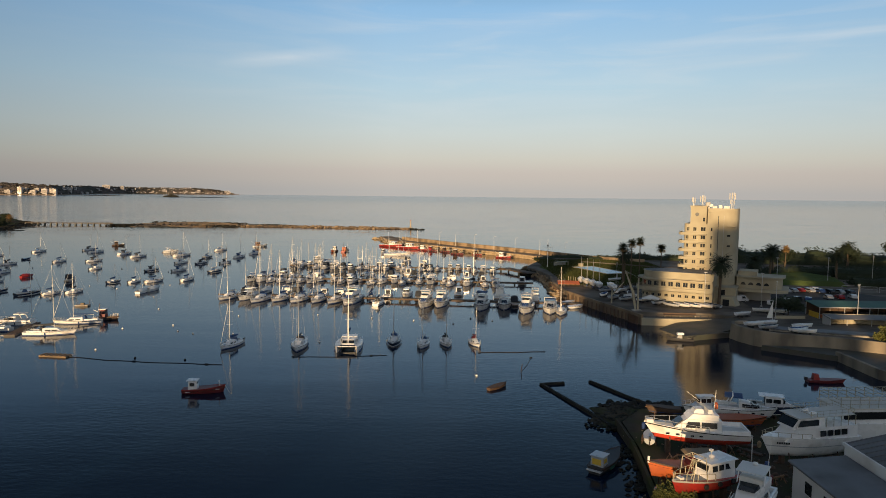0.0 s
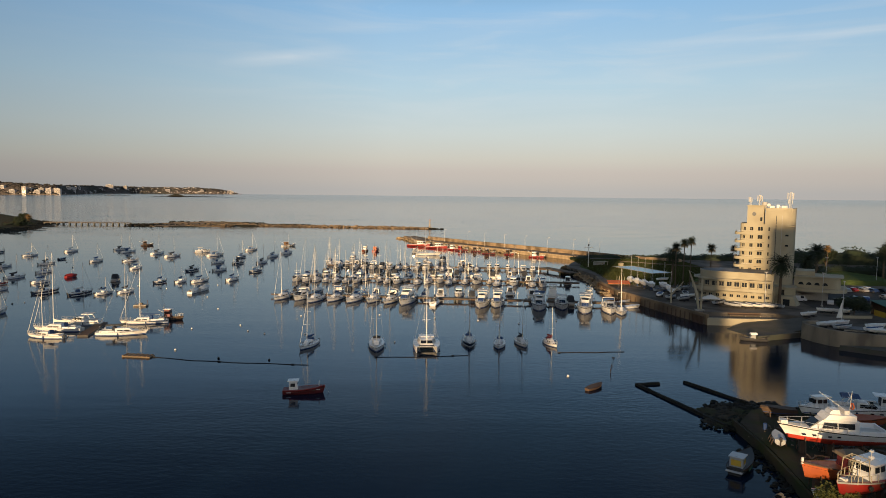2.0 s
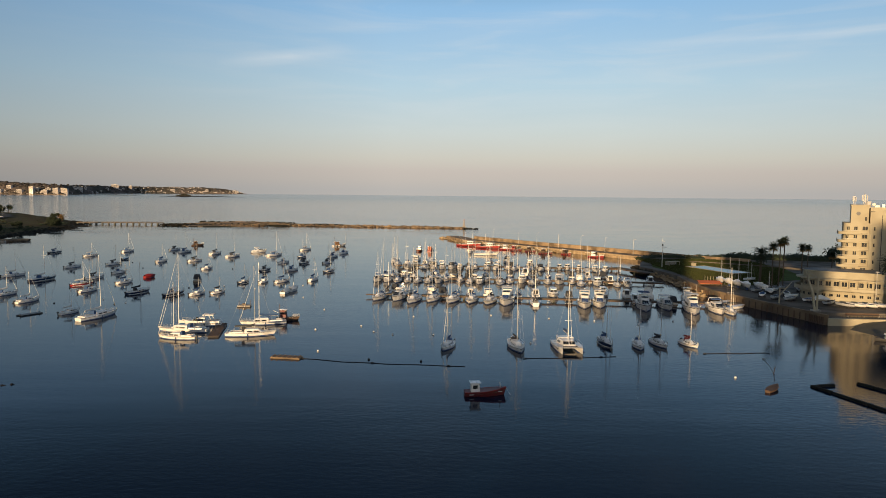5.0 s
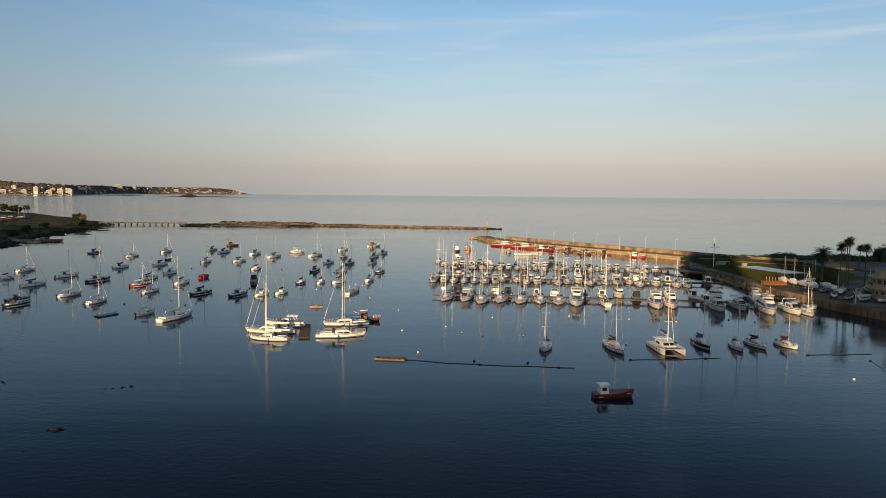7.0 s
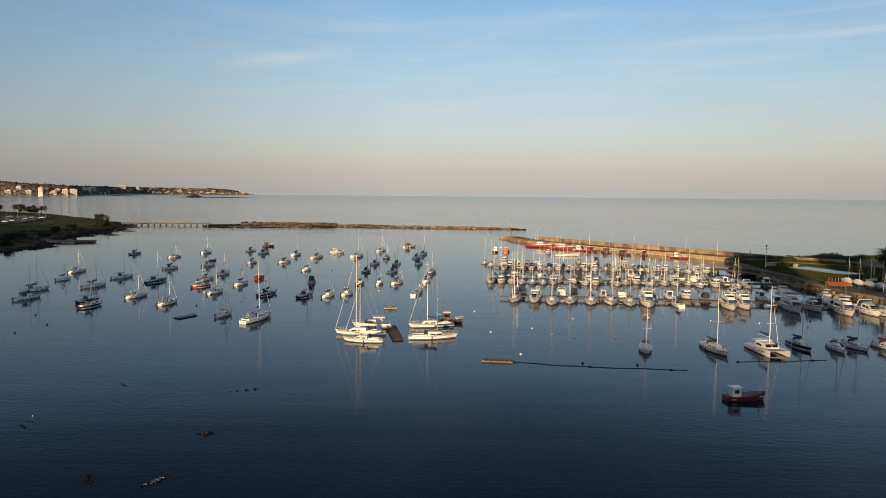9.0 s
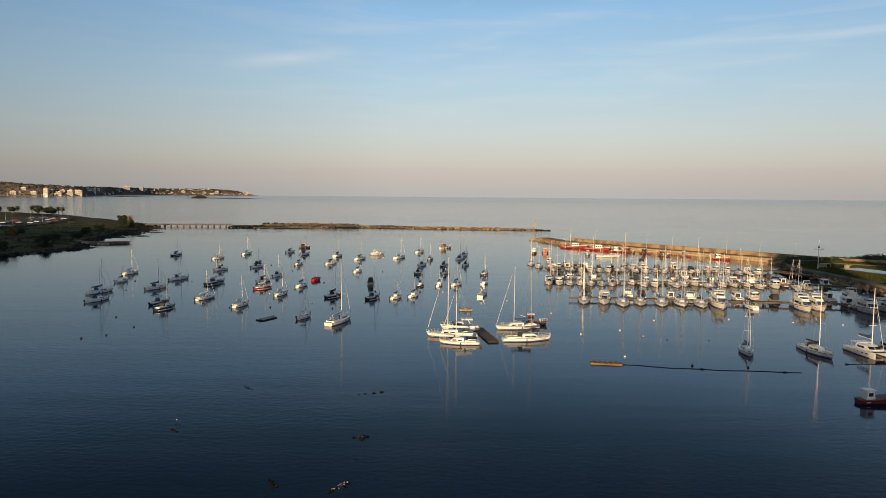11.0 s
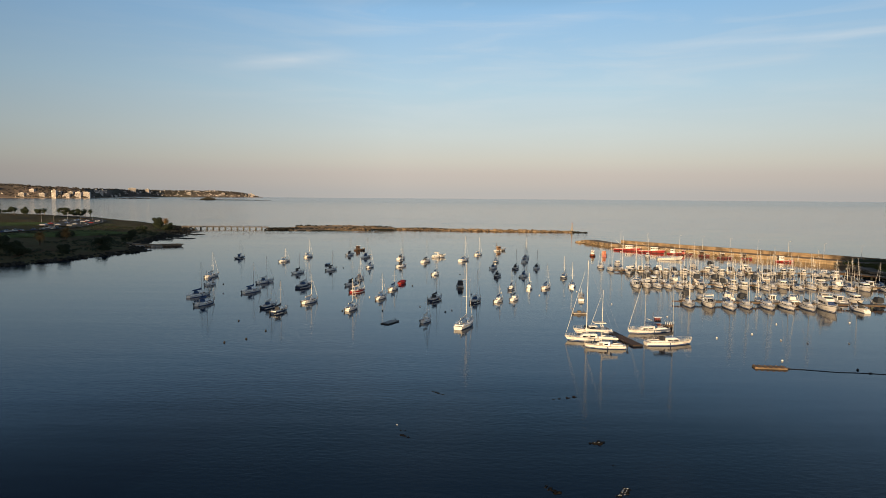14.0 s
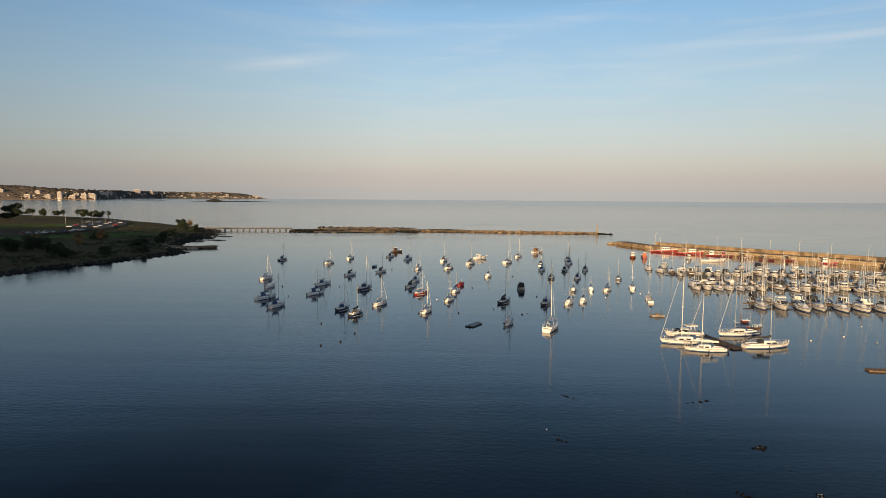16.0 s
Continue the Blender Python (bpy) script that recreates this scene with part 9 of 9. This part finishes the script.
def y_cruiser(x, y, z, heading, drop):
    """Cabin cruiser with flybridge, white topsides over a red bottom."""
    L, B = 13.4, 4.2
    f0, f1 = 1.25, 2.1
    t = thing("motor_cruiser", "white cabin cruiser with red bottom paint propped up in the boatyard", "motorboat", at=pose(x, y, z, 0, 0, 90 - heading) @ Matrix.Diagonal((1, 1, 0.9, 1)))
    hk = dict(stern=0.86, full=2.4, rake=0.11, flare=0.82, sheer=1.5)
    skin = part("hull", hull_mesh(L, B, f0, f1, 1.0, **hk), "gelcoat", t, smooth=40)
    rings = hull_shape(L, B, f0, f1, 1.02, out=0.015, **hk)
    part("bottom_paint", Shape().loft([[r[i] for i in (3, 2, 1, 0, 11, 10, 9, 8)] for r in rings], False, False), "antifoul_red", skin, smooth=40)
    part("rubbing_strake", band_mesh(L, B, f0, f1, 1.0, low=0.86, high=0.95, out=0.05, **hk), "black_paint", skin)
    for s in (1, -1):
        for k in (-0.5, 0.6, 2.4, 3.6):
            part("porthole", pane_on(k, k + 0.45, hull_half(0.5 + k / L, B, 0.86, 2.4) * 0.97, 0.8, 1.0, s), "tinted_glass", skin)
    part("deck", deck_mesh(L, B, f0, f1, stern=0.86, full=2.4, rake=0.11, sheer=1.5), "deck_cream", t)
    sal = part("saloon", house_mesh(-3.0, 3.6, 3.3, 2.2, 1.3, 3.1, 0.0, 1.25, 0.88), "gelcoat", t)
    for s in (1, -1):
        part("side_window", pane_on(-2.4, -0.4, 1.58, 1.95, 2.75, s, 0.12), "tinted_glass", sal)
        part("side_window", pane_on(-0.25, 1.3, 1.52, 1.95, 2.75, s, 0.12, 0.3), "tinted_glass", sal)
    for y0, y1 in ((-0.95, -0.35), (-0.3, 0.3), (0.35, 0.95)):
        vs = [(2.95, y0, 1.9), (2.95, y1, 1.9), (1.85, y1 * 0.95, 2.85), (1.85, y0 * 0.95, 2.85)]
        part("windscreen", Shape().face_set([(a + 0.04, b, c + 0.03) for a, b, c in vs] + [(a - 0.04, b, c) for a, b, c in vs], [(0, 1, 2, 3), (7, 6, 5, 4), (0, 1, 5, 4), (1, 2, 6, 5), (2, 3, 7, 6), (3, 0, 4, 7)]), "tinted_glass", sal)
    fb = part("flybridge", house_mesh(-2.6, 1.3, 2.9, 2.3, 3.1, 3.9, 0.0, 0.8, 1.02), "gelcoat", t)
    part("bridge_console", house_mesh(-0.8, 0.5, 1.9, 1.6, 3.9, 4.5, 0.1, 0.5), "gelcoat", fb)
    part("bridge_screen", Shape().box(-0.2, 0.25, -0.7, 0.7, 4.1, 4.4), "tinted_glass", fb)
    part("helm_seat", Shape().box(-1.9, -1.3, -0.9, 0.9, 3.9, 4.5), "cloth_white", fb)
    m = part("signal_mast", Shape().tube((-2.3, 0, 3.9), (-2.5, 0, 7.2), 0.05, 5, 0.03), "alloy", t)
    part("crosstree", Shape().tube((-2.4, -0.9, 6.0), (-2.4, 0.9, 6.0), 0.04, 4), "alloy", m)
    part("outrigger", Shape().tube((-2.2, -0.9, 3.9), (0.9, -1.6, 6.4), 0.02, 4).tube((-2.2, 0.9, 3.9), (0.9, 1.6, 6.4), 0.02, 4), "white_spar", m)
    part("buoy_ring", Shape().path([(-2.62, 0.45 * math.cos(a), 4.9 + 0.45 * math.sin(a)) for a in [0.6283 * i for i in range(11)]], 0.1, 5), "orange_paint", m)
    part("cockpit_side", Shape().box(-6.4, -3.0, -1.9, -1.75, 1.2, 1.85).box(-6.4, -3.0, 1.75, 1.9, 1.2, 1.85).box(-6.5, -6.35, -1.9, 1.9, 1.2, 1.85), "gelcoat", t)
    part("bow_rail", rail_mesh(L, B, f0, f1, 0.45, 0.99, 0.86, 2.4, 0.11, 0.75, 1.5, 0.03), "alloy", t)
    part("anchor_box", Shape().box(5.5, 6.4, -0.4, 0.4, 2.0, 2.5), "gelcoat", t)
    for k in (-1, 1.5, 3.8):
        part("fender", Shape().ball((k, -B / 2 * (0.98 if k < 3 else 0.75) - 0.12, 1.1), 0.16, 0.16, 0.36, 7, 5), "black_paint", t)
    cradle(t, L, drop)


y_cruiser(32.2, 88.4, 3.6, -84, 2.55)


def y_ferry(x, y, z, heading, drop):
    """Excursion boat: high white hull, dark raked bridge windows, upper deck with rails."""
    L, B = 17.0, 5.4
    f0, f1 = 2.2, 2.9
    t = thing("excursion_boat", "white excursion boat with dark bridge windows hauled out on props", "passenger boat", at=pose(x, y, z, 0, 0, 90 - heading) @ Matrix.Scale(0.82, 4))
    hk = dict(stern=0.9, full=2.6, rake=0.1, flare=0.78, sheer=1.6)
    skin = part("hull", hull_mesh(L, B, f0, f1, 1.3, **hk), "gelcoat", t, smooth=40)
    part("rubbing_strake", band_mesh(L, B, f0, f1, 1.3, low=0.80, high=0.86, out=0.07, **hk), "gelcoat", skin)
    part("lower_strake", band_mesh(L, B, f0, f1, 1.3, low=0.42, high=0.47, out=0.07, **hk), "gelcoat_grey", skin)
    for s in (1, -1):
        bars = Shape()
        for k in range(6):
            bars.box(5.15 + k * 0.33, 5.38 + k * 0.33, -0.02, 0.02, 1.72, 2.02)
        ang = math.degrees(math.atan2(hull_half(0.92, B, 0.9, 2.6) - hull_half(0.8, B, 0.9, 2.6), 0.12 * L))
        part("name_bars", bars, "black_paint", skin, at=pose(0, s * (hull_half(0.81, B, 0.9, 2.6) * 0.93 - math.tan(radians(ang)) * 5.2), 0, 0, 0, s * ang))
    part("deck", deck_mesh(L, B, f0, f1, stern=0.9, full=2.6, rake=0.1, sheer=1.6, drop=0.35), "deck_cream", t)
    low = part("main_cabin", house_mesh(-7.6, 5.2, 4.9, 3.2, 2.0, 4.1, 0.0, 0.9, 0.95), "gelcoat", t)
    for s in (1, -1):
        for k in range(4):
            part("cabin_window", pane_on(-5.6 + k * 1.35, -4.5 + k * 1.35, 2.41, 2.75, 3.65, s, 0.05), "tinted_glass", low)
        for k in range(4):
            part("slit_window", pane_on(0.2 + k * 0.95, 1.0 + k * 0.95, 2.16 - 0.13 * k, 2.2, 2.55, s, 0.02, 0.15), "tinted_glass", low)
    br = part("bridge", house_mesh(-1.4, 4.2, 4.5, 3.2, 4.0, 5.7, 0.0, 0.75, 0.93), "gelcoat", t)
    for s in (1, -1):
        part("bridge_side_window", pane_on(-0.6, 3.0, 2.07, 4.45, 5.35, s, 0.08, 0.55), "tinted_glass", br)
    for y0, y1 in ((-1.56, -0.53), (-0.5, 0.5), (0.53, 1.56)):
        vs = [(4.0, y0, 4.28), (4.0, y1, 4.28), (3.12, y1 * 0.98, 5.45), (3.12, y0 * 0.98, 5.45)]
        part("bridge_window", Shape().face_set([(a + 0.05, b, c + 0.03) for a, b, c in vs] + [(a - 0.05, b, c) for a, b, c in vs], [(0, 1, 2, 3), (7, 6, 5, 4), (0, 1, 5, 4), (1, 2, 6, 5), (2, 3, 7, 6), (3, 0, 4, 7)]), "tinted_glass", br)
    part("roof", Shape().box(-7.2, 3.4, -2.2, 2.2, 5.7, 5.82), "deck_cream", t)
    rails = Shape()
    for zz in (6.2, 6.7):
        rails.path([(-7, -2.1, zz), (1.2, -2.1, zz), (1.2, 2.1, zz), (-7, 2.1, zz), (-7, -2.1, zz)], 0.035, 4)
    for k in range(8):
        for s in (1, -1):
            rails.tube((-7 + k * 1.17, s * 2.1, 5.8), (-7 + k * 1.17, s * 2.1, 6.7), 0.035, 4)
    part("roof_rail", rails, "render_white", t)
    for k in range(5):
        for s in (1, -1):
            part("deck_post", Shape().tube((-7.3 + k * 1.4, s * 2.2, 4.1), (-7.3 + k * 1.4, s * 2.2, 5.7), 0.05, 4), "render_white", t)
    part("bow_rail", rail_mesh(L, B, f0, f1, 0.62, 0.99, 0.9, 2.6, 0.1, 0.7, 1.6, 0.035), "render_white", t)
    part("anchor", Shape().ball((8.2, -0.6, 1.2), 0.4, 0.3, 0.6, 7, 5), "stone", t)
    part("gangway", Shape().box(-8.2, -3.5, -3.6, -2.8, 2.1, 2.2).path([(-8.2, -3.6, 3.1), (-3.5, -3.6, 3.1)], 0.04, 4), "galvanised", t)
    part("roof_raft", Shape().ball((-0.2, 0.9, 6.1), 0.7, 0.4, 0.3, 8, 5).ball((-0.2, -0.6, 6.1), 0.6, 0.4, 0.3, 8, 5), "gelcoat", t)
    cradle(t, L, drop, 2.0)


y_ferry(45.9, 86.4, 2.95, -105, 2.0)


def y_trawler(x, y, z, heading, drop):
    """Red-hulled workboat with a white wheelhouse and a tall pipe-work rail on its foredeck."""
    L, B = 12.4, 4.0
    f0, f1 = 1.1, 1.8
    t = thing("workboat", "red-hulled workboat with white wheelhouse and pipe ladder, hauled out", "fishing boat", at=pose(x, y, z, 0, 0, 90 - heading) @ Matrix.Scale(0.82, 4))
    hk = dict(stern=0.8, full=2.5, rake=0.07, flare=0.84)
    skin = part("hull", hull_mesh(L, B, f0, f1, 0.9, **hk), "red_paint", t, smooth=40)
    part("rubbing_strake", band_mesh(L, B, f0, f1, 0.9, low=0.84, high=1.0, out=0.06, **hk), "deck_grey", skin)
    part("deck", deck_mesh(L, B, f0, f1, stern=0.8, full=2.5, rake=0.07, drop=0.05), "deck_grey", t)
    wh = part("wheelhouse", house_mesh(-3.8, 1.2, 3.2, 2.7, 1.0, 3.5, 0.0, 0.35, 0.9), "gelcoat", t)
    for s in (1, -1):
        for k in range(3):
            part("side_window", pane_on(-3.0 + k * 1.2, -2.1 + k * 1.2, 1.45, 2.35, 3.1, s, 0.07), "tinted_glass", wh)
    for y0 in (-0.95, -0.3, 0.35):
        part("front_window", Shape().box(0.5, 0.72, y0, y0 + 0.6, 2.35, 3.1), "tinted_glass", wh)
    part("wheelhouse_roof", Shape().box(-4.2, 0.9, -1.7, 1.7, 3.5, 3.62), "gelcoat", wh)
    part("radar_dome", Shape().ball((-1.0, 0, 3.9), 0.45, 0.45, 0.3, 9, 5), "gelcoat", wh, smooth=50)
    part("roof_light", Shape().tube((-0.5, 0.3, 3.6), (-0.5, 0.3, 5.0), 0.05, 4).box(-0.7, -0.3, 0.1, 0.5, 4.8, 5.1), "white_spar", wh)
    s = Shape()
    for y0 in (-1.2, 1.2):
        s.path([(1.0, y0, 1.2), (1.4, y0, 4.4), (3.2, y0, 4.2), (3.6, y0, 1.3)], 0.06, 5)
    s.path([(1.4, -1.2, 4.4), (1.4, 1.2, 4.4)], 0.06, 5).path([(3.2, -1.2, 4.2), (3.2, 1.2, 4.2)], 0.06, 5)
    for k in range(6):
        s.tube((3.15 - 0.2 * k, -0.4, 1.4 + 0.5 * k), (3.15 - 0.2 * k, 0.4, 1.4 + 0.5 * k), 0.05, 4)
    s.path([(3.25, -0.4, 1.3), (2.0, -0.4, 4.3)], 0.05, 4).path([(3.25, 0.4, 1.3), (2.0, 0.4, 4.3)], 0.05, 4)
    part("pipe_frame", s, "render_white", t)
    part("bow_rail", rail_mesh(L, B, f0, f1, 0.55, 0.99, 0.8, 2.5, 0.07, 0.95, 2.0, 0.04), "render_white", t)
    part("deck_box", Shape().box(4.4, 5.0, -0.4, 0.4, 1.5, 2.0), "gelcoat", t)
    part("hatch", Shape().box(3.0, 4.0, -0.5, 0.5, 1.2, 1.5), "deck_cream", t)
    for k in (-3, -0.5, 2):
        part("tyre_fender", Shape().tube((k, B / 2 - 0.05, 0.8), (k, B / 2 + 0.18, 0.8), 0.35, 9).tube((k, -B / 2 - 0.18, 0.8), (k, -B / 2 + 0.05, 0.8), 0.35, 9), "rubber", t)
    cradle(t, L, drop)


y_trawler(28.2, 74.2, 3.3, -116, 2.4)


def y_wooden(x, y, z, heading, drop):
    L, B = 9.6, 3.4
    t = thing("wooden_fishing_boat", "orange wooden fishing boat with rusty cabin roof, hauled out", "fishing boat", at=pose(x, y, z, 0, 0, 90 - heading) @ Matrix.Scale(0.84, 4))
    hk = dict(stern=0.6, full=2.1, rake=0.07, flare=0.8)
    skin = part("hull", hull_mesh(L, B, 1.1, 2.0, 0.8, **hk), "orange_paint", t, smooth=40)
    part("gunwale", band_mesh(L, B, 1.1, 2.0, 0.8, low=0.92, high=1.04, out=0.06, **hk), "dark_wood", skin)
    part("name_bars", Shape().box(2.0, 3.3, -1.36, -1.30, 1.12, 1.32), "gelcoat", skin, at=pose(0, 0.03, 0, 0, 0, 12))
    part("deck", deck_mesh(L, B, 1.1, 2.0, stern=0.6, full=2.1, rake=0.07, drop=0.45), "dark_wood", t)
    cab = part("cabin", house_mesh(-3.6, -0.9, 2.2, 2.1, 0.7, 2.9, 0.02, 0.1, 0.95), "maroon_paint", t)
    for s in (1, -1):
        for k in range(3):
            part("side_window", pane_on(-3.2 + k * 0.75, -2.7 + k * 0.75, 1.09, 1.8, 2.5, s), "render_white", cab)
    part("cabin_roof", house_mesh(-4.4, -0.4, 2.9, 2.6, 2.9, 3.25, 0.5, 0.8, 0.8), "tan_rock", cab)
    part("stem_post", Shape().box(4.5, 4.75, -0.12, 0.12, 1.7, 2.6), "gelcoat", t)
    part("net_heap", Shape().ball((1.0, 0.2, 1.0), 1.5, 0.9, 0.35, 9, 4), "cloth_dark", t)
    cradle(t, L, drop)


y_wooden(26.5, 77.4, 3.2, -94, 2.2)
yacht5 = build_motorboat(11.5, "flybridge", "gelcoat")
tagged(yacht5, "white flybridge motor yacht hauled out on props in the yard")
yacht5.matrix_basis = pose(29.5, 66.4, 3.3, 0, 0, -126) @ Matrix.Scale(1.05, 4)
cradle(yacht5, 11.0, 2.5)


def small_ashore(x, y, z, heading, L, style, hull, label):
    t = build_motorboat(L, style, hull)
    tagged(t, label)
    t.matrix_basis = pose(x, y, z, 2, 0, 90 - heading)
    cradle(t, L, z - 1.3, 1.0)


small_ashore(45.0, 102.2, 2.2, 112, 9.0, "express", "gelcoat", "white cabin cruiser standing ashore at the yard's edge")
small_ashore(50.2, 103.4, 2.2, 110, 8.6, "cabin", "navy", "dark blue cabin boat standing ashore")
small_ashore(42.6, 98.4, 2.1, 100, 7.6, "skiff", "orange_paint", "orange open boat standing ashore")
small_ashore(39.0, 103.6, 2.1, -95, 6.4, "cabin", "gelcoat", "small white boxy cabin boat standing ashore")
small_ashore(33.0, 104.0, 1.9, -85, 5.4, "skiff", "dark_wood", "old dark brown open boat lying ashore")
small_ashore(27.4, 92.5, 1.8, 15, 3.6, "skiff", "gelcoat_grey", "small grey dinghy lying on the yard edge")
small_ashore(30.6, 82.2, 1.9, -88, 5.4, "skiff", "gelcoat_grey", "small grey open boat propped on blocks")
small_ashore(24.3, 74.6, 1.7, -70, 3.4, "skiff", "gelcoat", "small white dinghy on the ground")

old = thing("old_launch", "weathered dark launch with a small white wheelhouse, moored by the yard", "launch", at=pose(20.4, 87.4, 0, 0, 0, 52))
hk = dict(stern=0.75, full=2.3, rake=0.06, flare=0.84)
skin = part("hull", hull_mesh(7.8, 2.7, 0.9, 1.4, 0.4, **hk), "steel_dark", old, smooth=40)
part("gunwale", band_mesh(7.8, 2.7, 0.9, 1.4, 0.4, low=0.9, high=1.03, out=0.05, **hk), "dark_wood", skin)
part("painted_bars", Shape().box(-2.2, -0.6, -1.36, -1.32, 0.3, 0.7), "roof_green", skin)
part("deck", deck_mesh(7.8, 2.7, 0.9, 1.4, stern=0.75, full=2.3, rake=0.06, drop=0.35), "dark_wood", old)
cab = part("wheelhouse", house_mesh(-3.3, -1.7, 1.7, 1.6, 0.6, 2.2, 0.02, 0.05, 0.97), "gelcoat_grey", old)
part("front_panel", Shape().box(-3.36, -3.26, -0.6, 0.6, 1.1, 1.85), "yellow_paint", cab)
for s in (1, -1):
    part("side_window", pane_on(-2.9, -2.1, 0.84, 1.3, 1.85, s), "yellow_paint" if s < 0 else "tinted_glass", cab)
part("wheelhouse_roof", Shape().box(-3.5, -1.5, -0.95, 0.95, 2.2, 2.28), "gelcoat_grey", cab)
for k in range(3):
    part("thwart", Shape().box(-0.8 + k * 1.1, -0.5 + k * 1.1, -1.1, 1.1, 0.75, 0.85), "dark_wood", old)
part("stern_platform", Shape().box(-4.3, -3.4, -1.0, 1.0, 0.5, 0.62), "gelcoat_grey", old)

# sheds and the second hull beyond
shed = thing("low_shed", "low white shed with a flat grey sheet roof", "shed", at=pose(0, 0, 0))
part("wall", Shape().box(38.4, 44.0, 44, 75.0, 1.2, 5.4), "whitewash", shed)
part("roof", Shape().face_set([(38.0, 43.6, 5.6), (44.6, 43.6, 6.2), (44.6, 75.5, 6.2), (38.0, 75.5, 5.6), (38.0, 43.6, 5.8), (44.6, 43.6, 6.4), (44.6, 75.5, 6.4), (38.0, 75.5, 5.8)], [(0, 1, 2, 3), (4, 5, 6, 7), (0, 1, 5, 4), (1, 2, 6, 5), (2, 3, 7, 6), (3, 0, 4, 7)]), "roof_grey", shed)
for k in range(4):
    w = part("window", Shape().box(38.30, 38.42, 71.0 - k * 3.6, 72.2 - k * 3.6, 3.4, 4.7), "window_glass", shed)
    part("sill", Shape().box(38.25, 38.45, 70.9 - k * 3.6, 72.3 - k * 3.6, 3.28, 3.4), "whitewash", w)
hall = thing("white_hall", "white rendered boatyard hall with a dark ribbed roof", "shed", at=pose(0, 0, 0))
part("wall", Shape().box(44.8, 62, 48, 76.2, 1.2, 7.4), "whitewash", hall)
part("roof", Shape().face_set([(44.9, 47.5, 7.42), (62.4, 47.5, 7.42), (62.4, 76.6, 7.42), (44.9, 76.6, 7.42), (53.5, 47.5, 9.4), (53.5, 76.6, 9.4)], [(0, 4, 5, 3), (4, 1, 2, 5), (0, 1, 4), (3, 5, 2), (3, 2, 1, 0)]), "roof_grey", hall)
rib = None
for k in range(28):
    m = pose(0, 47.9 + k * 1.05, 0)
    if rib is None:
        rib = part("roof_rib", Shape().face_set([(45.2, -0.06, 7.52), (45.2, 0.06, 7.52), (53.5, 0.06, 9.46), (53.5, -0.06, 9.46), (45.2, -0.06, 7.6), (45.2, 0.06, 7.6), (53.5, 0.06, 9.54), (53.5, -0.06, 9.54)], [(0, 1, 2, 3), (4, 5, 6, 7), (0, 1, 5, 4), (1, 2, 6, 5), (2, 3, 7, 6), (3, 0, 4, 7)]), "roof_grey", hall)
        rib.matrix_basis = m
    else:
        again(rib, hall, m)
part("verge", Shape().box(44.7, 44.95, 47.6, 76.5, 7.2, 7.6), "whitewash", hall)
for k in range(5):
    w = part("window", Shape().box(44.7, 44.82, 73.2 - k * 3.2, 74.3 - k * 3.2, 4.9, 6.2), "window_glass", hall)
    part("sill", Shape().box(44.62, 44.85, 73.1 - k * 3.2, 74.4 - k * 3.2, 4.78, 4.9), "whitewash", w)
part("wall_pipe", Shape().path([(44.68, 66.0, 3.0), (44.68, 66.0, 6.6), (44.4, 66.0, 6.9)], 0.07, 5).path([(44.68, 64.8, 3.0), (44.68, 64.8, 6.2)], 0.07, 5), "galvanised", hall)
second = thing("passenger_boat", "long white passenger boat with dark window band, hauled out ashore", "passenger boat", at=pose(60.4, 94.0, 2.6, 0, 0, 4) @ Matrix.Diagonal((1, 1, 0.92, 1)))
part("hull", Shape().loft([[(x, -w, z0), (x, -w * 1.05, 2.3), (x, w * 1.05, 2.3), (x, w, z0)] for x, w, z0 in ((-9.5, 1.4, 0.9), (-8, 2.2, 0.2), (-4, 2.6, 0.0), (12, 2.6, 0.0))]), "gelcoat", second)
cabin2 = part("cabin", Shape().box(-7.5, 12, -2.35, 2.35, 2.3, 4.4), "gelcoat", second)
part("window_band", Shape().box(-7.0, 12, -2.42, -2.3, 2.9, 4.0), "tinted_glass", cabin2)
part("roof", Shape().box(-7.8, 12, -2.6, 2.6, 4.4, 4.6), "deck_cream", second)
rails = Shape()
for k in range(15):
    rails.tube((-7.5 + k * 1.35, -2.4, 4.6), (-7.5 + k * 1.35, -2.4, 6.3), 0.05, 4).tube((-7.5 + k * 1.35, 2.4, 4.6), (-7.5 + k * 1.35, 2.4, 6.3), 0.05, 4).tube((-7.5 + k * 1.35, -2.4, 6.3), (-7.5 + k * 1.35, 2.4, 6.3), 0.05, 4)
for zz in (5.2, 5.8, 6.3):
    rails.path([(11.4, -2.4, zz), (-7.5, -2.4, zz), (-7.5, 2.4, zz), (11.4, 2.4, zz)], 0.045, 4)
part("roof_frame", rails, "render_white", second)
part("keel_block", Shape().box(-5, -4, -1, 1, -2.1, 0.05).box(2, 3, -1, 1, -2.1, 0.05).box(8, 9, -1, 1, -2.1, 0.05), "dark_wood", second)
pole = tagged(part("yard_pole", Shape().tube((0, 0, 0), (0, 0, 6.0), 0.06, 5), "galvanised", at=pose(35.5, 79.0, 1.3)), "slim steel pole standing in the boatyard", "pole")
